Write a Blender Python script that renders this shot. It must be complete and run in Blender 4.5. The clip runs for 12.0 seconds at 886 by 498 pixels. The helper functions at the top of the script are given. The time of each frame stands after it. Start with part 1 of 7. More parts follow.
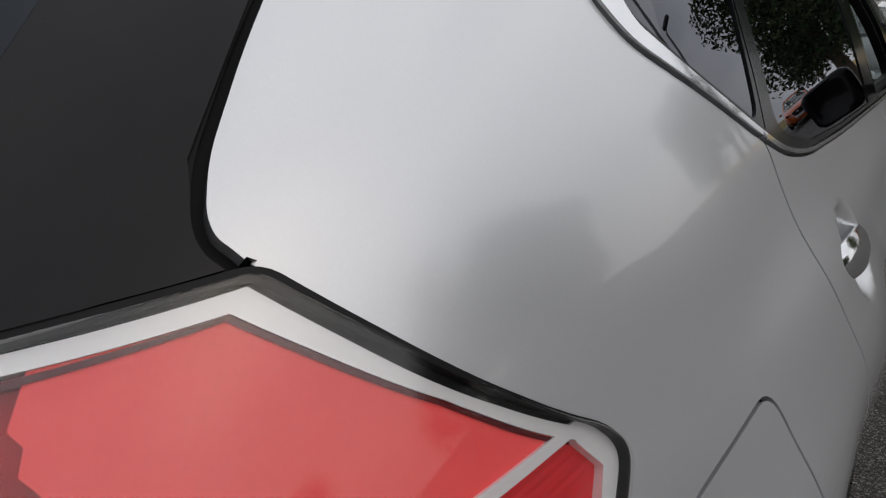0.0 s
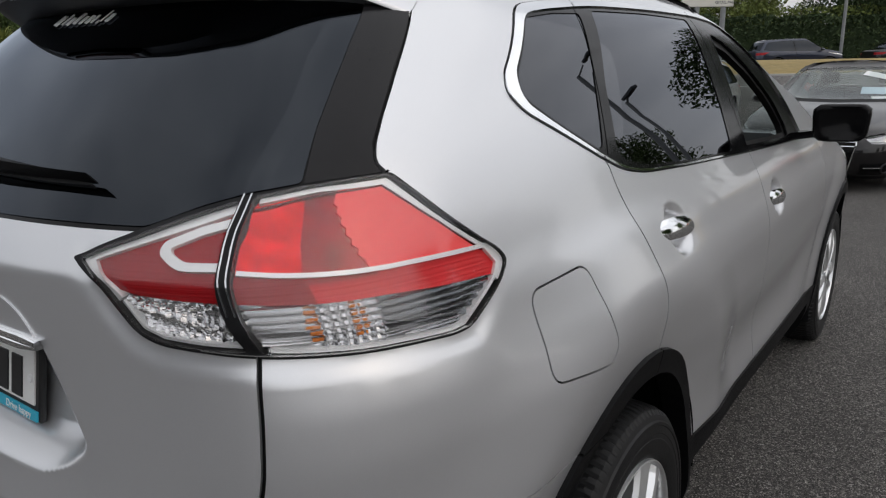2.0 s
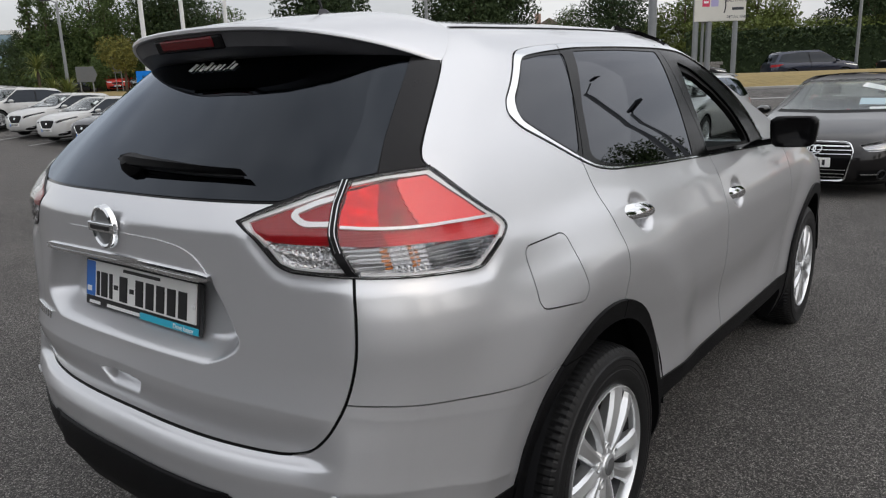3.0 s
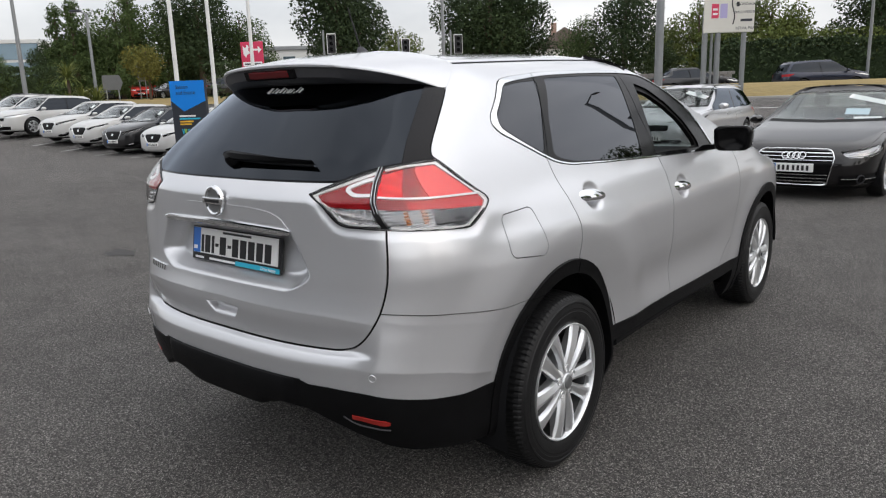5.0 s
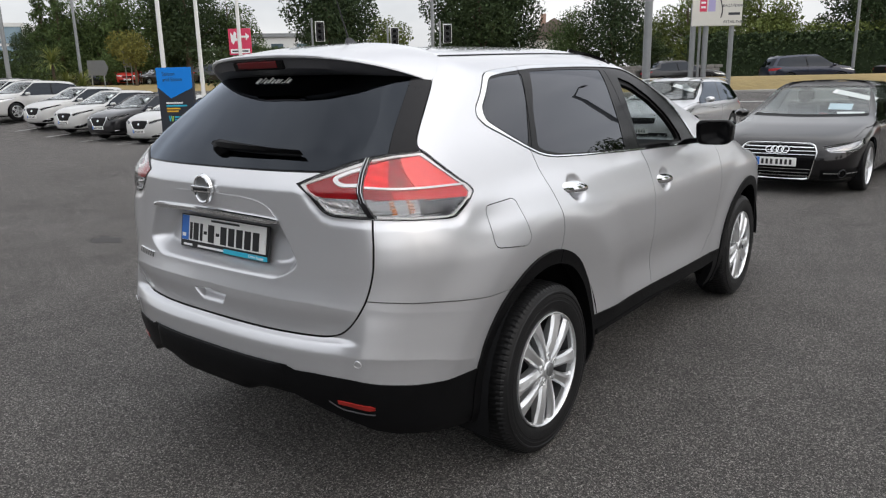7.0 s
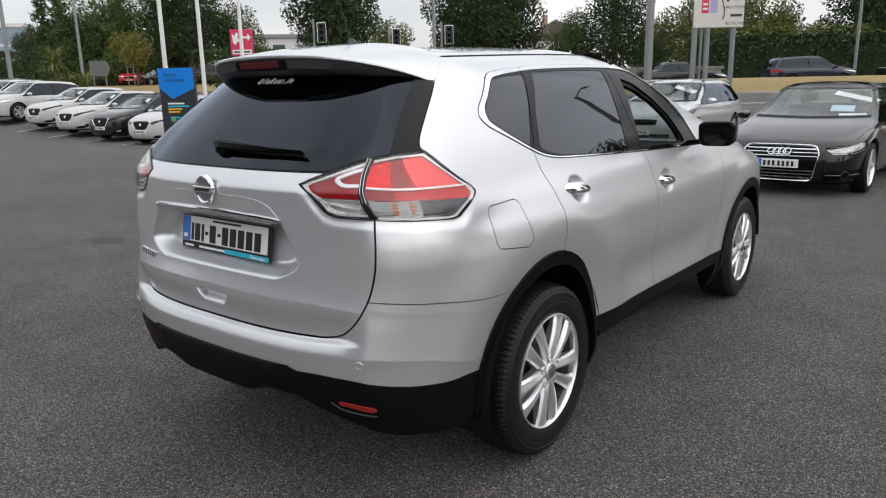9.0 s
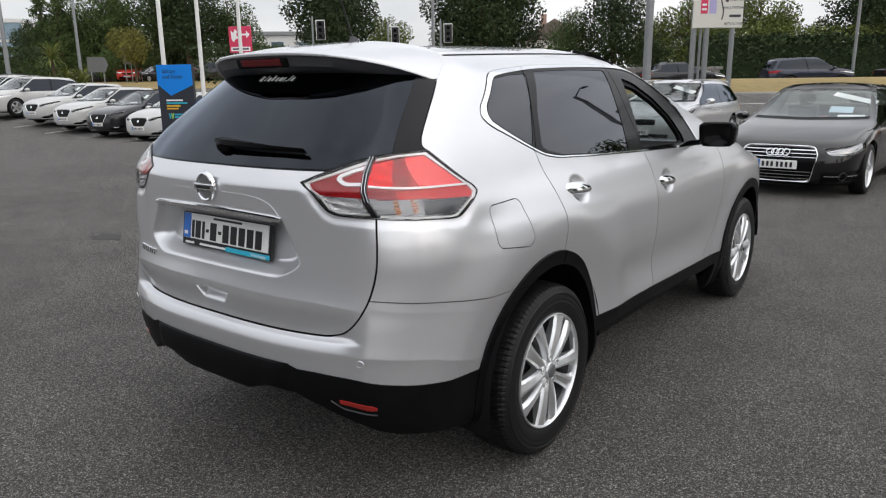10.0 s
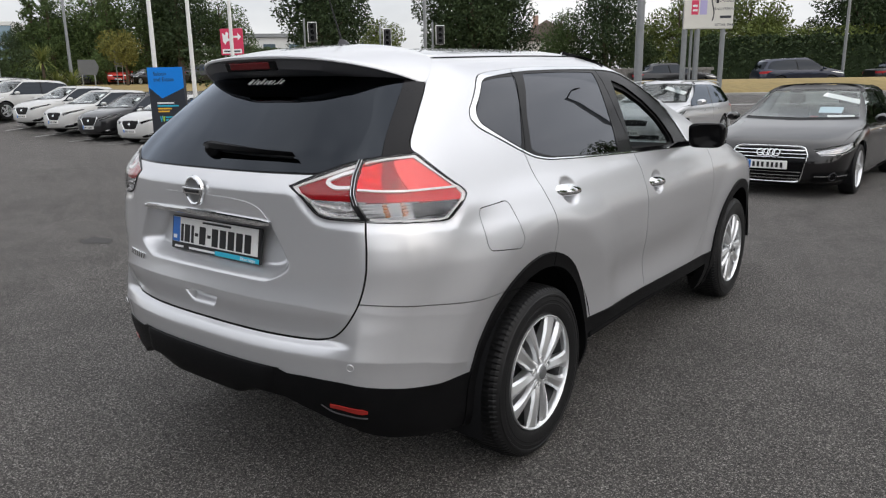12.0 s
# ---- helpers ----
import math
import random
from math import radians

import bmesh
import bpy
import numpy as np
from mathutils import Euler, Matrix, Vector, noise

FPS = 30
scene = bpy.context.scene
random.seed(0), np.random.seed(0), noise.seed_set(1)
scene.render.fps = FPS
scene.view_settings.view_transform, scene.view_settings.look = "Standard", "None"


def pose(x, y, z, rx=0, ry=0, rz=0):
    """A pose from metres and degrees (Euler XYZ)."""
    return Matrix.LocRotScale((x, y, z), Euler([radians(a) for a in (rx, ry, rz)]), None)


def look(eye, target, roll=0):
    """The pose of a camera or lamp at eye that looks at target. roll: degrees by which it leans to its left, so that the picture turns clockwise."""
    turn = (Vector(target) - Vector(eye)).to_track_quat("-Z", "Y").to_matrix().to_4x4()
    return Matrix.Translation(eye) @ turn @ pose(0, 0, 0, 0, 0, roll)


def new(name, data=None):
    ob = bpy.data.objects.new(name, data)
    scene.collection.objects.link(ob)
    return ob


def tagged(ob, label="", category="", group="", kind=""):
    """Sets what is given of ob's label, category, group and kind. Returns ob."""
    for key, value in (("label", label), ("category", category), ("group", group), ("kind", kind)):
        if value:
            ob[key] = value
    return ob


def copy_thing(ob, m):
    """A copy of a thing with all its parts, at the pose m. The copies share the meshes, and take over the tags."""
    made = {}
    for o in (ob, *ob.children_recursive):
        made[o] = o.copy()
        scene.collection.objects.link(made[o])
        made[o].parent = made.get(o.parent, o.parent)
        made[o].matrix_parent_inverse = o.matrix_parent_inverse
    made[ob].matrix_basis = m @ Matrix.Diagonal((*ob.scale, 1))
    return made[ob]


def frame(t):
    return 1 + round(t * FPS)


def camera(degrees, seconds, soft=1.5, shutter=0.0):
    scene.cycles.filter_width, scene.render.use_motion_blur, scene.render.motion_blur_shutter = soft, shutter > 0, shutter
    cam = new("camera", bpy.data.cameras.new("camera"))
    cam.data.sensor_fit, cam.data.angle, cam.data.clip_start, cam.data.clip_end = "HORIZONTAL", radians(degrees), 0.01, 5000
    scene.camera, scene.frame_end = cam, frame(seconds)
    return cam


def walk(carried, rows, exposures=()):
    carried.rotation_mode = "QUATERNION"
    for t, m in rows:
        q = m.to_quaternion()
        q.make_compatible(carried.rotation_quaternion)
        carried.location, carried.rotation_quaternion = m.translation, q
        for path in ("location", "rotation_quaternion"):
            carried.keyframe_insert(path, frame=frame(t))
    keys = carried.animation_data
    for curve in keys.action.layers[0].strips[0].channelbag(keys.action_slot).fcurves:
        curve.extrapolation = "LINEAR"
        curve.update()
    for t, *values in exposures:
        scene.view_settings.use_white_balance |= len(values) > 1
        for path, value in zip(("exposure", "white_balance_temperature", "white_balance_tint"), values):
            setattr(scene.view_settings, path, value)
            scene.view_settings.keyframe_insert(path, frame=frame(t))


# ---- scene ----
cam = camera(64.1, 12.0, 1.2)
PATH = [
    (0, (0.933, -0.765, 1.38), (-0.156, 0.795, 0.764), -3.0),
    (0.5, (0.969, -0.821, 1.387), (-0.125, 0.745, 0.793), -2.6),
    (1, (1.047, -0.964, 1.396), (-0.045, 0.622, 0.854), -2.6),
    (1.5, (1.171, -1.13, 1.413), (0.089, 0.472, 0.898), -1.8),
    (2, (1.359, -1.338, 1.431), (0.217, 0.229, 0.94), -1.0),
    (2.5, (1.518, -1.574, 1.446), (0.337, -0.022, 1.002), -1.7),
    (3, (1.678, -1.792, 1.461), (0.487, -0.249, 1.015), -2.0),
    (3.2, (1.772, -1.858, 1.445), (0.546, -0.338, 1.016), -2.2),
    (4.8, (2.162, -2.369, 1.484), (0.932, -0.848, 1.068), -1.8),
    (5, (2.189, -2.388, 1.497), (0.961, -0.867, 1.073), -1.9),
    (5.5, (2.222, -2.419, 1.505), (1.012, -0.887, 1.067), -1.3),
    (6, (2.226, -2.427, 1.504), (1.024, -0.89, 1.063), -1.2),
    (6.5, (2.225, -2.423, 1.505), (1.025, -0.887, 1.056), -1.4),
    (7, (2.228, -2.422, 1.506), (1.031, -0.885, 1.054), -1.2),
    (9, (2.221, -2.419, 1.504), (1.021, -0.883, 1.055), -1.1),
    (9.5, (2.214, -2.419, 1.509), (1.011, -0.886, 1.058), -0.9),
    (10, (2.209, -2.425, 1.505), (1.015, -0.885, 1.052), -0.7),
    (10.5, (2.214, -2.427, 1.503), (1.029, -0.879, 1.055), -0.8),
    (11, (2.214, -2.427, 1.505), (1.029, -0.877, 1.067), -0.8),
    (11.5, (2.214, -2.422, 1.507), (1.034, -0.869, 1.065), -0.9),
    (12, (2.218, -2.416, 1.509), (1.039, -0.865, 1.06), -0.9),
]
walk(cam, [(t, look(eye, target, roll)) for t, eye, target, roll in PATH], [(0, -.17), (1, -.15), (1.5, .0), (2.5, .22), (3.5, .38), (5, .58), (12, .58)])

# ---- sky and light: an overcast afternoon ----
world = bpy.data.worlds.new("world")
scene.world = world
world.use_nodes = True
wn, wl = world.node_tree.nodes, world.node_tree.links
sky = wn.new("ShaderNodeTexSky")
sky.sky_type, sky.sun_disc = "NISHITA", False
sky.sun_elevation, sky.sun_rotation = radians(38), radians(89)
sky.air_density, sky.dust_density = 1.2, 4.0
cloud_at = wn.new("ShaderNodeTexCoord")
cloud_map = wn.new("ShaderNodeMapping")
cloud_map.inputs["Scale"].default_value = (1.6, 1.6, 3.2)
cloud = wn.new("ShaderNodeTexNoise")
cloud.inputs["Scale"].default_value, cloud.inputs["Detail"].default_value, cloud.inputs["Roughness"].default_value = 1.7, 5, 0.55
cloud_ramp = wn.new("ShaderNodeValToRGB")
cloud_ramp.color_ramp.elements[0].position, cloud_ramp.color_ramp.elements[1].position = 0.34, 0.68
cloud_ramp.color_ramp.elements[0].color = (5.1, 5.2, 5.5, 1)
cloud_ramp.color_ramp.elements[1].color = (7.9, 7.9, 8.0, 1)
veil = wn.new("ShaderNodeMix")
veil.data_type = "RGBA"
veil.inputs[0].default_value = 0.86
wl.new(cloud_at.outputs["Generated"], cloud_map.inputs[0])
wl.new(cloud_map.outputs[0], cloud.inputs["Vector"])
wl.new(cloud.outputs["Fac"], cloud_ramp.inputs[0])
wl.new(sky.outputs[0], veil.inputs[6])
# an overcast sky is brighter overhead than at the horizon
split, lift, glow = wn.new("ShaderNodeSeparateXYZ"), wn.new("ShaderNodeMapRange"), wn.new("ShaderNodeVectorMath")
lift.inputs["From Min"].default_value, lift.inputs["From Max"].default_value = 0.0, 1.0
lift.inputs["To Min"].default_value, lift.inputs["To Max"].default_value = 0.70, 0.96
glow.operation = "SCALE"
wl.new(cloud_at.outputs["Generated"], split.inputs[0])
wl.new(split.outputs["Z"], lift.inputs["Value"])
wl.new(cloud_ramp.outputs[0], glow.inputs[0])
# and brighter round the veiled sun
aim, veiled, both = wn.new("ShaderNodeVectorMath"), wn.new("ShaderNodeMapRange"), wn.new("ShaderNodeMath")
aim.operation, aim.inputs[1].default_value = "DOT_PRODUCT", (0.78, 0.02, 0.625)
veiled.interpolation_type = "SMOOTHSTEP"
veiled.inputs["From Min"].default_value, veiled.inputs["From Max"].default_value = -0.5, 1.0
veiled.inputs["To Min"].default_value, veiled.inputs["To Max"].default_value = 0.98, 1.28
both.operation = "MULTIPLY"
wl.new(cloud_at.outputs["Generated"], aim.inputs[0])
wl.new(aim.outputs["Value"], veiled.inputs["Value"])
wl.new(lift.outputs[0], both.inputs[0])
wl.new(veiled.outputs[0], both.inputs[1])
wl.new(both.outputs[0], glow.inputs["Scale"])
wl.new(glow.outputs[0], veil.inputs[7])
wl.new(veil.outputs[2], wn["Background"].inputs[0])
wn["Background"].inputs[1].default_value = 0.130
sun = new("sun", bpy.data.lights.new("sun", "SUN"))
sun.data.energy, sun.data.angle, sun.data.color = 0.45, radians(130), (1.0, 0.985, 0.97)
sun.matrix_world = look((12, .3, 9.6), (0, 0, 0))


# ---- materials ----
def material(name, color, rough=0.5, metal=0.0, coat=0.0, spec=0.5, vary=0.0, grain=40.0, bumps=0.0, wear=None, detail=4):
    """A Principled surface with two scales of variation and fine relief."""
    m = bpy.data.materials.new(name)
    m.use_nodes = True
    n, l = m.node_tree.nodes, m.node_tree.links
    b = n["Principled BSDF"]
    b.inputs["Base Color"].default_value = (*color, 1)
    b.inputs["Roughness"].default_value, b.inputs["Metallic"].default_value = rough, metal
    b.inputs["Coat Weight"].default_value, b.inputs["Coat Roughness"].default_value = coat, 0.03
    b.inputs["Specular IOR Level"].default_value = spec
    if vary or bumps:
        at = n.new("ShaderNodeTexCoord")
        fine = n.new("ShaderNodeTexNoise")
        fine.inputs["Scale"].default_value, fine.inputs["Detail"].default_value = grain, detail
        l.new(at.outputs["Object"], fine.inputs["Vector"])
        broad = n.new("ShaderNodeTexNoise")
        broad.inputs["Scale"].default_value, broad.inputs["Detail"].default_value = grain / 17, 3
        l.new(at.outputs["Object"], broad.inputs["Vector"])
        if vary:
            mix = n.new("ShaderNodeMath")
            mix.operation = "MULTIPLY_ADD"
            l.new(fine.outputs["Fac"], mix.inputs[0])
            mix.inputs[1].default_value = 0.6
            l.new(broad.outputs["Fac"], mix.inputs[2])
            ramp = n.new("ShaderNodeMapRange")
            ramp.inputs["From Min"].default_value, ramp.inputs["From Max"].default_value = 0.45, 1.15
            ramp.inputs["To Min"].default_value, ramp.inputs["To Max"].default_value = 1 - vary, 1 + vary
            l.new(mix.outputs[0], ramp.inputs["Value"])
            tint = n.new("ShaderNodeVectorMath")
            tint.operation = "SCALE"
            tint.inputs[0].default_value = color
            l.new(ramp.outputs[0], tint.inputs["Scale"])
            l.new(tint.outputs[0], b.inputs["Base Color"])
        if bumps:
            bp = n.new("ShaderNodeBump")
            bp.inputs["Strength"].default_value, bp.inputs["Distance"].default_value = 1.0, bumps
            l.new(fine.outputs["Fac"], bp.inputs["Height"])
            l.new(bp.outputs[0], b.inputs["Normal"])
    return m


def glass(name, tint, base=0.045, rough=0.0, sheen=(1, 1, 1)):
    """A thin pane: tinted see-through, glossy towards grazing."""
    m = bpy.data.materials.new(name)
    m.use_nodes = True
    n, l = m.node_tree.nodes, m.node_tree.links
    n.remove(n["Principled BSDF"])
    clear, shine, mix, face, power, scale = (n.new("ShaderNode" + k) for k in ("BsdfTransparent", "BsdfGlossy", "MixShader", "LayerWeight", "Math", "Math"))
    clear.inputs["Color"].default_value = (*tint, 1)
    shine.inputs["Roughness"].default_value, shine.inputs["Color"].default_value = rough, (*sheen, 1)
    face.inputs["Blend"].default_value = 0.5
    power.operation, power.inputs[1].default_value = "POWER", 5.0
    scale.operation, scale.inputs[1].default_value, scale.inputs[2].default_value = "MULTIPLY_ADD", 1 - base, base
    l.new(face.outputs["Facing"], power.inputs[0])
    l.new(power.outputs[0], scale.inputs[0])
    l.new(scale.outputs[0], mix.inputs[0])
    l.new(clear.outputs[0], mix.inputs[1])
    l.new(shine.outputs[0], mix.inputs[2])
    l.new(mix.outputs[0], n["Material Output"].inputs["Surface"])
    return m


def metallic_paint(name, color, rough=0.36, metal=0.75):
    """Car paint: metal flakes under a clear coat."""
    m = material(name, color, rough, metal, coat=1.0)
    n, l = m.node_tree.nodes, m.node_tree.links
    b = n["Principled BSDF"]
    b.inputs["Specular IOR Level"].default_value = 0.12
    at, flake, ramp, dirt, dramp = (n.new("ShaderNode" + k) for k in ("TexCoord", "TexVoronoi", "MapRange", "TexNoise", "MapRange"))
    flake.inputs["Scale"].default_value = 900
    l.new(at.outputs["Object"], flake.inputs["Vector"])
    ramp.inputs["To Min"].default_value, ramp.inputs["To Max"].default_value = 0.985, 1.015
    l.new(flake.outputs["Color"], ramp.inputs["Value"])
    tint = n.new("ShaderNodeVectorMath")
    tint.operation = "SCALE"
    tint.inputs[0].default_value = color
    l.new(ramp.outputs[0], tint.inputs["Scale"])
    l.new(tint.outputs[0], b.inputs["Base Color"])
    dirt.inputs["Scale"].default_value, dirt.inputs["Detail"].default_value = 3.0, 6
    l.new(at.outputs["Object"], dirt.inputs["Vector"])
    dramp.inputs["From Min"].default_value, dramp.inputs["From Max"].default_value = 0.3, 0.8
    dramp.inputs["To Min"].default_value, dramp.inputs["To Max"].default_value = 0.015, 0.05
    l.new(dirt.outputs["Fac"], dramp.inputs["Value"])
    l.new(dramp.outputs[0], b.inputs["Coat Roughness"])
    return m


def asphalt():
    m = material("asphalt", (0.05, 0.05, 0.05), 0.9)
    n, l = m.node_tree.nodes, m.node_tree.links
    b = n["Principled BSDF"]
    at, stone, grit, patch, worn = (n.new("ShaderNode" + k) for k in ("TexCoord", "TexVoronoi", "TexNoise", "TexNoise", "TexNoise"))
    for node, scale, det in ((grit, 60, 6), (patch, 0.35, 6), (worn, 2.2, 5)):
        node.inputs["Scale"].default_value, node.inputs["Detail"].default_value = scale, det
        l.new(at.outputs["Object"], node.inputs["Vector"])
    stone.inputs["Scale"].default_value = 240
    l.new(at.outputs["Object"], stone.inputs["Vector"])
    ramp = n.new("ShaderNodeValToRGB")
    e = ramp.color_ramp.elements
    e[0].position, e[0].color = 0.0, (0.010, 0.0094, 0.0088, 1)
    e[1].position, e[1].color = 1.0, (0.56, 0.527, 0.494, 1)
    mid = e.new(0.65)
    mid.color = (0.116, 0.109, 0.102, 1)
    l.new(stone.outputs["Color"], ramp.inputs[0])
    fac = n.new("ShaderNodeMath")
    fac.operation = "MULTIPLY_ADD"
    l.new(patch.outputs["Fac"], fac.inputs[0])
    fac.inputs[1].default_value = 0.9
    l.new(worn.outputs["Fac"], fac.inputs[2])
    rng = n.new("ShaderNodeMapRange")
    rng.inputs["From Min"].default_value, rng.inputs["From Max"].default_value = 0.55, 1.35
    rng.inputs["To Min"].default_value, rng.inputs["To Max"].default_value = 0.72, 1.3
    l.new(fac.outputs[0], rng.inputs["Value"])
    tint = n.new("ShaderNodeVectorMath")
    tint.operation = "SCALE"
    speck = n.new("ShaderNodeMapRange")
    speck.inputs["From Min"].default_value, speck.inputs["From Max"].default_value = 0.3, 0.7
    speck.inputs["To Min"].default_value, speck.inputs["To Max"].default_value = 0.55, 1.45
    l.new(grit.outputs["Fac"], speck.inputs["Value"])
    both = n.new("ShaderNodeMath")
    both.operation = "MULTIPLY"
    l.new(speck.outputs[0], both.inputs[0])
    l.new(rng.outputs[0], both.inputs[1])
    l.new(ramp.outputs[0], tint.inputs[0])
    l.new(both.outputs[0], tint.inputs["Scale"])
    l.new(tint.outputs[0], b.inputs["Base Color"])
    add = n.new("ShaderNodeMath")
    l.new(stone.outputs["Distance"], add.inputs[0])
    l.new(grit.outputs["Fac"], add.inputs[1])
    bp = n.new("ShaderNodeBump")
    bp.inputs["Strength"].default_value, bp.inputs["Distance"].default_value = 1.0, 0.010
    l.new(add.outputs[0], bp.inputs["Height"])
    l.new(bp.outputs[0], b.inputs["Normal"])
    return m


SILVER = metallic_paint("silver_paint", (0.66, 0.665, 0.685), 0.32, 0.66)
PLASTIC = material("black_plastic", (0.0045, 0.0045, 0.005), 0.5, spec=0.10, vary=0.25, grain=300, bumps=0.0004)
GREY_PLASTIC = material("grey_plastic", (0.060, 0.060, 0.064), 0.5, spec=0.3, vary=0.15, grain=200, bumps=0.0002)
GLOSS_BLACK = material("gloss_black", (0.004, 0.004, 0.0045), 0.12, spec=0.14)
SATIN_BLACK = material("satin_black_panel", (0.010, 0.0095, 0.0105), 0.22, spec=0.19, vary=0.15, grain=60)
RUBBER = material("rubber", (0.008, 0.008, 0.0085), 0.48, spec=0.26, vary=0.3, grain=120, bumps=0.0006)
LAMP_EDGE = material("lamp_edge", (0.010, 0.010, 0.011), 0.35, spec=0.14, vary=0.2, grain=90)
SEAL = material("rubber_seal", (0.005, 0.005, 0.005), 0.5, spec=0.14, vary=0.2, grain=200)
CHROME = material("chrome", (0.86, 0.87, 0.88), 0.06, 1.0)
# darker than the alloy: shade in the spoke openings is put into its colour
BARREL = material("rim_barrel", (0.10, 0.10, 0.105), 0.42, 0.75, vary=0.25, grain=60)
ALLOY = material("alloy", (0.74, 0.75, 0.76), 0.30, 0.8, vary=0.06, grain=60)
DARK_METAL = material("dark_metal", (0.05, 0.05, 0.055), 0.5, 0.7, vary=0.3, grain=50)
TINT = glass("privacy_glass", (0.022, 0.026, 0.036), 0.046, 0.0, (0.80, 0.88, 1.0))
DOOR_TINT = glass("door_privacy_glass", (0.022, 0.024, 0.029), 0.085, 0.0, (0.90, 0.93, 1.0))
CLEAR = glass("clear_glass", (0.84, 0.88, 0.87), 0.04)
LENS = glass("lamp_lens", (0.97, 0.97, 0.97), 0.03)
# Sky veil on the lens is put into the paler field and band colours
RED_LENS = material("red_lens", (0.97, 0.105, 0.105), 0.4, spec=0.2, vary=0.05, grain=30)
# strong colour noise here paints the light and dark of reflector facets
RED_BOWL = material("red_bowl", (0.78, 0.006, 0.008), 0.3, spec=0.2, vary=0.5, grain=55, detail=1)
EMBLEM_GREY = material("emblem_grey", (0.24, 0.245, 0.25), 0.35, 0.7, vary=0.1, grain=60)
# the lens haze over this zone is painted into its colour
RED_BLOCK = material("red_blocks_painted_haze", (0.36, 0.036, 0.042), 0.7, spec=0.05, vary=0.7, grain=30, detail=0)
RED_BAND = material("red_band_painted_veil", (0.66, 0.026, 0.032), 0.32, spec=0.25, vary=0.1, grain=30)
RED_DEEP = material("deep_red_lens", (0.32, 0.006, 0.010), 0.3, spec=0.25, vary=0.1, grain=30)
RED_DULL = material("dull_red_reflector", (0.30, 0.02, 0.015), 0.3, vary=0.15, grain=60)
RED_TAIL = material("dull_red_lens", (0.10, 0.004, 0.006), 0.2)
AMBER = material("amber_reflection", (0.55, 0.15, 0.015), 0.25)
CABIN = material("cabin_trim", (0.010, 0.010, 0.011), 0.85, spec=0.12, vary=0.25, grain=90, bumps=0.001)
WHITE_PLATE = material("plate_white", (0.78, 0.78, 0.76), 0.35, vary=0.04, grain=20)
INK = material("ink_black", (0.01, 0.01, 0.011), 0.4)
BLUE = material("blue_band", (0.03, 0.16, 0.55), 0.35)
CYAN = material("cyan_band", (0.03, 0.42, 0.6), 0.35)
WHITE = material("white_print", (0.8, 0.8, 0.8), 0.5)
LAMP_MIRROR = material("lamp_mirror", (0.62, 0.63, 0.64), 0.08, 0.95)
LAMP_CLEAR = material("lamp_clear", (0.36, 0.365, 0.38), 0.08, 0.95)
LAMP_PALE = material("lamp_pale", (0.62, 0.62, 0.63), 0.10, 0.9)
BLUE_PAPER = material("blue_paper", (0.50, 0.62, 0.70), 0.6, vary=0.05, grain=8)
LAMP_SILVER = material("lamp_silver", (0.88, 0.88, 0.88), 0.30, 0.25, vary=0.04, grain=20)
SIGN_GREY = material("sign_back_grey", (0.12, 0.125, 0.13), 0.6, 0.2, vary=0.12, grain=6)
GREY_POLE = material("galvanised", (0.24, 0.25, 0.255), 0.6, 0.3, vary=0.15, grain=9)
WHITE_POLE = material("white_pole", (0.72, 0.72, 0.70), 0.4, vary=0.06, grain=5)
SIGN_BLUE = material("sign_blue", (0.004, 0.22, 0.74), 0.35, vary=0.04, grain=6)
SIGN_DARK = material("sign_dark", (0.028, 0.032, 0.042), 0.4, vary=0.08, grain=6)
SIGN_RED = material("sign_red", (0.62, 0.035, 0.10), 0.4, vary=0.08, grain=5)
SIGN_CREAM = material("sign_cream", (0.66, 0.64, 0.58), 0.5, vary=0.06, grain=4)
SIGN_LILAC = material("sign_lilac", (0.42, 0.38, 0.62), 0.5)
YELLOW = material("yellow_print", (0.75, 0.42, 0.03), 0.5)
GREEN_PRINT = material("green_print", (0.35, 0.6, 0.1), 0.5)
PAPER = material("paper", (0.75, 0.78, 0.80), 0.6, vary=0.05, grain=8)
LINE = material("road_line", (0.55, 0.55, 0.53), 0.7, vary=0.35, grain=14)
GRASS = material("dry_grass", (0.27, 0.20, 0.075), 0.9, vary=0.35, grain=3, bumps=0.05)
DRY_GROUND = material("dry_ground", (0.21, 0.19, 0.155), 0.9, vary=0.3, grain=4, bumps=0.03)
BARK = material("bark", (0.09, 0.065, 0.045), 0.9, vary=0.35, grain=14, bumps=0.02)
STONE = material("stone_wall", (0.20, 0.19, 0.175), 0.9, vary=0.4, grain=5, bumps=0.03)
KERB = material("kerb", (0.36, 0.35, 0.33), 0.85, vary=0.2, grain=6)
BRICK = material("house_wall", (0.36, 0.24, 0.19), 0.9, vary=0.2, grain=3)
ROOF_BROWN = material("brown_roof", (0.17, 0.135, 0.115), 0.85, vary=0.25, grain=3)
SLATE = material("slate_roof", (0.09, 0.085, 0.085), 0.8, vary=0.25, grain=3)
RENDER_WHITE = material("pale_wall", (0.62, 0.62, 0.60), 0.8, vary=0.08, grain=2)
OFFICE_GLASS = material("office_glass", (0.16, 0.22, 0.26), 0.12, 0.6, vary=0.2, grain=1)
DARK_GLASS = material("dark_pane", (0.02, 0.024, 0.028), 0.05, coat=0.4)
PEARL = metallic_paint("pearl_white", (0.52, 0.52, 0.51), 0.35, 0.05)
BLACK_PAINT = metallic_paint("black_paint", (0.022, 0.022, 0.024), 0.3, 0.5)
AUDI_PAINT = metallic_paint("brown_black_paint", (0.007, 0.0062, 0.0066), 0.30, 0.05)
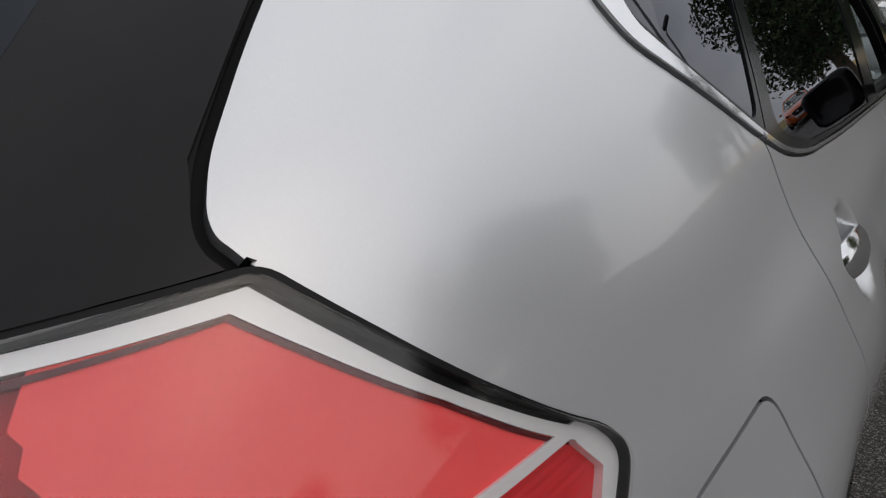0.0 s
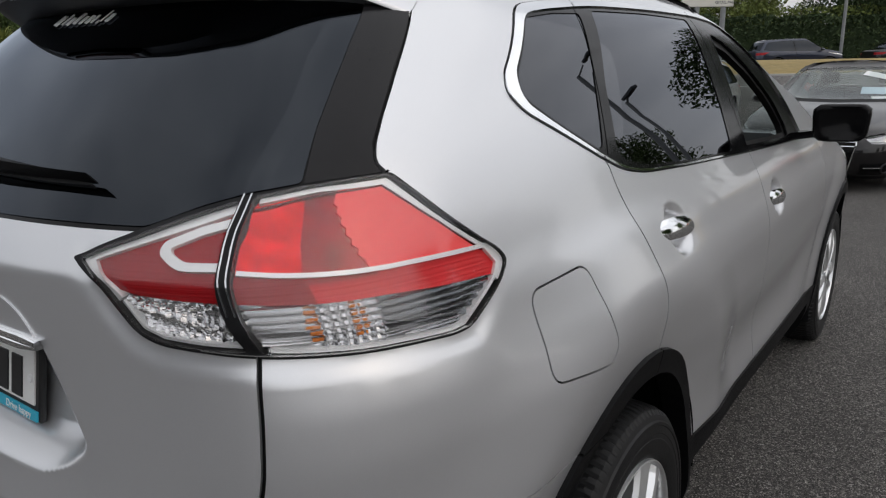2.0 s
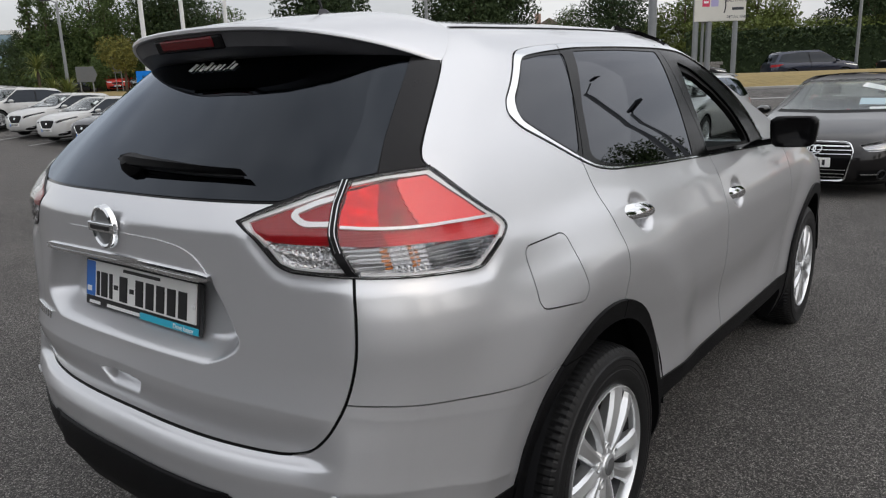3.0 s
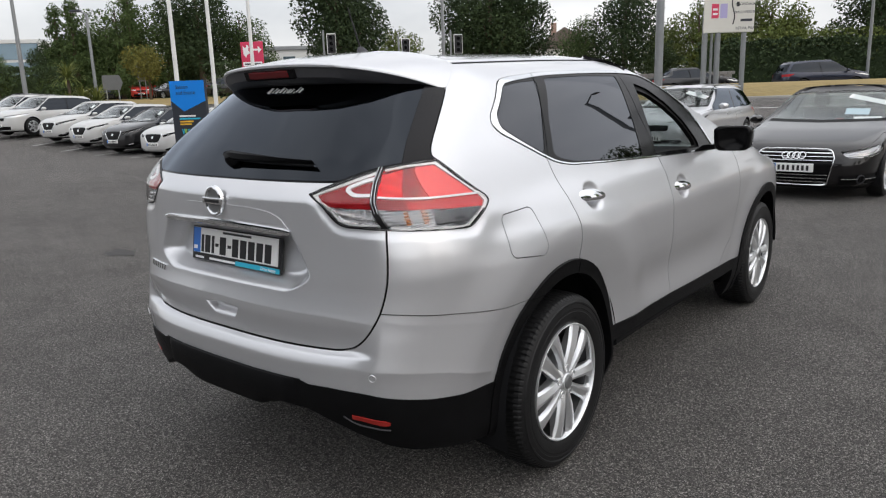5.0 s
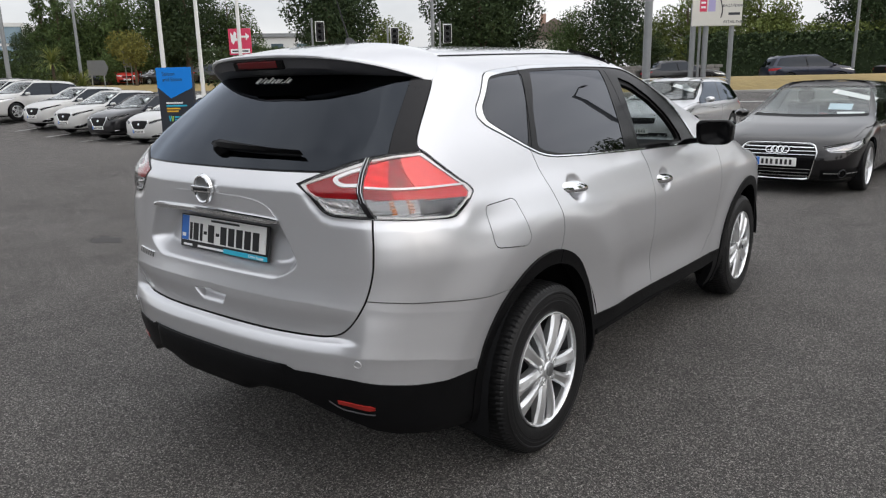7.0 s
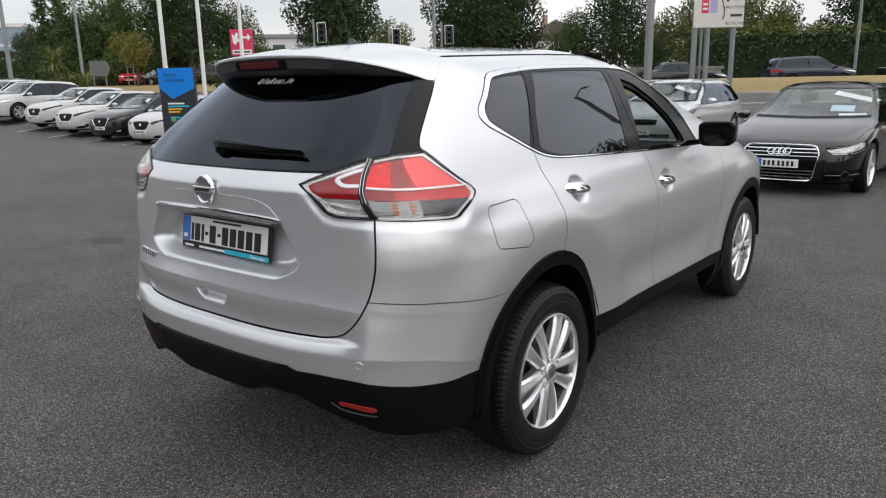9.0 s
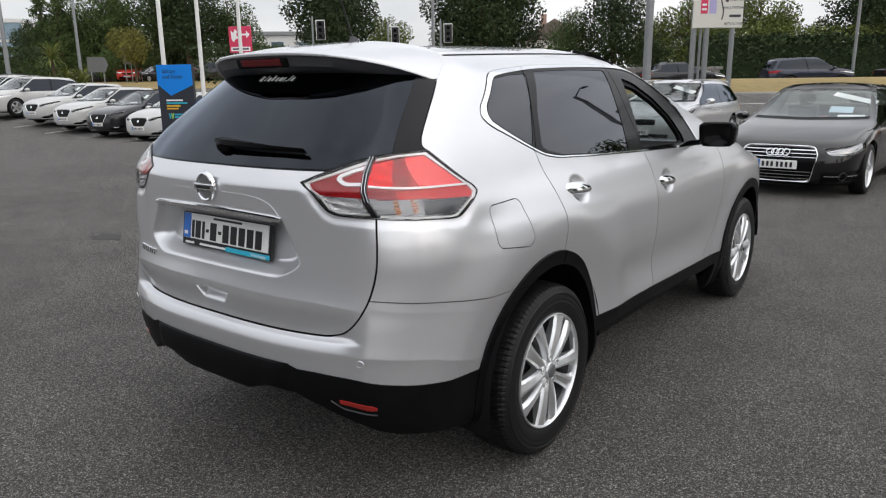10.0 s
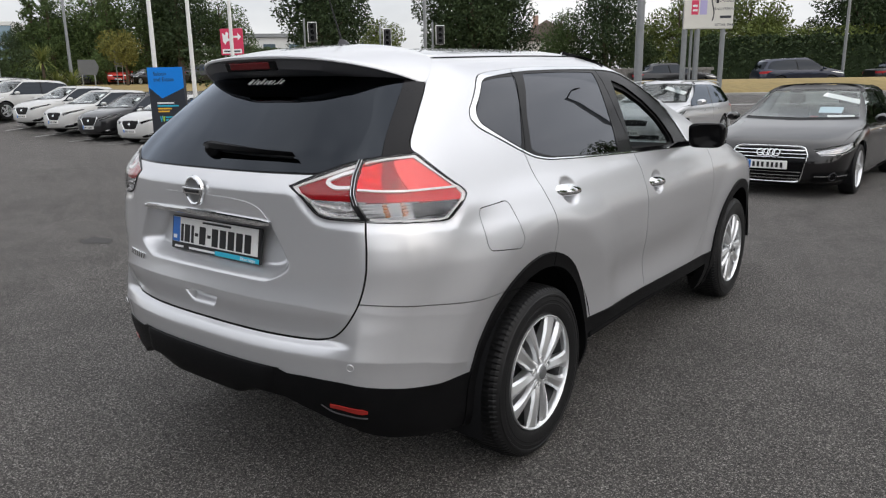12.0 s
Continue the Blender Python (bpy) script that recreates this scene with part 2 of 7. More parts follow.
NAVY_PAINT = metallic_paint("navy_paint", (0.025, 0.03, 0.05), 0.3, 0.5)
RED_PAINT = metallic_paint("red_paint", (0.45, 0.03, 0.02), 0.35, 0.2)
ORANGE_PAINT = metallic_paint("orange_paint", (0.50, 0.085, 0.012), 0.35, 0.2)


def leaves(name, low, high):
    """Foliage: each tree and each leaf clump has its own shade of green."""
    m = material(name, low, 0.75, spec=0.2)
    n, l = m.node_tree.nodes, m.node_tree.links
    b = n["Principled BSDF"]
    geo, info, add, ramp = (n.new("ShaderNode" + k) for k in ("NewGeometry", "ObjectInfo", "Math", "ValToRGB"))
    add.operation, add.inputs[1].default_value = "MULTIPLY_ADD", 0.75
    l.new(geo.outputs["Random Per Island"], add.inputs[0])
    sc = n.new("ShaderNodeMath")
    sc.operation, sc.inputs[1].default_value = "MULTIPLY", 0.3
    l.new(info.outputs["Random"], sc.inputs[0])
    l.new(sc.outputs[0], add.inputs[2])
    ramp.color_ramp.elements[0].color, ramp.color_ramp.elements[1].color = (*low, 1), (*high, 1)
    l.new(add.outputs[0], ramp.inputs[0])
    l.new(ramp.outputs[0], b.inputs["Base Color"])
    b.inputs["Subsurface Weight"].default_value = 0.0
    return m


LEAF = leaves("leaves", (0.038, 0.064, 0.022), (0.105, 0.150, 0.050))
LEAF_DARK = leaves("dark_leaves", (0.019, 0.033, 0.015), (0.052, 0.078, 0.030))
LEAF_LIGHT = leaves("light_leaves", (0.060, 0.085, 0.022), (0.14, 0.17, 0.045))
LEAF_GOLD = leaves("golden_leaves", (0.075, 0.085, 0.02), (0.20, 0.18, 0.045))
LEAF_SPIKE = leaves("sword_leaves", (0.075, 0.11, 0.03), (0.24, 0.25, 0.07))
ASPHALT = asphalt()


# ---- building tools ----
def thing(name, label, category, group="", kind="", at=None):
    ob = tagged(new(name), label, category, group, kind)
    if at is not None:
        ob.matrix_basis = at
    return ob


def solid(name, verts, faces, mat, parent=None, label="", smooth=True):
    me = bpy.data.meshes.new(name)
    me.from_pydata([tuple(v) for v in verts], [], [tuple(f) for f in faces])
    me.materials.append(mat)
    if smooth:
        me.shade_smooth()
    ob = new(name, me)
    ob.parent = parent
    return tagged(ob, label)


def part(name, bm, mat, parent=None, label="", smooth=False, angle=40):
    """Links a bmesh as one mesh object under a thing or a part."""
    me = bpy.data.meshes.new(name)
    bmesh.ops.recalc_face_normals(bm, faces=bm.faces)
    for f in bm.faces:
        f.smooth = smooth
    if smooth:
        for e in bm.edges:
            if len(e.link_faces) == 2 and e.calc_face_angle(0) > radians(angle):
                e.smooth = False
    bm.to_mesh(me)
    bm.free()
    me.materials.append(mat)
    ob = new(name, me)
    ob.parent = parent
    return tagged(ob, label)


def box(size, at=(0, 0, 0), turn=(0, 0, 0), bevel=0.0, bm=None):
    bm = bm or bmesh.new()
    made = bmesh.ops.create_cube(bm, size=1, matrix=pose(*at, *turn) @ Matrix.Diagonal((*size, 1)))
    if bevel:
        edges = list({e for v in made["verts"] for e in v.link_edges})
        bmesh.ops.bevel(bm, geom=edges, offset=bevel, segments=2, profile=0.5, affect="EDGES")
    return bm


def rod(a, b, r0, r1=None, sides=12, bm=None):
    bm = bm or bmesh.new()
    a, b = Vector(a), Vector(b)
    m = Matrix.Translation((a + b) / 2) @ (b - a).to_track_quat("Z", "Y").to_matrix().to_4x4()
    bmesh.ops.create_cone(bm, cap_ends=True, segments=sides, radius1=r0, radius2=r0 if r1 is None else r1, depth=(b - a).length, matrix=m)
    return bm


def turned(profile, sides=48, bm=None, axis="X"):
    """A ring or disc turned about the x axis from (offset along x, radius) points."""
    bm = bm or bmesh.new()
    rings = []
    for px, r in profile:
        rings.append([bm.verts.new((px, r * math.cos(2 * math.pi * k / sides), r * math.sin(2 * math.pi * k / sides))) for k in range(sides)])
    for a, b in zip(rings, rings[1:]):
        for k in range(sides):
            bm.faces.new((a[k], a[(k + 1) % sides], b[(k + 1) % sides], b[k]))
    return bm


def prism(outline, depth, bm=None, m=None):
    """A flat outline in x, z (closed) given thickness along y."""
    bm = bm or bmesh.new()
    m = m or Matrix()
    lo = [bm.verts.new(m @ Vector((x, 0, z))) for x, z in outline]
    hi = [bm.verts.new(m @ Vector((x, depth, z))) for x, z in outline]
    bm.faces.new(lo)
    bm.faces.new(hi[::-1])
    for i in range(len(lo)):
        j = (i + 1) % len(lo)
        bm.faces.new((lo[i], hi[i], hi[j], lo[j]))
    return bm


def rounded(points, radius=0.01, steps=4, closed=True):
    """A closed outline with rounded corners. A point may carry its own radius as a third number."""
    out = []
    n = len(points)
    for i, p in enumerate(points):
        r = p[2] if len(p) > 2 else radius
        b = Vector(p[:2])
        if r <= 0 or (not closed and i in (0, n - 1)):
            out.append(tuple(b))
            continue
        a, c = Vector(points[i - 1][:2]), Vector(points[(i + 1) % n][:2])
        da, dc = (a - b), (c - b)
        r = min(r, da.length * 0.48, dc.length * 0.48)
        p0, p1 = b + da.normalized() * r, b + dc.normalized() * r
        for k in range(steps + 1):
            t = k / steps
            out.append(tuple(p0 * (1 - t) ** 2 + b * 2 * t * (1 - t) + p1 * t * t))
    return out


def finer(points, gap, closed=True):
    out = []
    n = len(points)
    for i in range(n if closed else n - 1):
        a, b = np.array(points[i]), np.array(points[(i + 1) % n])
        k = max(1, int(math.ceil(np.hypot(*(b - a)) / gap)))
        out += [tuple(a + (b - a) * j / k) for j in range(k)]
    if not closed:
        out.append(tuple(points[-1]))
    return out


def strip(points, width):
    """The closed outline of a narrow band along a line."""
    p = np.array(points, float)
    d = np.gradient(p, axis=0)
    n = np.stack([-d[:, 1], d[:, 0]], -1)
    n /= np.linalg.norm(n, axis=1, keepdims=True)
    return [tuple(q) for q in p + n * width / 2] + [tuple(q) for q in (p - n * width / 2)[::-1]]


def inside(poly, q):
    p = np.array(poly)
    x, y = q[:, 0], q[:, 1]
    res = np.zeros(len(q), bool)
    j = len(p) - 1
    for i in range(len(p)):
        (xi, yi), (xj, yj) = p[i], p[j]
        if yi != yj:
            res ^= ((yi > y) != (yj > y)) & (x < (xj - xi) * (y - yi) / (yj - yi) + xi)
        j = i
    return res


def carve(shell, regions, box_sv, step, gap=0.012, fine=(), guides=()):
    """Cuts a shell's right half along the outlines of its regions; the first region that holds a triangle owns it.
    regions: (name, closed outline in (along, height)). Returns {name: triangles}, with the points."""
    from mathutils.geometry import delaunay_2d_cdt
    s0, s1, v0, v1 = box_sv
    pts, edges = [], []

    def loop(outline):
        o = [(min(max(a, s0), s1), min(max(b, v0), v1)) for a, b in outline]
        o = [q for i, q in enumerate(o) if math.dist(q, o[i - 1]) > 1e-6]
        o = finer(o, gap)
        k = len(pts)
        pts.extend(o)
        edges.extend((k + i, k + (i + 1) % len(o)) for i in range(len(o)))

    loop([(s0, v0), (s1, v0), (s1, v1), (s0, v1)])
    for _, outline in regions:
        loop(outline)
    for line in guides:
        o = finer([(min(max(a, s0), s1), b) for a, b in line], gap * .7, False)
        k = len(pts)
        pts.extend(o)
        edges.extend((k + i, k + i + 1) for i in range(len(o) - 1))
    na, nb = max(2, int((s1 - s0) / step[0])), max(2, int((v1 - v0) / step[1]))
    ga, gb = np.meshgrid(np.linspace(s0, s1, na + 1)[1:-1], np.linspace(v0, v1, nb + 1)[1:-1])
    coarse = np.stack([ga.ravel(), gb.ravel()], -1)
    for (a0, a1, b0, b1), (da, db) in fine:
        coarse = coarse[~((coarse[:, 0] > a0) & (coarse[:, 0] < a1) & (coarse[:, 1] > b0) & (coarse[:, 1] < b1))]
        ga, gb = np.meshgrid(np.arange(max(a0, s0) + da / 2, a1, da), np.arange(b0 + db / 2, b1, db))
        coarse = np.concatenate([coarse, np.stack([ga.ravel(), gb.ravel()], -1)])
    pts.extend(map(tuple, coarse))
    out = delaunay_2d_cdt([Vector((float(a), float(b))) for a, b in pts], edges, [], 0, 1e-5)
    q, tri = np.array([tuple(v) for v in out[0]]), np.array([tuple(f) for f in out[2]])
    mid = q[tri].mean(1)
    owner = np.full(len(tri), -1)
    for k, (_, outline) in enumerate(regions):
        free = owner < 0
        owner[free] = np.where(inside(outline, mid[free]), k, -1)
    names = [r[0] for r in regions]
    found = {}
    for k in range(-1, len(names)):
        name = names[k] if k >= 0 else "rest"
        t = tri[owner == k]
        if len(t):
            found[name] = np.concatenate([found[name], t]) if name in found else t
    return q, found


def plate(name, shell, q, tri, mat, parent, label="", off=0.0, depth=0.02, centre=False, mirror=False, back_mat=None):
    """A panel of the skin with thickness: outer face, inner face and edge."""
    used, flat = np.unique(tri, return_inverse=True)
    tri = flat.reshape(-1, 3)
    s, v = q[used, 0], q[used, 1]
    n = shell.frame_at(s, v)
    p = shell.point(s, v)
    if np.isscalar(off):
        outer = p + n * off
    else:
        outer = p + n * off(s, v)[:, None]
    inner = p - n * depth
    e = np.sort(np.concatenate([tri[:, [0, 1]], tri[:, [1, 2]], tri[:, [2, 0]]]), axis=1)
    raw = np.concatenate([tri[:, [0, 1]], tri[:, [1, 2]], tri[:, [2, 0]]])
    _, first, count = np.unique(e, axis=0, return_index=True, return_counts=True)
    rim = raw[first[count == 1]]
    if centre:
        rim = rim[~((s[rim[:, 0]] < 1e-4) & (s[rim[:, 1]] < 1e-4)) & ~((s[rim[:, 0]] > shell.length - 1e-4) & (s[rim[:, 1]] > shell.length - 1e-4))]
    k = len(p)
    verts = np.concatenate([outer, inner])
    # edge normals: away from the panel, within the skin
    out = np.zeros((k, 3))
    for a, b in rim:
        w = np.cross(outer[b] - outer[a], n[a])
        out[a] += w
        out[b] += w
    out = out / np.maximum(np.linalg.norm(out, axis=1, keepdims=True), 1e-9)
    faces = [tuple(t) for t in tri]
    loops = [n[i] for t in tri for i in t]
    for a, b in rim:
        faces.append((b, a, k + a, k + b))
        loops += [out[b], out[a], out[a], out[b]]
    for t in tri:
        faces.append(tuple(k + t[::-1]))
        loops += [-n[i] for i in t[::-1]]
    flip = np.array([-1, 1, 1])

    def mirrored(fs, ls, index=lambda i: i):
        f2, l2, at = [], [], 0
        for f in fs:
            f2.append(tuple(index(i) for i in f[::-1]))
            l2 += [q * flip for q in ls[at:at + len(f)][::-1]]
            at += len(f)
        return f2, l2

    if mirror:
        verts = verts * flip
        faces, loops = mirrored(faces, loops)
    if centre:
        mid = np.concatenate([(s < 1e-4) | (s > shell.length - 1e-4)] * 2)
        verts[mid, 0] = 0
        other = np.full(2 * k, -1)
        other[mid] = np.nonzero(mid)[0]
        other[~mid] = 2 * k + np.arange((~mid).sum())
        verts = np.concatenate([verts, verts[~mid] * flip])
        f2, l2 = mirrored(faces, loops, lambda i: other[i])
        faces, loops = faces + f2, loops + l2
    me = bpy.data.meshes.new(name)
    me.from_pydata(verts.tolist(), [], [tuple(int(i) for i in f) for f in faces])
    me.materials.append(mat)
    if back_mat:
        me.materials.append(back_mat)
        count, rims = len(tri), len(rim)
        turn = 2 if centre else 1
        index = np.zeros(len(faces), np.int32)
        for h in range(turn):
            index[h * (2 * count + rims) + count + rims:(h + 1) * (2 * count + rims)] = 1
        me.polygons.foreach_set("material_index", index)
    if not np.isscalar(off):
        me.shade_flat()
        ob = new(name, me)
        ob.parent = parent
        return tagged(ob, label)
    me.shade_smooth()
    me.normals_split_custom_set([tuple(float(c) for c in q) for q in loops])
    ob = new(name, me)
    ob.parent = parent
    return tagged(ob, label)


def seat(shell, s, v, off=0.0, mirror=False):
    """A frame on the skin: x along it, y into it, z up."""
    a, b = np.array([float(s)]), np.array([float(v)])
    n, p = Vector(shell.frame_at(a, b)[0]), Vector(shell.point(a, b)[0])
    e = 1e-3
    x = Vector(shell.point(a + e, b)[0] - shell.point(a - e, b)[0]).normalized()
    z = n.cross(x).normalized()
    p = p + n * off
    if mirror:
        x, z, n, p = (Vector((-q[0], q[1], q[2])) for q in (x, z, n, p))
        x = -x
    m = Matrix((x, -n, z)).transposed().to_4x4()
    m.translation = p
    return m


def lettering(words, size, m, mat, parent, name="lettering", label="", depth=0.0004, align="CENTER"):
    """Built-in font, standing on the frame's x and z, facing against y."""
    cu = bpy.data.curves.new(name, "FONT")
    cu.body, cu.size, cu.extrude, cu.align_x, cu.align_y = words, size, depth, align, "CENTER"
    tmp = bpy.data.objects.new(name, cu)
    scene.collection.objects.link(tmp)
    bpy.context.view_layer.update()
    me = bpy.data.meshes.new_from_object(tmp.evaluated_get(bpy.context.evaluated_depsgraph_get()))
    bpy.data.objects.remove(tmp)
    me.materials.clear()
    me.materials.append(mat)
    ob = new(name, me)
    ob.parent = parent
    ob.matrix_basis = m @ pose(0, 0, 0, 90, 0, 0)
    return tagged(ob, label)


# ---- car body shape ----
def curve(pairs):
    """A smooth curve through (position, value) pairs that does not overshoot."""
    p = np.array(pairs, float)
    x, y = p[:, 0], p[:, 1]
    h = np.diff(x)
    d = np.diff(y) / h
    m = np.zeros(len(x))
    m[0], m[-1] = d[0], d[-1]
    for i in range(1, len(x) - 1):
        if d[i - 1] * d[i] > 0:
            w1, w2 = 2 * h[i] + h[i - 1], h[i] + 2 * h[i - 1]
            m[i] = (w1 + w2) / (w1 / d[i - 1] + w2 / d[i])

    def at(q):
        q = np.clip(np.asarray(q, float), x[0], x[-1])
        i = np.clip(np.searchsorted(x, q) - 1, 0, len(x) - 2)
        t = (q - x[i]) / h[i]
        a, b = y[i], y[i + 1]
        return (a * (1 + 2 * t) * (1 - t) ** 2 + m[i] * h[i] * t * (1 - t) ** 2
                + b * t * t * (3 - 2 * t) + m[i + 1] * h[i] * t * t * (t - 1))
    return at


def ease(q, a, b):
    t = np.clip((np.asarray(q, float) - a) / (b - a), 0, 1)
    return t * t * (3 - 2 * t)


def bump(q, mid, half):
    t = np.clip(np.abs(np.asarray(q, float) - mid) / half, 0, 1)
    return (1 - t * t) ** 2


class Shell:
    """A car's outer skin: level outlines (place along the outline, height) on the right half."""

    def __init__(self, plan, width, rear, front, reach=(0.9, 1.2), relief=None, sag=None, cap=None, swell=None):
        pl = np.array(plan, float)
        fine = []
        q = np.vstack([pl[0] * [-1, 1] * [1, 1] if pl[0][0] else pl[1] * [-1, 1], pl, pl[-2] * [-1, 1]])
        for i in range(1, len(q) - 2):
            for t in np.linspace(0, 1, 24, endpoint=False):
                a, b, c, d = q[i - 1], q[i], q[i + 1], q[i + 2]
                fine.append(0.5 * (2 * b + (c - a) * t + (2 * a - 5 * b + 4 * c - d) * t * t + (3 * b - a - 3 * c + d) * t ** 3))
        fine.append(pl[-1])
        fine = np.array(fine)
        self.s = np.concatenate([[0], np.cumsum(np.hypot(*np.diff(fine, axis=0).T))])
        self.x, self.y, self.length = fine[:, 0], fine[:, 1], self.s[-1]
        self.width, self.rear, self.front, self.relief, self.sag = curve(width), curve(rear), curve(front), relief, sag
        self.swell, self.cap, self.reach, self.y0, self.y1, self.w0 = swell, cap, reach, pl[0][1], pl[-1][1], pl[:, 0].max()

    def base(self, s, v):
        s, v = np.asarray(s, float), np.asarray(v, float)
        side = np.where((s < 0) | (s > self.length), -1.0, 1.0)
        s = np.abs(s)
        s = np.where(s > self.length, 2 * self.length - s, s)
        cx, cy = np.interp(s, self.s, self.x), np.interp(s, self.s, self.y)
        x = side * cx * self.width(v) / self.w0
        back = 1 - ease(cy, self.y0 + 0.1, self.y0 + self.reach[0])
        fore = ease(cy, self.y1 - self.reach[1], self.y1)
        y = cy + (self.rear(v) - self.y0) * back + (self.front(v) - self.y1) * fore
        if self.cap:
            limit = self.front(v) - self.cap[2] * (x / self.w0) ** 2
            over = y - limit
            soft = .5 * (over + np.sqrt(over * over + .0016)) - .006
            y = y - np.maximum(soft, 0) * ease(v, self.cap[0], self.cap[1])
        z = v - (self.sag(y, v) if self.sag else 0 * v)
        if self.swell:
            full = self.swell(s, v)
            x, y, z = x + side * .012 * full, y - .017 * full, z + .006 * full
        return np.stack([x, y, z], -1)

    def frame_at(self, s, v, raw=False):
        e = 1e-3
        f = self.base if raw else self.point
        du = f(s + e, v) - f(s - e, v)
        dv = f(s, v + e) - f(s, v - e)
        n = np.cross(du, dv)
        return n / np.maximum(np.linalg.norm(n, axis=-1, keepdims=True), 1e-9)

    def point(self, s, v):
        p = self.base(s, v)
        if self.relief is None:
            return p
        return p + self.frame_at(s, v, raw=True) * self.relief(np.abs(s), v, p)[..., None]


TRAIL_PLAN = [(0, -.945), (.2, -.942), (.38, -.925), (.54, -.887), (.68, -.822), (.768, -.72), (.815, -.585), (.843, -.44), (.861, -.28),
              (.871, -.08), (.878, .3), (.882, .9), (.885, 1.5), (.882, 2.2), (.868, 2.8), (.83, 3.2), (.74, 3.46), (.58, 3.6), (.3, 3.655), (0, 3.665)]
TRAIL_WIDTH = [(.15, .80), (.25, .858), (.36, .890), (.5, .892), (.7, .904), (.82, .916), (.92, .918), (.99, .908), (1.05, .890), (1.1, .875), (1.16, .850), (1.25, .817),
               (1.3, .7975), (1.35, .7760), (1.4, .7535), (1.45, .7300), (1.5, .7045), (1.55, .672), (1.585, .638), (1.61, .605), (1.635, .555), (1.652, .505)]
TRAIL_REAR = [(.15, -.70), (.27, -.86), (.36, -.94), (.45, -.98), (.55, -1.0), (.63, -1.0), (.72, -.988), (.80, -.969), (.9, -.952), (1.05, -.944),
              (1.17, -.945), (1.21, -.925), (1.26, -.885), (1.4, -.765), (1.5, -.676), (1.56, -.613), (1.605, -.557), (1.652, -.485)]
TRAIL_FRONT = [(.15, 3.45), (.3, 3.62), (.55, 3.665), (.8, 3.63), (.93, 3.52), (1.0, 3.3), (1.05, 2.9), (1.1, 2.5), (1.2, 2.2), (1.3, 1.95), (1.4, 1.7), (1.5, 1.43), (1.56, 1.24), (1.605, 1.05), (1.652, .86)]

LEDGE = curve([(.55, -1.0), (.63, -1.0), (.675, -.988), (.700, -.958), (.74, -.963), (.785, -.971), (.82, -.966), (.9, -.952), (1.05, -.944)])
TRAIL_BACK = curve([(.55, -1.0), (.63, -1.0), (.72, -.988), (.80, -.969), (.9, -.952), (1.05, -.944)])


def trail_sag(y, v):
    return (.045 * ease(-y, -.9, 1.1) + .10 * ease(y, .9, 2.6)) * ease(v, 1.25, 1.6) * 1.0


def trail_swell(s, v):
    """The lamp corner stands fuller than the rest of the tail."""
    return ease(s, .50, .74) * (1 - ease(s, .90, 1.24)) * ease(v, .74, 1.06) * (1 - ease(v, 1.30, 1.56))


def from_line(s, v, pts):
    """Distance to an open line."""
    best = np.full(np.shape(s), 9.0)
    for (a, b), (c, d) in zip(pts, pts[1:]):
        l2 = (c - a) ** 2 + (d - b) ** 2
        t = np.clip(((s - a) * (c - a) + (v - b) * (d - b)) / l2, 0, 1)
        best = np.minimum(best, np.hypot(s - a - t * (c - a), v - b - t * (d - b)))
    return best


LAMP_RIM = [(.645, 1.094), (.587, 1.097), (.555, 1.109), (.533, 1.138), (.508, 1.173), (.463, 1.201)]
LAMP_FOOT = [(.587, 1.097), (.648, 1.093), (.759, 1.084), (.855, 1.077), (.999, 1.068), (1.033, 1.071), (1.114, 1.122), (1.141, 1.148)]

CREASE_S, CREASE_V = [0, .512, .604, .731, .855, .929, 1.102, 1.2], [.650, .648, .647, .639, .622, .609, .556, .53]
STEP_S, STEP_V = [.60, .689, .75, .85, .985, 1.149, 1.3], [.812, .805, .793, .780, .761, .733, .71]


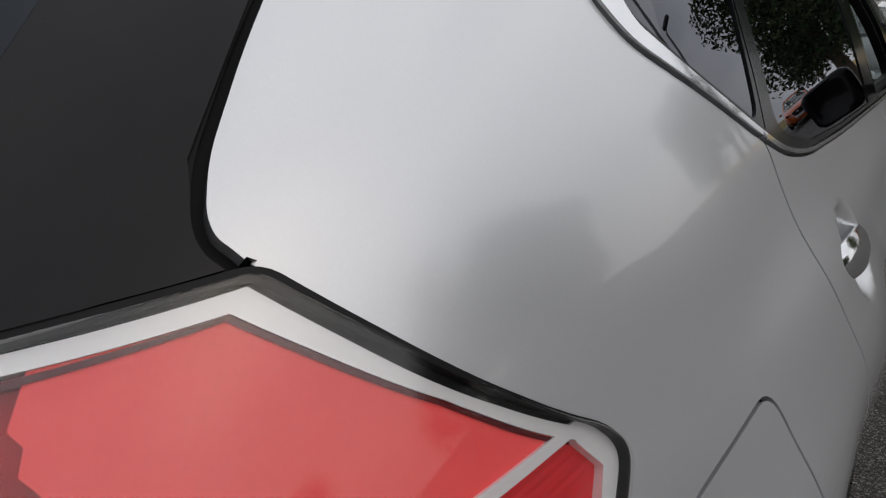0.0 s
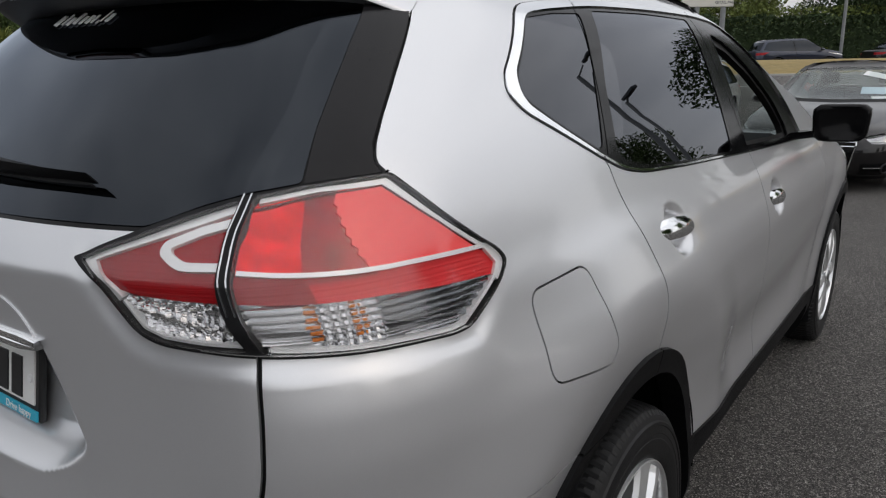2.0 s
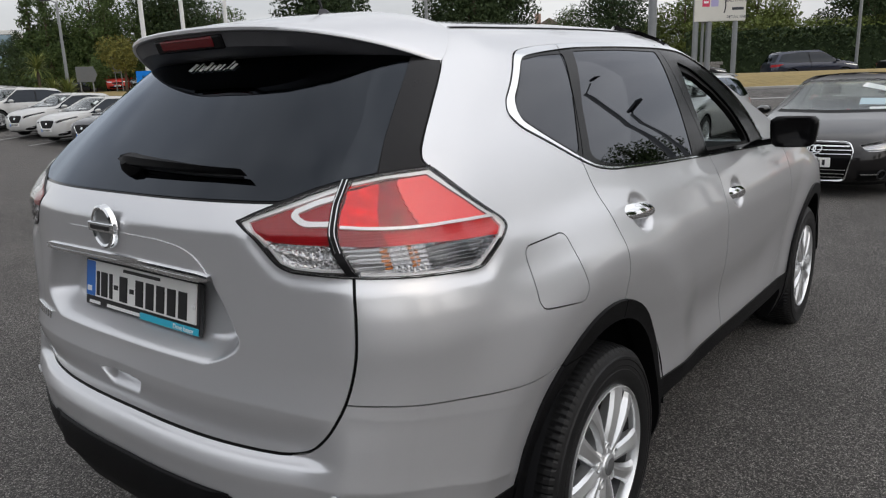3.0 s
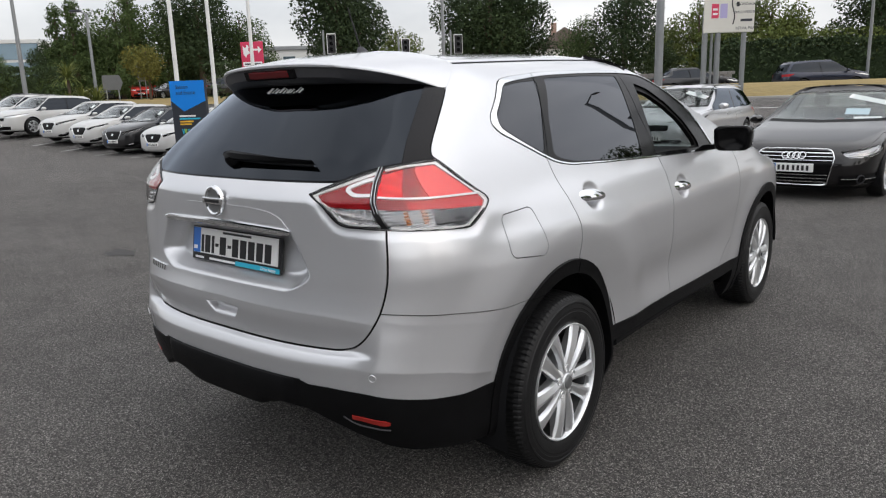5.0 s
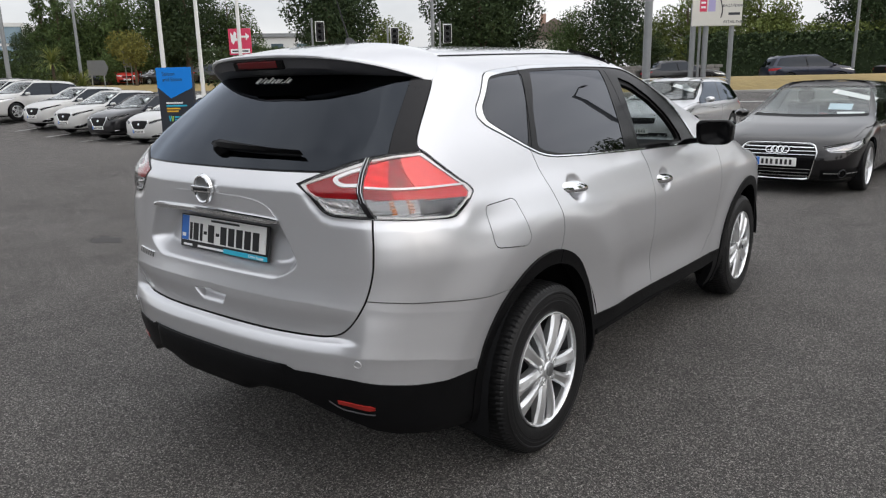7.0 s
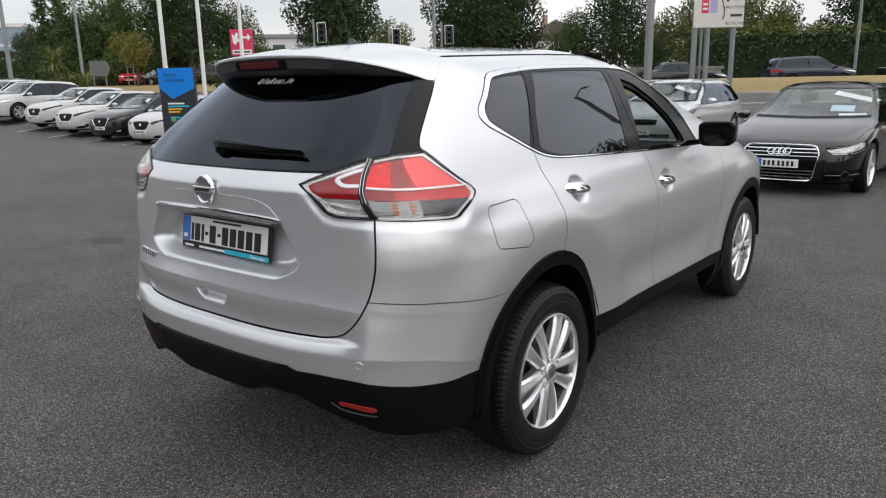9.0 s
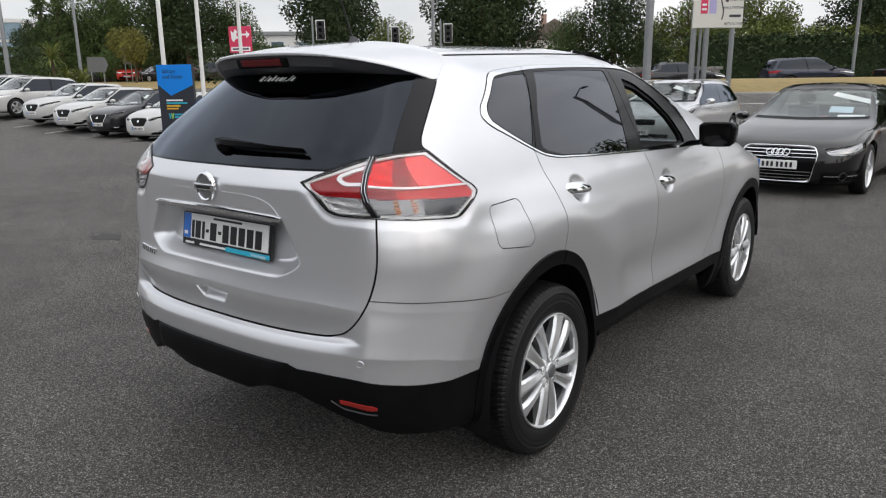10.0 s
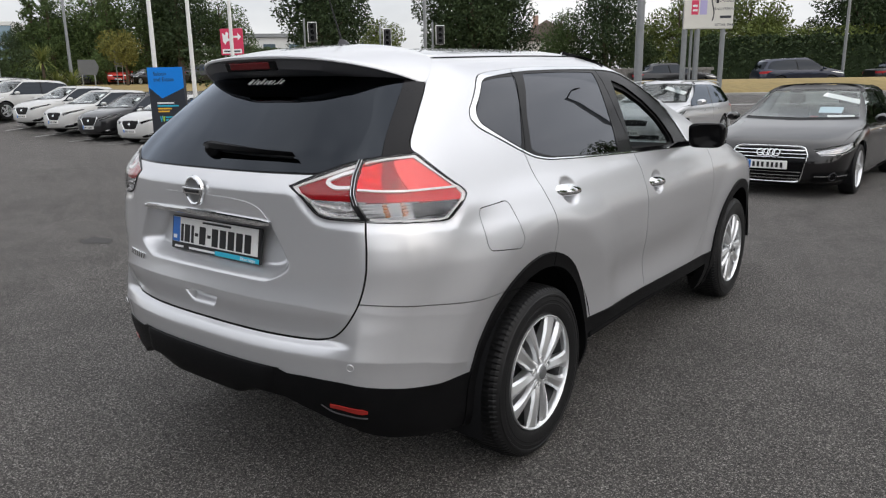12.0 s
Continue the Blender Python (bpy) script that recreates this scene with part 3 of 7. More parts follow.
def trail_relief(s, v, p):
    x, y, z = p[..., 0], p[..., 1], p[..., 2]
    r = 0 * z
    # haunch over the rear wheel: a soft crest that falls away towards the arch
    d = np.hypot(y, z - .355)
    inward = .5 * (.62 - d + np.sqrt((.62 - d) ** 2 + .0004))
    r = r + (.020 * (1 - ease(d, .62, .84)) - .17 * np.minimum(inward, .17)) * ease(z, .36, .60) * (np.abs(x) > .5)
    d = np.hypot(y - 2.705, z - .355)
    r = r + .014 * bump(d, .50, .20) * ease(z, .3, .5) * (np.abs(x) > .5)
    # hollow for the number plate, sharp above and fading below
    half = .372 + .47 * (1.075 - v) - .06 * (np.maximum(.95 - v, 0) / .05) ** 2
    a, b = np.maximum((half - s) / .062, 1e-4), np.maximum((v - .872) / .052, 1e-4)
    r = r - (.062 + .016 * ease(v, .90, 1.03)) * ease((a ** -2 + b ** -2) ** -.5, 0, .95) * (1 - ease(v, 1.072, 1.082))
    # sharp crease across the tailgate
    edge = v - np.interp(s, [0, .492, .584, .662], [.816, .810, .802, .794])
    r = r + (.0035 * np.clip(1 - np.abs(edge) / .05, 0, 1) ** 2 - .075 * np.clip(-edge, 0, .10)) * (1 - ease(s, .62, .70))
    # grip pocket under the plate
    r = r - .036 * ease(.100 - s - .75 * np.maximum(.790 - v, 0) - 30 * np.maximum(v - .784, 0) ** 2 / .03, 0, .020) * ease(v, .740, .783) * (1 - ease(v, .786, .796))
    # the ledge under the tailgate runs out before the corner
    r = r - (LEDGE(v) - TRAIL_BACK(v)) * (1 - ease(s, .57, .70))
    # creases round the rear bumper
    fade = 1 - ease(s, 1.08, 1.2)
    crease = v - np.interp(s, CREASE_S, CREASE_V)
    r = r + (.003 * np.clip(1 - np.abs(crease) / .05, 0, 1) ** 2 - .07 * np.clip(-crease, 0, .08)) * fade
    step = v - np.interp(s, STEP_S, STEP_V)
    r = r + .0008 * np.clip(1 - np.abs(step) / .03, 0, 1) ** 2 * ease(s, .66, .70) * fade
    # rolled lip round the lamps
    lip = np.minimum(from_line(s, v, LAMP_RIM), from_line(s, v, LAMP_FOOT))
    r = r - .007 * (1 - ease(lip, .002, .036)) * (1 - ease(s, 1.02, 1.13)) * ease(s, .45, .52)
    # door handle cups and the hollow of the lower doors
    for hs, hv in ((1.785, 1.078), (2.735, 1.010)):
        r = r - .022 * (1 - ease(np.hypot((s - hs) / 1.25, v - hv), .026, .064))
    r = r - .014 * bump(v, .60, .14) * ease(s, 1.95, 2.3) * (1 - ease(s, 3.2, 3.6))
    return r


trail = Shell(TRAIL_PLAN, TRAIL_WIDTH, TRAIL_REAR, TRAIL_FRONT, relief=trail_relief, sag=trail_sag, cap=(1.08, 1.14, .10), swell=trail_swell)


def sv_of(shell, y, z):
    """Place along the outline for a point on the side at y and height z."""
    s = np.linspace(0.9, shell.length - 0.9, 600)
    yy = shell.base(s, np.full(600, z))[:, 1]
    return float(np.interp(y, yy, s)), z


def ellipse_sv(shell, y, z, a, b, lo=-0.2, hi=1.2, count=40):
    """An arch over a wheel, closed below, as an outline on the shell."""
    out = []
    for k in range(count + 1):
        t = math.pi * (lo + (hi - lo) * k / count)
        out.append(sv_of(shell, y + a * math.cos(t), z + b * math.sin(t)))
    return out


# ---- the silver car: outlines on its skin, as (place along the level outline, height) ----
END = trail.length
GATE_EDGE = rounded([(0, .697), (.29, .697), (.44, .698), (.55, .699), (.606, .712), (.650, .757), (.680, .826), (.696, .909), (.706, 1.0), (.722, 1.089)], .04, 5, closed=False)
LAMP_SEAM = [(.722, 1.089), (.706, 1.14), (.704, 1.19), (.702, 1.235), (.706, 1.276)]
D_EDGE = [(.910, 1.289), (.894, 1.2945), (.882, 1.302), (.875, 1.312), (.870, 1.333), (.873, 1.38), (.884, 1.45), (.908, 1.56), (.95, 1.652)]
LAMP = rounded([(.463, 1.201, .006), (.517, 1.221, .02), (.57, 1.239, .02), (.645, 1.262, .03), (.703, 1.275, .03), (.777, 1.285, .03), (.848, 1.290, .03), (.907, 1.292, .012), (1.027, 1.226, .03),
                (1.125, 1.169, .02), (1.141, 1.148, .014), (1.114, 1.122, .02), (1.033, 1.071, .02), (.999, 1.068, .02), (.855, 1.077, .03), (.759, 1.084, .03),
                (.648, 1.093, .03), (.587, 1.097, .02), (.555, 1.109, .02), (.533, 1.138, .02), (.508, 1.173, .02)])
LAMP_OUT = rounded([(.716, 1.271, .006), (.713, 1.228, .02), (.715, 1.186, .02), (.713, 1.142, .02), (.724, 1.104, .008), (.731, 1.091, .004), (.757, 1.089, .01), (.855, 1.0815, .03), (1.000, 1.0725, .02), (1.031, 1.0755, .015),
                    (1.112, 1.1238, .02), (1.138, 1.148, .012), (1.1225, 1.1685, .015), (1.026, 1.2242, .03), (.9055, 1.2885, .008), (.848, 1.2865, .03), (.777, 1.2815, .03)])
LAMP_IN = rounded([(.478, 1.201, .004), (.520, 1.215, .02), (.575, 1.232, .02), (.645, 1.254, .03), (.697, 1.267, .004), (.693, 1.237, .02), (.695, 1.187, .02), (.693, 1.142, .02), (.704, 1.107, .01), (.710, 1.097, .004),
                   (.648, 1.099, .03), (.590, 1.103, .02), (.560, 1.114, .02), (.540, 1.141, .02), (.515, 1.174, .02)])
# silver bars inside the lamp
BAR_FOOT = strip(finer([(.738, 1.0945), (.757, 1.0925), (.855, 1.0850), (.998, 1.0760), (1.026, 1.0788), (1.105, 1.1285)], .02, False), .0048)
IN_FOOT = strip(finer([(.541, 1.150), (.5635, 1.117), (.592, 1.1065), (.648, 1.1025), (.703, 1.1005)], .02, False), .0040)
BAR_MID = [(.718, 1.1890), (.77, 1.1833), (.816, 1.1792), (.87, 1.1757), (.924, 1.1734), (1.02, 1.1722), (1.125, 1.1708), (1.125, 1.1770), (1.02, 1.1785), (.924, 1.1797), (.87, 1.1818), (.816, 1.1850), (.77, 1.1887), (.718, 1.1943)]
BAR_OUTSIDE = [(.70, 1.300), (.93, 1.300), (1.15, 1.180), (1.118, 1.1690), (.9045, 1.2858), (.794, 1.2822), (.70, 1.2690)]
BAR_RIM = [(.722, 1.2722), (.794, 1.2822), (.9045, 1.2858), (1.118, 1.1690), (1.106, 1.168), (1.015, 1.2205), (.8985, 1.2785), (.797, 1.2765), (.722, 1.2665)]
# dark red strip painted where the silver bar throws its shadow
BAR_SHADE = strip(finer([(1.100, 1.1695), (1.015, 1.2195), (.898, 1.2775), (.797, 1.2735), (.71, 1.2585)], .02, False), .0022)
BAR_EDGE = [(1.13, 1.185), (1.150, 1.148), (1.115, 1.115), (1.104, 1.131), (1.119, 1.148), (1.104, 1.168)]
RED_UP = [(.70, 1.27), (.91, 1.29), (1.13, 1.175), (.924, 1.176), (.816, 1.184), (.70, 1.192)]
FIELD = [(.91, 1.29), (.826, 1.29), (.826, 1.262), (.833, 1.257), (.834, 1.250), (.843, 1.244), (.844, 1.237), (.854, 1.231), (.855, 1.224), (.865, 1.218), (.866, 1.211), (.877, 1.205), (.878, 1.198), (.890, 1.191), (.900, 1.174), (1.13, 1.175)]
# zones that carry the lens reflection in their reflector colour
BLOCKS = [(.776, 1.30), (.87, 1.30), (.91, 1.17), (.806, 1.17)]
BAND = [(.806, 1.186), (.924, 1.178), (1.15, 1.173), (1.15, 1.131), (1.0, 1.137), (.912, 1.143), (.815, 1.1466)]
RED_LOW = [(.70, 1.195), (.816, 1.186), (.924, 1.178), (1.15, 1.173), (1.15, 1.131), (1.0, 1.137), (.912, 1.143), (.807, 1.147), (.70, 1.154)]
NOTCH = rounded([(.708, 1.2545), (.654, 1.243), (.604, 1.226, .02), (.600, 1.212, .015), (.632, 1.194, .02), (.708, 1.1935), (.708, 1.2025), (.642, 1.2035, .012), (.621, 1.213, .008), (.617, 1.219, .006), (.660, 1.234), (.708, 1.2445)], 0)
IN_RIM = [(.46, 1.203), (.57, 1.241), (.708, 1.277), (.708, 1.261), (.575, 1.224), (.497, 1.201), (.523, 1.170), (.543, 1.155), (.53, 1.146), (.505, 1.172)]
RED_IN = [(.46, 1.203), (.72, 1.29), (.72, 1.153), (.617, 1.157), (.535, 1.161), (.50, 1.16)]
REAR_GLASS = rounded([(0, 1.239), (.222, 1.239), (.416, 1.240), (.568, 1.240, .012), (.645, 1.264), (.705, 1.278), (.772, 1.287, .006), (.768, 1.36), (.770, 1.427), (.775, 1.498), (.785, 1.575, .01), (.785, 1.603), (0, 1.603)], 0)
D_PANEL = [(.776, 1.284), (.848, 1.290), (.905, 1.2925), (.876, 1.304), (.864, 1.333), (.877, 1.45), (.902, 1.56), (.945, 1.652), (.787, 1.652), (.787, 1.575), (.777, 1.498), (.772, 1.427), (.770, 1.36)]
FLAP = rounded([(1.166, 1.089), (1.336, 1.099), (1.372, .95), (1.350, .922), (1.168, .942)], .028, 5)
RIM_DLO = rounded([(1.430, 1.568, .05), (1.241, 1.440, .03), (1.230, 1.405, .03), (1.276, 1.366, .03), (1.386, 1.321, .04), (1.527, 1.2575, .04), (1.60, 1.229, .05), (1.70, 1.211, .05), (1.979, 1.195, .1), (2.54, 1.172, .1), (3.40, 1.145, .02),
                   (3.322, 1.180, .02), (3.255, 1.258, .05), (3.116, 1.418, .06), (2.93, 1.528, .08), (2.729, 1.584, .08), (2.54, 1.588, .08), (2.086, 1.590, .08), (1.776, 1.590, .08), (1.546, 1.580, .05)])
GLASS_DLO = rounded([(1.452, 1.552, .04), (1.290, 1.440, .03), (1.283, 1.405, .03), (1.300, 1.378, .03), (1.392, 1.331, .04), (1.528, 1.265, .04), (1.60, 1.236, .05), (1.70, 1.217, .05), (1.979, 1.201, .1), (2.54, 1.178, .1), (3.34, 1.152, .02),
                     (3.30, 1.182, .02), (3.238, 1.255, .05), (3.098, 1.412, .06), (2.915, 1.515, .08), (2.729, 1.568, .08), (2.54, 1.574, .08), (2.086, 1.576, .08), (1.776, 1.575, .08), (1.560, 1.563, .05)])
QUARTER_GLASS = rounded([(1.456, 1.546), (1.303, 1.436), (1.295, 1.405), (1.312, 1.384), (1.400, 1.338), (1.530, 1.275), (1.547, 1.282), (1.705, 1.559), (1.58, 1.557)], .015)
DOOR_GLASS = rounded([(1.775, 1.566), (1.66, 1.40), (1.600, 1.262, .03), (1.645, 1.242), (1.749, 1.222), (1.985, 1.207), (2.369, 1.192, .01), (2.395, 1.35), (2.424, 1.562, .01), (2.1, 1.567)], .02)
FRONT_GLASS = rounded([(2.575, 1.528, .02), (2.530, 1.192, .01), (3.003, 1.177), (3.115, 1.177, .01), (3.110, 1.211), (3.000, 1.338), (2.872, 1.430), (2.706, 1.502)], .03)
FRONT_OPENING = [(2.80 + (a - 2.80) * .91, 1.29 + (b - 1.29) * .88) for a, b in FRONT_GLASS]
SCREEN = [(4.45, 1.635), (4.52, 1.5), (4.62, 1.4), (4.72, 1.25), (4.8, 1.13), (5.0, 1.112), (END, 1.108), (END, 1.635)]
HOOD = rounded([(4.15, 1.10), (4.28, 1.04), (4.7, 1.005), (4.98, .945), (5.2, .905), (END, .90), (END, 1.104), (4.3, 1.104)], .03)
REAR_DOOR = rounded([(1.545, 1.60), (1.530, 1.262, .05), (1.545, 1.243), (1.550, 1.213), (1.570, 1.149), (1.596, 1.068), (1.615, .993), (1.619, .923), (1.619, .80), (1.619, .474, 0), (2.620, .466, .03), (2.640, .515), (2.612, .658), (2.590, .812),
                     (2.580, .90), (2.580, .958), (2.570, 1.07), (2.545, 1.155), (2.525, 1.20), (2.49, 1.37), (2.47, 1.60)], .02)
FRONT_DOOR = rounded([(2.50, 1.60), (2.52, 1.37), (2.545, 1.155), (2.570, 1.07), (2.580, .958), (2.590, .812), (2.612, .658), (2.640, .515), (2.640, .465), (3.40, .449, .03), (3.62, .62), (3.66, .85), (3.66, 1.06), (3.60, 1.14), (3.345, 1.165), (3.0, 1.60)], .02)
LOW_CLAD = [(0, .572), (.205, .574), (.330, .584), (.388, .585), (.415, .579), (.437, .572), (.511, .572), (.672, .560), (.782, .540), (.867, .526), (.984, .512), (1.063, .509), (1.17, .503), (1.4, .50), (1.4, .15), (0, .15)]
SILL = [(1.5, .478), (1.963, .473), (2.266, .468), (2.615, .466), (3.415, .447), (4.0, .435), (4.0, .15), (1.5, .15)]
BUMPER = [(0, .70), (.55, .70), (.680, .829), (.754, .823), (.867, .809), (1.004, .793), (1.158, .777), (1.45, .760), (1.45, .15), (0, .15)]
FRONT_BUMPER = [(4.55, .78), (4.8, .80), (END, .84), (END, .15), (4.3, .15), (4.3, .6)]
HEADLAMP = rounded([(4.62, .985), (4.98, .93), (5.22, .84), (5.0, .82), (4.75, .87)], .03)
GRILLE = rounded([(5.36, .86), (END, .86), (END, .62), (5.5, .62)], .02)

GARNISH = rounded([(0, 1.150), (.201, 1.147), (.288, 1.138, .03), (.335, 1.119, .02), (.360, 1.086, .004), (.362, 1.079, 0), (0, 1.079)], 0)
GLASS_BORDER = [(0, 1.234), (.57, 1.234), (.705, 1.272), (.777, 1.283), (.91, 1.289), (.880, 1.304), (.869, 1.333), (.883, 1.45), (.907, 1.56), (.95, 1.652), (0, 1.652)]
UNDER = [(0, .445), (.15, .445), (.22, .457), (.30, .478), (.42, .476), (.52, .436), (.62, .385), (.76, .335), (.95, .300), (1.3, .28), (1.3, .15), (0, .15)]
GATE = GATE_EDGE + LAMP_SEAM[1:] + D_EDGE + [(0, 1.652)]
REAR_ARCH = ellipse_sv(trail, -.035, .365, .447, .50)
REAR_WELL = ellipse_sv(trail, -.02, .355, .405, .448)
FRONT_ARCH = ellipse_sv(trail, 2.685, .365, .50, .49)
FRONT_WELL = ellipse_sv(trail, 2.70, .355, .43, .44)

seams = [strip(finer(GATE_EDGE, .02, False), .007), strip(finer([(.680, .829)] + BUMPER[3:8], .02, False), .0035),
         strip(FLAP + FLAP[:1], .0035), strip(finer(rounded([(1.530, 1.262), (1.545, 1.243), (1.550, 1.213), (1.570, 1.149), (1.596, 1.068), (1.615, .993), (1.619, .923), (1.619, .80)], .03, closed=False), .02, False), .0045),
         strip(finer(rounded([(2.47, 1.585), (2.49, 1.37), (2.525, 1.20), (2.545, 1.155), (2.570, 1.07), (2.580, .958), (2.590, .812), (2.612, .658), (2.640, .515), (2.640, .465)], .03, closed=False), .02, False), .0045),
         strip(finer([(3.40, .449), (3.62, .62), (3.66, .85), (3.66, 1.06), (3.60, 1.14), (3.36, 1.16)], .02, False), .0045),
         strip(finer([(4.15, 1.10), (4.28, 1.04), (4.7, 1.005), (4.98, .945)], .02, False), .004),
         strip(finer([(1.705, 1.585), (1.62, 1.40), (1.555, 1.262)], .02, False), .004),
         strip(RIM_DLO + RIM_DLO[:1], .0035)]
regions = [("gap%d" % k, o) for k, o in enumerate(seams)]
regions += [("well", REAR_WELL), ("well", FRONT_WELL)]
regions += [("lamp_outer", LAMP_OUT), ("lamp_inner", LAMP_IN), ("lamp_line", strip(finer([(a - .0055, b) for a, b in LAMP_SEAM[1:]], .02, False), .0022)), ("lamp_line", strip(finer([(a + .0045, b) for a, b in LAMP_SEAM[1:]], .02, False), .0022)), ("lamp_line", strip(finer(rounded([(a, b + .0042) for a, b in LAMP_FOOT[1:6]], .01, closed=False), .02, False), .0016)), ("lamp_seal", LAMP), ("gap_d", strip(finer(rounded([(.907, 1.285)] + D_EDGE[1:-1], .014, 5, closed=False), .02, False), .007)), ("rear_glass", REAR_GLASS), ("pillar_panel", D_PANEL), ("glass_border", GLASS_BORDER), ("under", UNDER), ("under", [(1.97, .405), (2.6, .405), (3.45, .375), (3.66, .375), (3.66, .15), (1.97, .15)]), ("fuel_flap", FLAP),
            ("quarter_glass", QUARTER_GLASS), ("door_glass", DOOR_GLASS), ("front_glass", FRONT_OPENING), ("front_seal", FRONT_GLASS), ("window_trim", GLASS_DLO), ("window_chrome", RIM_DLO),
            ("arch_rear", REAR_ARCH), ("arch_front", FRONT_ARCH), ("cladding", LOW_CLAD), ("sill", SILL), ("windscreen", SCREEN), ("headlamp", HEADLAMP), ("grille", GRILLE), ("front_bumper", FRONT_BUMPER),
            ("hood", HOOD), ("gate_garnish", GARNISH), ("tailgate", GATE), ("rear_bumper", BUMPER), ("rear_door", REAR_DOOR), ("front_door", FRONT_DOOR),
            ("front_fender", [(3.4, .4), (3.4, 1.2), (4.2, 1.2), (END, 1.1), (END, .15), (3.4, .15)])]
folds = []
for line in (list(zip(CREASE_S, CREASE_V))[:-1], list(zip(STEP_S, STEP_V))[1:-1], [(0, .816), (.492, .810), (.584, .802), (.655, .7948)]):
    folds += [[(a, b + o) for a, b in line] for o in (-.004, 0, .004)]
q, found = carve(trail, regions, (0, END, .2, 1.652), (.03, .025), .012,
                 [((0, .46, .70, 1.20), (.0075, .0075)), ((.46, 1.2, .55, 1.2), (.010, .010)), ((0, .46, .58, .70), (.010, .010)), ((0, .125, .732, .804), (.003, .003)), ((.26, .47, .86, 1.0), (.004, .004)), ((0, .26, .862, .920), (.0075, .004)), ((.55, .95, 1.2, 1.46), (.011, .011)), ((1.70, 1.87, 1.01, 1.15), (.009, .009)), ((2.65, 2.82, .94, 1.08), (.009, .009))], folds)

car = thing("silver_suv", "silver metallic family SUV with red tail lamps parked on the asphalt", "car")
CENTRE = {"gap0", "rear_glass", "glass_border", "tailgate", "rear_bumper", "cladding", "gate_garnish", "windscreen", "hood", "grille", "front_bumper"}
LOOKS = {"gap": (SEAL, "dark panel joint", -.009, .02), "lamp_line": (LAMP_MIRROR, "bright line in the lamp surround", .0035, .02), "lamp_seal": (LAMP_EDGE, "black rubber lamp surround", .002, .03), "rear_glass": (TINT, "dark privacy rear window", .001, .004), "glass_border": (GLOSS_BLACK, "black glass border", -.001, .012), "pillar_panel": (SATIN_BLACK, "satin black pillar panel", .003, .012),
         "gate_garnish": (SILVER, "silver trim above the number plate", .0025, .02), "fuel_flap": (SILVER, "closed fuel filler flap", .0, .01), "quarter_glass": (DOOR_TINT, "dark privacy quarter window", -.002, .004),
         "door_glass": (DOOR_TINT, "dark privacy window", -.002, .004), "front_glass": (CLEAR, "clear door window", -.004, .004), "window_trim": (GLOSS_BLACK, "black window frame", .0, .012),
         "window_chrome": (CHROME, "polished chrome window surround", .004, .012), "arch_rear": (PLASTIC, "black plastic wheel arch moulding", .010, .05), "arch_front": (PLASTIC, "black plastic wheel arch moulding", .010, .05),
         "cladding": (PLASTIC, "black plastic lower bumper", .004, .03), "sill": (PLASTIC, "black plastic sill moulding", .006, .04), "front_seal": (SEAL, "black rubber window channel", -.010, .03), "windscreen": (CLEAR, "windscreen", .0, .004),
         "headlamp": (LENS, "headlamp", .002, .01), "grille": (GLOSS_BLACK, "dark front grille", .0, .01)}
for name, tri in found.items():
    if name in ("well", "under", "lamp_outer", "lamp_inner"):
        continue
    mat, label, off, depth = LOOKS.get("gap" if name.startswith("gap") else name, (SILVER, "", 0.0, .02))
    inner = CABIN if mat is SILVER else None
    title = {"rest": "quarter_panel", "arch_rear": "wheel_arch_trim", "arch_front": "wheel_arch_trim"}.get(name, "panel_joint" if name.startswith("gap") else name)
    if name in CENTRE:
        plate(title, trail, q, tri, mat, car, label, off, depth, centre=True, back_mat=inner)
    else:
        if name != "front_glass":  # the window on the near side is wound down
            plate(title, trail, q, tri, mat, car, label, off, depth, back_mat=inner)
        plate(title, trail, q, tri, mat, car, label, off, depth, mirror=True, back_mat=inner)

# lamps: coloured inner faces behind a clear lens
inner_regions = [("silver", BAR_RIM), ("silver", BAR_EDGE), ("silver", BAR_FOOT), ("silver", IN_FOOT), ("silver", BAR_MID), ("silver", NOTCH), ("silver", IN_RIM), ("shade", BAR_SHADE), ("edge", BAR_OUTSIDE), ("field", FIELD), ("blocks", BLOCKS), ("red", RED_UP), ("band", BAND), ("deep", RED_LOW), ("deep", RED_IN)]


def ribs(s, v):
    """Stepped mirror faces: level flutes, broken into short upright facets near the bulb and in the inner lamp."""
    level = np.abs(((v - 1.05) * 105.04) % 1 - .5) * .015
    upright = np.abs((s * 74.07) % 1 - .5) * .015
    short = (s > .805) & (s < .90)
    streak = np.abs(((s + .006 * np.sin(v * 90)) * 88) % 1 - .5) * .016 + .003 * np.sin(v * 240 + 40 * s)
    return -.016 + np.where(s < .70, streak, np.where(short, .5 * level + upright, level))


def bowl(s, v):
    """The red bowl round the bulb: soft uneven waves."""
    return -.012 - .0035 * np.sin(v * 118 + 9 * s) * (1 - ease(s, .79, .82)) - .002 * np.sin(s * 95 + 2.2 * np.sin(v * 130)) * ease(s, .78, .82) - .0018 * np.sin(v * 210 + 60 * s)


def flutes(s, v):
    return -.010 + .0008 * np.abs((v * 160) % 1 - .5)


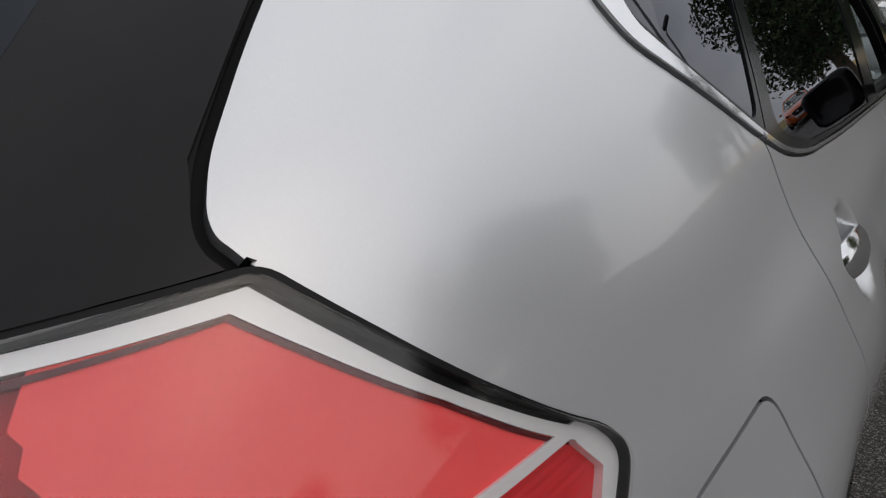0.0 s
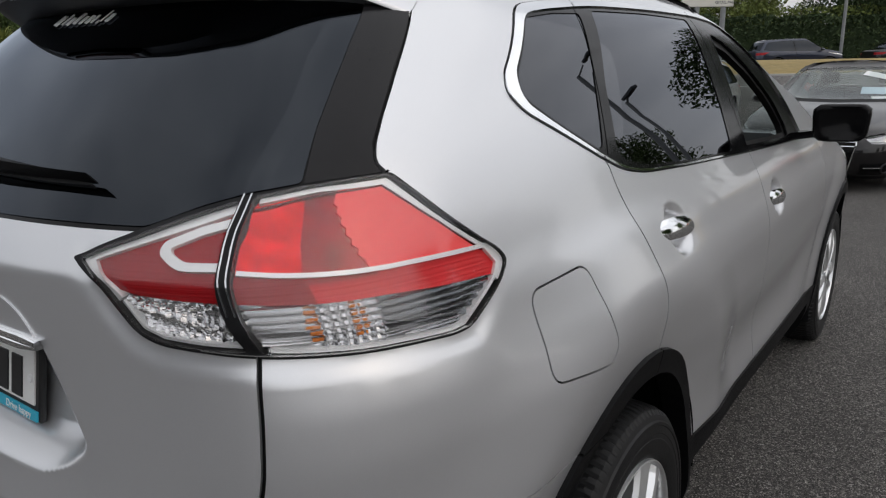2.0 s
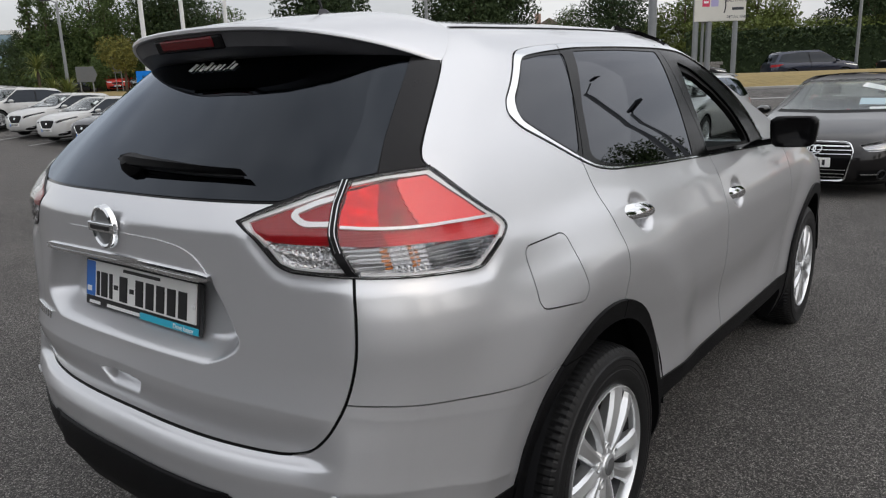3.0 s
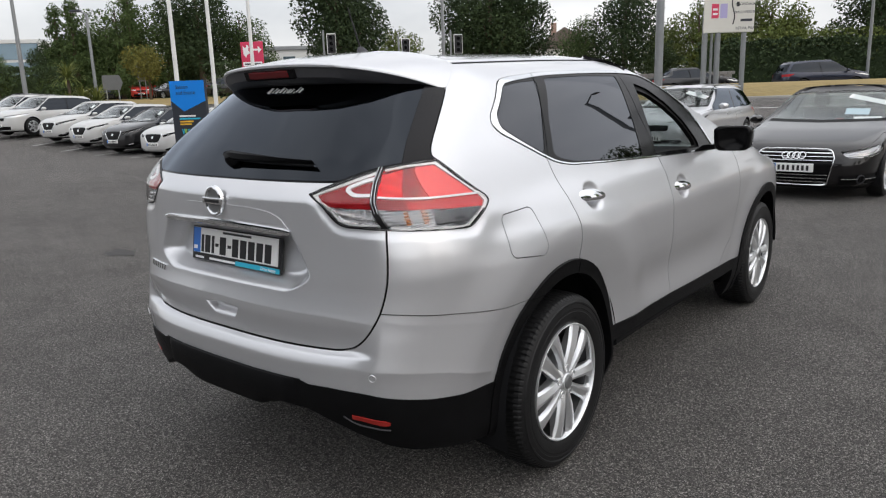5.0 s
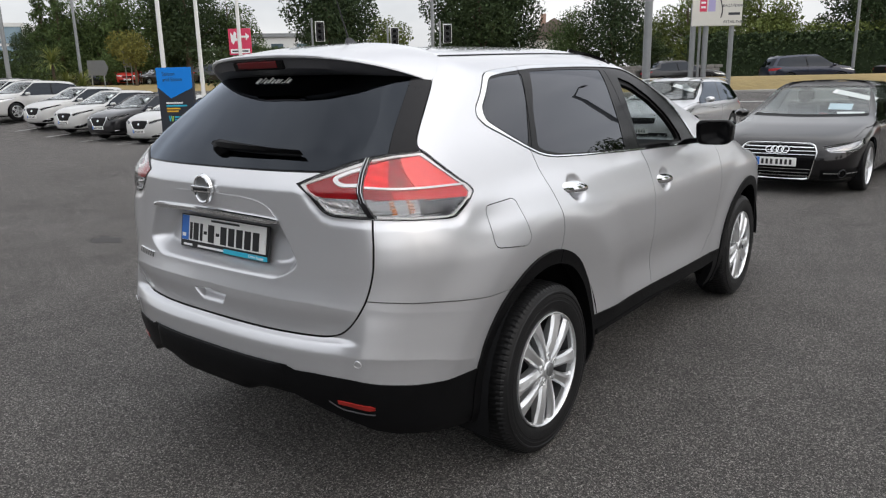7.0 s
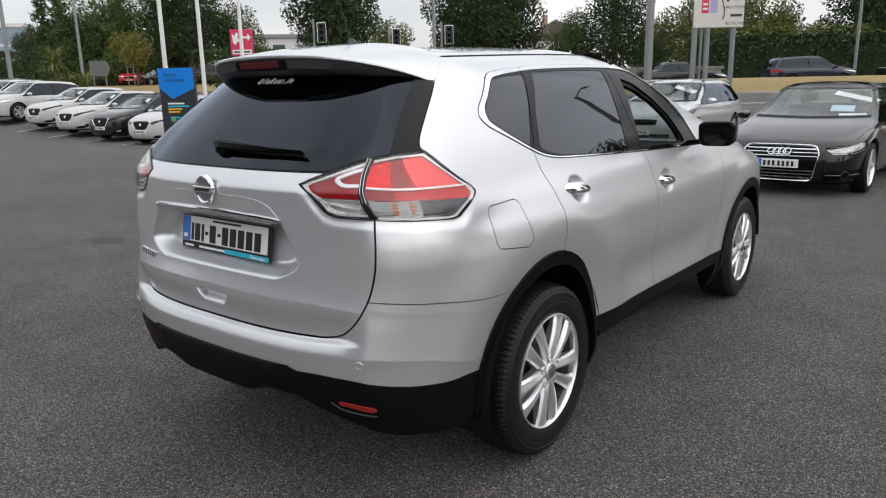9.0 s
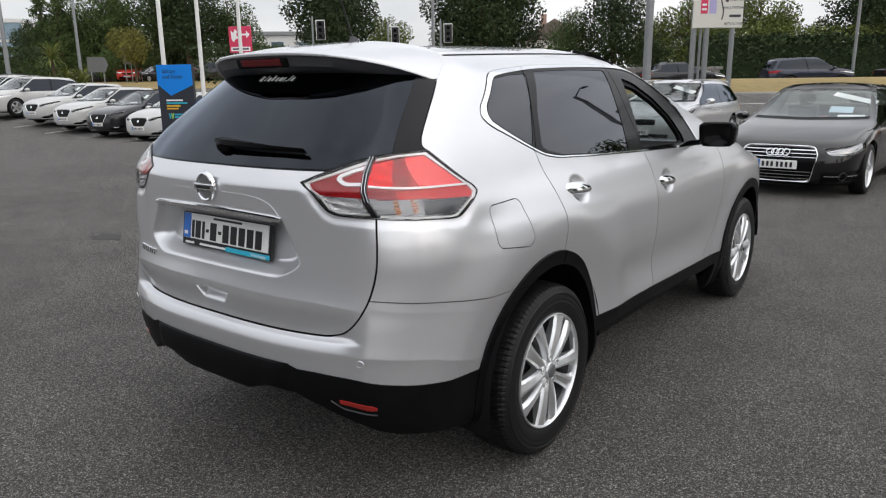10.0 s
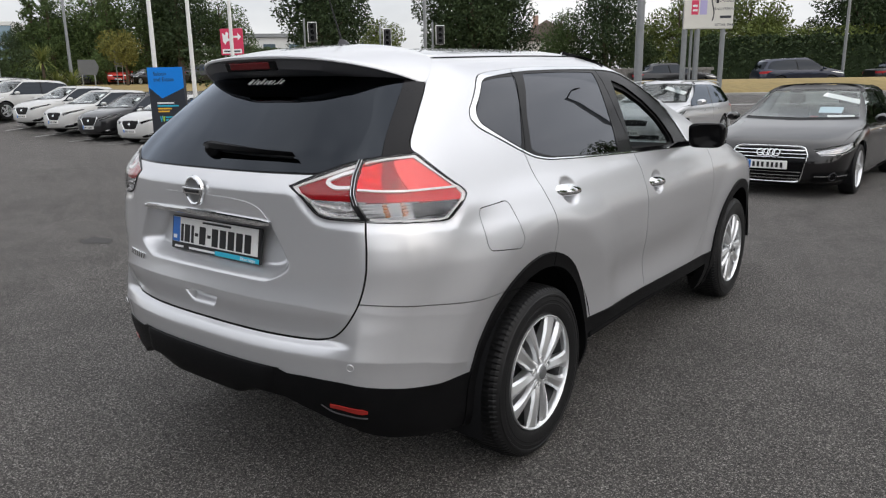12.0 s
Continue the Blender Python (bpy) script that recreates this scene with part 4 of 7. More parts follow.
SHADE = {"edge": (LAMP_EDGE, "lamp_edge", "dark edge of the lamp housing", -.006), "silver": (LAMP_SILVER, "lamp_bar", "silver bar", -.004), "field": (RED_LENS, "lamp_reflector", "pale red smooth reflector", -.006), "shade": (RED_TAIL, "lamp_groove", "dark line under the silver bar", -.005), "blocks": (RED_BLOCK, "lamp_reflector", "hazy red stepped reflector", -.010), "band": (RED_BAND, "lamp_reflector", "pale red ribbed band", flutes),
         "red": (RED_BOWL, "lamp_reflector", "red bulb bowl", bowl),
         "deep": (RED_DEEP, "lamp_reflector", "deep red reflector", flutes), "clear": (LAMP_CLEAR, "lamp_bowl", "clear ribbed reflector", ribs), "pale": (LAMP_PALE, "lamp_bowl", "clear streaked reflector", ribs)}
for name, outline in (("lamp_outer", LAMP_OUT), ("lamp_inner", LAMP_IN)):
    o = np.array(outline)
    lq, lf = carve(trail, inner_regions + [("body", outline)], (.40, 1.2, 1.03, 1.34), (.05, .05), .006,
                   [((o[:, 0].min(), o[:, 0].max(), o[:, 1].min(), o[:, 1].max()), (.0045, .00238))])
    groups = {}
    for key, tri in lf.items():
        keep = tri[inside(outline, lq[tri].mean(1))]
        key = ("clear" if name == "lamp_outer" else "pale") if key in ("body", "rest") else key
        if len(keep):
            groups[key] = np.concatenate([groups[key], keep]) if key in groups else keep
    # outer part mirrors dark surroundings; that darkness is put into its colour
    if "clear" in groups:
        tri = groups.pop("clear")
        near = lq[tri][:, :, 0].mean(1) < .895
        groups["pale"], groups["clear"] = tri[near], tri[~near]
    for side in (False, True):
        lens = plate("tail_lamp", trail, q, found[name], LENS, car, "red and clear tail lamp with silver bars", .006, -.003, mirror=side)
        for key, tri in groups.items():
            mat, title, label, off = SHADE[key]
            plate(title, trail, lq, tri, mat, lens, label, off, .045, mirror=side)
        if name == "lamp_outer":
            # amber strips at rib pitch imitate the bulbs' reflections in the ribs
            for bs in (.800, .862):
                for k in range(5):
                    part("amber_strip", box((.020 - .003 * abs(k - 2), .004, .0042), (0, 0, 0), (0, 0, 0), .001), AMBER, lens, "amber indicator strip").matrix_basis = seat(trail, bs + .002 * (k % 2), 1.100 + k * .0095, -.011, side)


# roof between the two upper edges
def roof():
    s = np.linspace(.78, 4.75, 60)
    edge = trail.point(s, np.full(60, 1.6515))
    verts, faces = [], []
    m = 24
    for k, p in enumerate(edge):
        for j in range(m + 1):
            t = -1 + 2 * j / m
            u = k / 59
            bow = .10 * (1 - t * t)
            y = p[1] - (bow * (1 - u) ** 2 * .9) + bow * u ** 2 * .9
            crown = .042 * (1 - t * t) * (.8 + .2 * math.sin(math.pi * u))
            verts.append((t * p[0], y, p[2] + crown))
    for k in range(59):
        for j in range(m):
            a = k * (m + 1) + j
            faces.append((a, a + m + 1, a + m + 2, a + 1)[::-1])
    return solid("roof_panel", verts, faces, SILVER, car, "smooth silver roof")


roof()


# wheels
TYRE = [(-.11, .229), (-.112, .30), (-.105, .335), (-.09, .353), (-.05, .358), (0, .359), (.05, .358), (.078, .355), (.094, .349), (.103, .338), (.108, .328), (.1125, .3245), (.1130, .318), (.1105, .3155), (.1125, .300), (.1115, .2985), (.1115, .288), (.1125, .2865), (.110, .260), (.101, .240), (.09, .230)]


def wheel(x, y, flip):
    bm = turned(TYRE + TYRE[:1], 384)
    for v in bm.verts:
        r = math.hypot(v.co.y, v.co.z)
        a = math.atan2(v.co.z, v.co.y) / (2 * math.pi) * 96
        if r > .340 and .030 < abs(v.co.x) < .104 and (a + 4 * abs(v.co.x)) % 1 < .27:
            v.co.y, v.co.z, v.co.x = v.co.y * (1 - .0055 / r), v.co.z * (1 - .0055 / r), v.co.x * .988
    tyre = part("wheel", bm, RUBBER, car, "black road tyre on a silver alloy wheel", smooth=True, angle=25)
    tyre.matrix_basis = pose(x, y, .359, 0, 0, 180 if flip else 0)
    part("rim", turned([(.098, .240), (.108, .2385), (.1095, .2355), (.105, .231), (.088, .2285), (.074, .227)], 96), ALLOY, tyre, "silver alloy rim", smooth=True)
    part("rim_barrel", turned([(.075, .2275), (.03, .215), (-.08, .203), (-.09, .228)], 96), BARREL, tyre, "dull inner rim", smooth=True)
    part("brake_disc", turned([(-.03, .165), (-.01, .165), (-.01, .07), (.01, .07), (.01, .0)], 40), DARK_METAL, tyre, "dark brake disc", smooth=True)
    for k in range(5):
        bm = bmesh.new()
        for sgn in (-1, 1):
            ring = []
            for r, mid, half, xo, th in ((.036, .0135, .0160, .103, .050), (.070, .0250, .0205, .108, .052), (.110, .0345, .0225, .111, .050), (.155, .0440, .0260, .111, .044), (.190, .0505, .0305, .108, .034), (.212, .0545, .0365, .105, .024), (.230, .0570, .0440, .1025, .018)):
                m = sgn * mid
                edge, low, high = .020 * min(1, th / .03), .0085, .0025
                ring.append([bm.verts.new((xo - edge, r, m - half)), bm.verts.new((xo - (high if sgn > 0 else low), r, m - half * .70)), bm.verts.new((xo, r, m - sgn * half * .25)), bm.verts.new((xo - (low if sgn > 0 else high), r, m + half * .70)), bm.verts.new((xo - edge, r, m + half)),
                             bm.verts.new((xo - th - .004, r, m + half * .8)), bm.verts.new((xo - th - .004, r, m - half * .8))])
            for a, b in zip(ring, ring[1:]):
                for i in range(7):
                    bm.faces.new((a[i], a[(i + 1) % 7], b[(i + 1) % 7], b[i]))
            bm.faces.new(ring[0])
            bm.faces.new(ring[-1][::-1])
        bmesh.ops.rotate(bm, verts=bm.verts, cent=(0, 0, 0), matrix=Matrix.Rotation(radians(72 * k + 54), 3, "X"))
        part("spoke", bm, ALLOY, tyre, "twin silver spoke", smooth=True, angle=14)
        at_nut = pose(0, 0, 0, 72 * k + 90, 0, 0) @ Matrix.Translation((0, .056, 0))
        nut = part("wheel_nut_seat", turned([(.080, .0175), (.1045, .0165), (.106, .0150), (.1055, .0135), (.090, .0125)], 20), ALLOY, tyre, smooth=True)
        nut.matrix_basis = at_nut
        part("wheel_nut", turned([(.088, .0128), (.0905, .0125), (.0915, .0085), (.097, .008), (.0985, .0065), (.0985, 0)], 12), DARK_METAL, tyre, "dark wheel nut in its pocket").matrix_basis = at_nut
    part("hub", turned([(.05, .070), (.086, .068), (.098, .056), (.104, .036), (.109, .033), (.111, .026), (.113, .0)], 36), ALLOY, tyre, "silver wheel hub", smooth=True)
    part("hub_cap", turned([(.111, .0275), (.1145, .0265), (.1165, .022), (.1175, .0)], 28), EMBLEM_GREY, tyre, "grey hub cap", smooth=True)
    return tyre


for wx, wy, fl in ((.787, -.018, False), (.785, 2.705, False), (-.787, -.018, True), (-.785, 2.705, True)):
    wheel(wx, wy, fl)


# ---- smaller parts of the silver car ----
def loft(rows, close=False):
    """A skin through rows of points; every row has the same count."""
    bm = bmesh.new()
    vs = [[bm.verts.new(p) for p in row] for row in rows]
    for a, b in zip(vs, vs[1:]):
        n = len(a)
        for i in range(n if close else n - 1):
            bm.faces.new((a[i], a[(i + 1) % n], b[(i + 1) % n], b[i]))
    if close:
        bm.faces.new(vs[0])
        bm.faces.new(vs[-1][::-1])
    return bm


def lip_at(x):
    a = min(abs(x) / .635, 1)
    return -.682 + .26 * a ** 2.9, 1.624 - .088 * a ** 4.0


# roof spoiler: painted upper shell flush with the body sides, dark underside
def on_skin(s, v, off=.003):
    q = np.array([s]), np.array([v])
    return trail.point(*q)[0] + trail.frame_at(*q)[0] * off


rim_s, rim_v = curve([(0, 1.075), (.5, .985), (1, .905)]), curve([(0, 1.650), (.5, 1.612), (1, 1.553)])
mid_y, mid_z = curve([(0, -.30), (.35, -.44), (.75, -.61), (1, -.682)]), curve([(0, 1.679), (.35, 1.665), (.75, 1.641), (1, 1.628)])
top_rows, low_rows = [], []
for a in np.linspace(-1, 1, 57):
    row = []
    for u in np.linspace(0, 1, 13):
        e = on_skin(float(rim_s(u)), float(rim_v(u)))
        m_y, m_z = float(mid_y(u)), float(mid_z(u))
        k = abs(a)
        row.append(Vector((a * e[0], m_y + (e[1] - m_y) * k ** 2.9, m_z + (e[2] - m_z) * (.35 * k ** 2 + .65 * k ** 5))))
    lip = row[-1]
    t = .012 - .003 * abs(a)
    under = [lip + Vector((0, -.004, -.004)), lip + Vector((0, -.003, -t)), lip + Vector((0, .006, -t - .003))]
    top_rows.append([tuple(q) for q in row + under + [lip + Vector((0, .03, -t + .002))]])
    foot = lip + Vector((0, 0, -t))
    inward = 1 - .05 * abs(a)
    drop = 1 - .55 * abs(a) ** 3
    low_rows.append([(foot.x * .999, foot.y + .005, foot.z), (foot.x * inward, foot.y + .018, foot.z - .038 * drop), (foot.x * inward, foot.y + .05, foot.z - .054 * drop), (foot.x * inward, foot.y + .11, foot.z - .066 * drop), (foot.x * inward, foot.y + .17, foot.z - .068 * drop)])
spoiler = part("spoiler", loft(top_rows), SILVER, car, "silver roof spoiler with a dark underside", smooth=True, angle=50)
part("spoiler_underside", loft(low_rows), GREY_PLASTIC, spoiler, "dark plastic underside", smooth=True)
yb, zb = lip_at(0)
part("brake_light", box((.225, .014, .027), (0, yb + .010, zb - .032), (19, 0, 0), .004), RED_TAIL, spoiler, "red high-level brake light")
part("brake_light_frame", box((.29, .012, .036), (0, yb + .014, zb - .034), (19, 0, 0), .005), GLOSS_BLACK, spoiler)

# roof edge moulding, aerial
for sx in (-1, 1):
    s = np.linspace(1.10, 2.75, 40)
    e = trail.point(s, np.full(40, 1.640))
    n = trail.frame_at(s, np.full(40, 1.640))
    rows = []
    for p, nn in zip(e, n):
        rows.append([(sx * (p[0] + dx), p[1], p[2] + dz) for dx, dz in ((-.004, .001), (-.003, .003), (.004, .0005), (.005, -.002))])
    part("roof_moulding", loft(rows), PLASTIC, car, "black roof edge moulding", smooth=True)
aerial = part("aerial_base", loft([[(w * math.cos(a), -.165 + .045 * l * math.sin(a) - d, zz) for a in np.linspace(0, 2 * math.pi, 12, endpoint=False)] for w, l, d, zz in
                              ((.028, 1.0, 0, 1.662), (.026, .95, 0, 1.678), (.016, .7, .006, 1.690), (.006, .3, .018, 1.708))], True), DARK_METAL, car, "dark grey aerial base", smooth=True)
part("aerial_mast", rod((0, -.185, 1.703), (0, -.245, 1.86), .004, .0022, 8), INK, aerial, "thin black mast")

# chrome bar, emblem, number plate
BAR_V = 1.080
rows = []
for k in range(41):
    s = -.374 + .748 * k / 40
    c = trail.base(np.array(s), np.array(BAR_V + .004 - .010 * (s / .374) ** 2))
    thin = 1 - .45 * max(0, abs(s) - .34) / .034
    rows.append([(c[0], c[1] + dy, c[2] + dz * thin) for dy, dz in ((.022, -.013), (-.008, -.013), (-.011, -.011), (-.0115, -.003), (-.0095, -.0015), (-.0095, .0005), (-.0115, .002), (-.0105, .008), (-.006, .011), (.012, .011))])
part("chrome_bar", loft(rows), CHROME, car, "chrome bar above the number plate", smooth=True)
m = seat(trail, 0, 1.160, .006)
emblem = part("emblem", loft([[tuple(m @ Vector((.049 * math.cos(t) + c * math.cos(t), d, .052 * math.sin(t) + c * math.sin(t)))) for c, d in ((-.010, .002), (-.009, -.010), (-.004, -.013), (.001, -.010), (.003, .002))] for t in np.linspace(0, 2 * math.pi, 49)]), CHROME, car, "round chrome emblem with a plain crossbar", smooth=True)
part("crossbar", box((.118, .012, .024), m @ Vector((0, -.010, 0)), (m.to_euler().x * 57.3, 0, 0), .003), CHROME, emblem, "plain chrome crossbar")
part("emblem_back", turned([(0, .046), (.004, .045), (.005, 0)], 32), EMBLEM_GREY, emblem, "grey emblem ground").matrix_basis = m @ pose(0, -.003, 0, 0, 0, -90)

part("crossbar_mark", box((.084, .003, .011), m @ Vector((0, -.0165, 0)), (m.to_euler().x * 57.3, 0, 0), .001), INK, emblem, "plain dark bar")

plate_m = pose(0, -.887, .979, -9, 0, 0)
holder = part("number_plate", box((.536, .012, .128), (0, 0, -.006), (0, 0, 0), .005), INK, car, "white number plate with a blue band in a black holder")
holder.matrix_basis = plate_m
part("plate_face", box((.510, .004, .097), (0, -.0075, .006), (0, 0, 0), .0012), WHITE_PLATE, holder, "white plate face")
part("plate_band", box((.046, .004, .095), (-.231, -.0085, .006), (0, 0, 0), .001), BLUE, holder, "blue end band")
part("plate_band_mark", box((.022, .002, .014), (-.236, -.0106, -.022)), WHITE, holder, "pale bar")
x = -.200
for w, h in ((.016, .066), (.034, .066), (.016, .066), (.020, .012), (.040, .066), (.020, .012), (.038, .066), (.038, .066), (.038, .066), (.038, .066), (.038, .066)):
    part("plate_bar", box((w * .92, .003, h), (x + w / 2, -.0102, -.004), (0, 0, 0), .001), INK, holder)
    x += w * 1.12 + .005
part("plate_top_bar", box((.17, .002, .008), (.02, -.0100, .045)), INK, holder)
part("plate_strip", box((.25, .004, .017), (.139, -.0072, -.0590), (0, 0, 0), .001), CYAN, holder, "cyan advert strip")
lettering("Drive happy", .017, pose(.205, -.0098, -.0590), WHITE, holder, "strip_lettering", "white lettering")
for bx, bw in ((-.215, .055), (-.07, .16)):
    part("strip_bar", box((bw, .002, .008), (bx, -.0068, -.0590)), WHITE, holder)
part("plate_screw", turned([(0, .007), (.003, .006), (.004, 0)], 14), WHITE, holder).matrix_basis = pose(.246, -.0095, .0, 0, 0, -90)

# rear window sticker bars, model name bars, wiper
for k, (s, w, h) in enumerate(((.085, .026, .026), (.110, .010, .028), (.130, .020, .020), (.152, .020, .028), (.174, .017, .020), (.196, .020, .020), (.214, .011, .020), (.231, .007, .007), (.245, .008, .028), (.262, .018, .020))):
    s = (s - .165) * 1.38
    mm = seat(trail, abs(s), 1.566 + (h - .02) * .5, .004, s < 0)
    part("sticker_bar", box((w * .74, .001, h * 1.15), (0, 0, 0), (0, 14, 0)), WHITE, car, "white sticker bar").matrix_basis = mm
for k in range(7):
    mm = seat(trail, .40 + k * .024, .862, .003, True)
    part("name_bar", box((.012, .006, .024), (0, 0, 0), (0, 8, 0), .002), CHROME, car, "chrome name bar").matrix_basis = mm
rows = []
for k in range(21):
    t = k / 20
    s = -.045 + .50 * t
    mm = seat(trail, abs(s), 1.300 - .016 * t, 0, s < 0)
    h0 = .024 * (1 - t) ** 1.1 + .012 * (1 - .8 * t ** 2)
    d0 = .020 * (1 - .4 * t)
    grow = min(1, (t * 9 + .12) ** .6)
    rows.append([tuple(mm @ Vector((0, dy, dz))) for dy, dz in ((-d0 - .012, -h0 * .5 * grow), (-d0 - .022 * grow, 0), (-d0 - .012, h0 * .5 * grow), (-d0 + .004, h0 * .4 * grow), (-d0 + .004, -h0 * .4 * grow))])
wiper = part("rear_wiper", loft(rows, True), PLASTIC, car, "black rear wiper arm at rest", smooth=True)
rows = []
for k in range(21):
    s = .06 + .39 * k / 20
    mm = seat(trail, s, 1.292 - .012 * k / 20, 0)
    g = 1 - .65 * (k / 20) ** 4
    rows.append([tuple(mm @ Vector((0, dy, dz * g))) for dy, dz in ((-.004, -.003), (-.014, -.005), (-.014, .005), (-.004, .003))])
part("wiper_blade", loft(rows, True), RUBBER, wiper, "black wiper blade")
part("wiper_boss", turned([(0, .030), (.020, .028), (.034, .018), (.036, 0)], 24), PLASTIC, wiper, smooth=True).matrix_basis = seat(trail, 0, 1.296, .0) @ pose(0, 0, 0, 0, 0, -90)

# parking sensors, red reflectors, tailpipe
for s, v, mat in ((.679, .623, SILVER), (.235, .535, PLASTIC)):
    for mir in (False, True):
        part("parking_sensor", turned([(0, .0135), (.003, .0132), (.004, .0115), (.003, .0105), (.003, 0)], 24), mat, car, "round parking sensor", smooth=True).matrix_basis = seat(trail, s, v, .003, mir) @ pose(0, 0, 0, 0, 0, -90)
for mir in (False, True):
    rows = []
    for k in range(9):
        mm = seat(trail, .592 + .128 * k / 8, .470 - .016 * k / 8, .002, mir)
        w = .009 + .003 * k / 8 if k < 8 else .006
        rows.append([tuple(mm @ Vector((0, dy, dz))) for dy, dz in ((.004, -w), (-.005, -w * .8), (-.005, w * .8), (.004, w))])
    part("red_reflector", loft(rows, True), RED_DULL, car, "red bumper reflector", smooth=True)
    rows = []
    for k in range(11):
        mm = seat(trail, .560 + .155 * k / 10, .470 - .026 * math.sin(math.pi * .5 * min(1, k / 4)) - .014 * k / 10, .002, mir)
        rows.append([tuple(mm @ Vector((0, dy, dz))) for dy, dz in ((.004, -.003), (-.006, -.002), (-.006, .001), (.004, .002))])
    part("reflector_lip", loft(rows, True), GREY_PLASTIC, car, "grey moulded lip under the reflector", smooth=True)
part("bumper_insert", loft([[tuple(seat(trail, abs(s), v, .001 + o * (1 - ease(abs(s), .34, .402)), s < 0).translation) for v, o in ((.438 + .040 * ease(abs(s), .16, .30), .004), (.456 + .036 * ease(abs(s), .16, .30), .016), (.50, .018), (.565, .016), (.583, .008), (.586, .0))] for s in np.linspace(-.405, .405, 61)]), PLASTIC, car, "black plastic bumper insert", smooth=True)

# door handles and mirrors
for s, v, tilt in ((1.785, 1.078, -5), (2.735, 1.010, -4)):
    for mir in (False, True):
        mm = seat(trail, s, v, 0, mir)
        sg = -1 if mir else 1
        rows = []
        for k in range(17):
            t = k / 16
            u = (-.122 + .244 * t) * sg
            d = .022 * math.sin(math.pi * min(max(t, .02), .98)) ** .5 + .004
            h = .023 * (.6 + .45 * math.sin(math.pi * t) ** .6) * (1.15 - .3 * t)
            zz = u * sg * math.tan(radians(-tilt)) * -1
            rows.append([tuple(mm @ Vector((u, -d - .008 * c, zz + h * e))) for c, e in ((-.4, -1), (.3, -.95), (.85, -.5), (1, .1), (.8, .6), (.2, 1), (-.4, .95))])
        part("door_handle", loft(rows, True), CHROME, car, "chrome door handle", smooth=True, angle=70)
for sx in (-1, 1):
    rows = []
    for y, sc in ((1.562, .70), (1.556, .90), (1.562, 1.0), (1.60, 1.02), (1.66, .94), (1.71, .72), (1.735, .35)):
        rows.append([(sx * (1.008 + (.086 * sc) * a * (1.0 + .06 * b)), y + .02 * a, 1.222 + .066 * sc * b) for a, b in
                     [(max(-1, min(1, 1.25 * math.cos(t))) * (1 - .06 * abs(math.sin(t)) ** 3), max(-1, min(1, 1.25 * math.sin(t))) * (1 - .06 * abs(math.cos(t)) ** 3)) for t in np.linspace(0, 2 * math.pi, 28, endpoint=False)]])
    mir = part("door_mirror", loft(rows, True), GLOSS_BLACK, car, "black door mirror", smooth=True, angle=60)
    part("mirror_arm", loft([[(sx * x, y + dy, z + dz) for dy, dz in ((-.035, -.014), (-.035, .012), (.035, .014), (.035, -.014))] for x, y, z in ((.82, 1.64, 1.165), (.88, 1.63, 1.172), (.95, 1.62, 1.185))], True), GLOSS_BLACK, mir, smooth=True)

# cabin, underbody and wheel housings
part("underbody", box((1.24, 3.9, .10), (0, 1.50, .27), (0, 0, 0), .03), CABIN, car, "dark underbody")
# hidden box added to block light under the rear bumper
part("rear_pan", box((1.20, .60, .16), (0, -.44, .40), (-10, 0, 0), .05), CABIN, car, "dark pan under the boot")
part("cabin_floor", box((1.66, 1.75, .30), (0, 1.32, .46), (0, 0, 0), .03), CABIN, car, "dark cabin floor")
part("boot_floor", box((1.14, 1.25, .35), (0, -.20, .58), (0, 0, 0), .03), CABIN, car, "dark boot floor")
part("engine_bay", box((1.12, 1.10, .50), (0, 2.85, .62), (0, 0, 0), .03), CABIN, car, "dark engine bay")
part("dashboard", box((1.44, .42, .22), (0, 1.98, .99), (12, 0, 0), .05), CABIN, car, "dark dashboard")
for sx in (-1, 1):
    for wy in (0, 2.705):
        rows = [[(sx * x, wy + r * math.cos(t), .36 + r * math.sin(t)) for x, r in ((.885, .452), (.70, .445), (.56, .44), (.56, .05))] for t in np.linspace(.02, math.pi + .30, 30)]
        part("wheel_housing", loft(rows), CABIN, car, "dark wheel housing", smooth=True)
for sx in (-.37, .37):
    part("seat_cushion", box((.50, .52, .20), (sx, 1.28, .68), (6, 0, 0), .06), CABIN, car, "dark front seat")
    part("seat_back", box((.48, .16, .62), (sx, 1.02, 1.04), (-16, 0, 0), .06), CABIN, car, "dark seat back")
    part("headrest", box((.26, .11, .17), (sx, .90, 1.42), (-10, 0, 0), .045), CABIN, car, "dark headrest")
part("rear_bench", box((1.25, .50, .22), (0, .30, .72), (5, 0, 0), .06), CABIN, car, "dark rear bench")
part("rear_backrest", box((1.25, .15, .55), (0, .05, 1.03), (-18, 0, 0), .06), CABIN, car, "dark rear backrest")
part("steering_wheel", loft([[(.37 + (.185 + .014 * math.cos(u)) * math.cos(t), 1.70 - .10 * math.sin(t) + .014 * math.sin(u) * .9, 1.03 + (.175 + .014 * math.cos(u)) * math.sin(t)) for u in np.linspace(0, 2 * math.pi, 9)] for t in np.linspace(0, 2 * math.pi, 33)]), INK, car, "black steering wheel", smooth=True)


# ---- ground: the lot, rising gently towards the roads ----
AHEAD, ACROSS, FROM = (-.62, .785), (.785, .62), (2.22, -2.42)
RIGHT_RISE = curve([(-200, 0), (11, 0), (17, .08), (22, .45), (26, .80), (28.4, .95), (28.6, .95), (29.2, 1.10), (31, 1.38), (33, 1.58), (34.4, 1.55), (35.2, 1.12), (36, 1.05), (44, 1.05), (60, 1.3), (420, 1.5)])
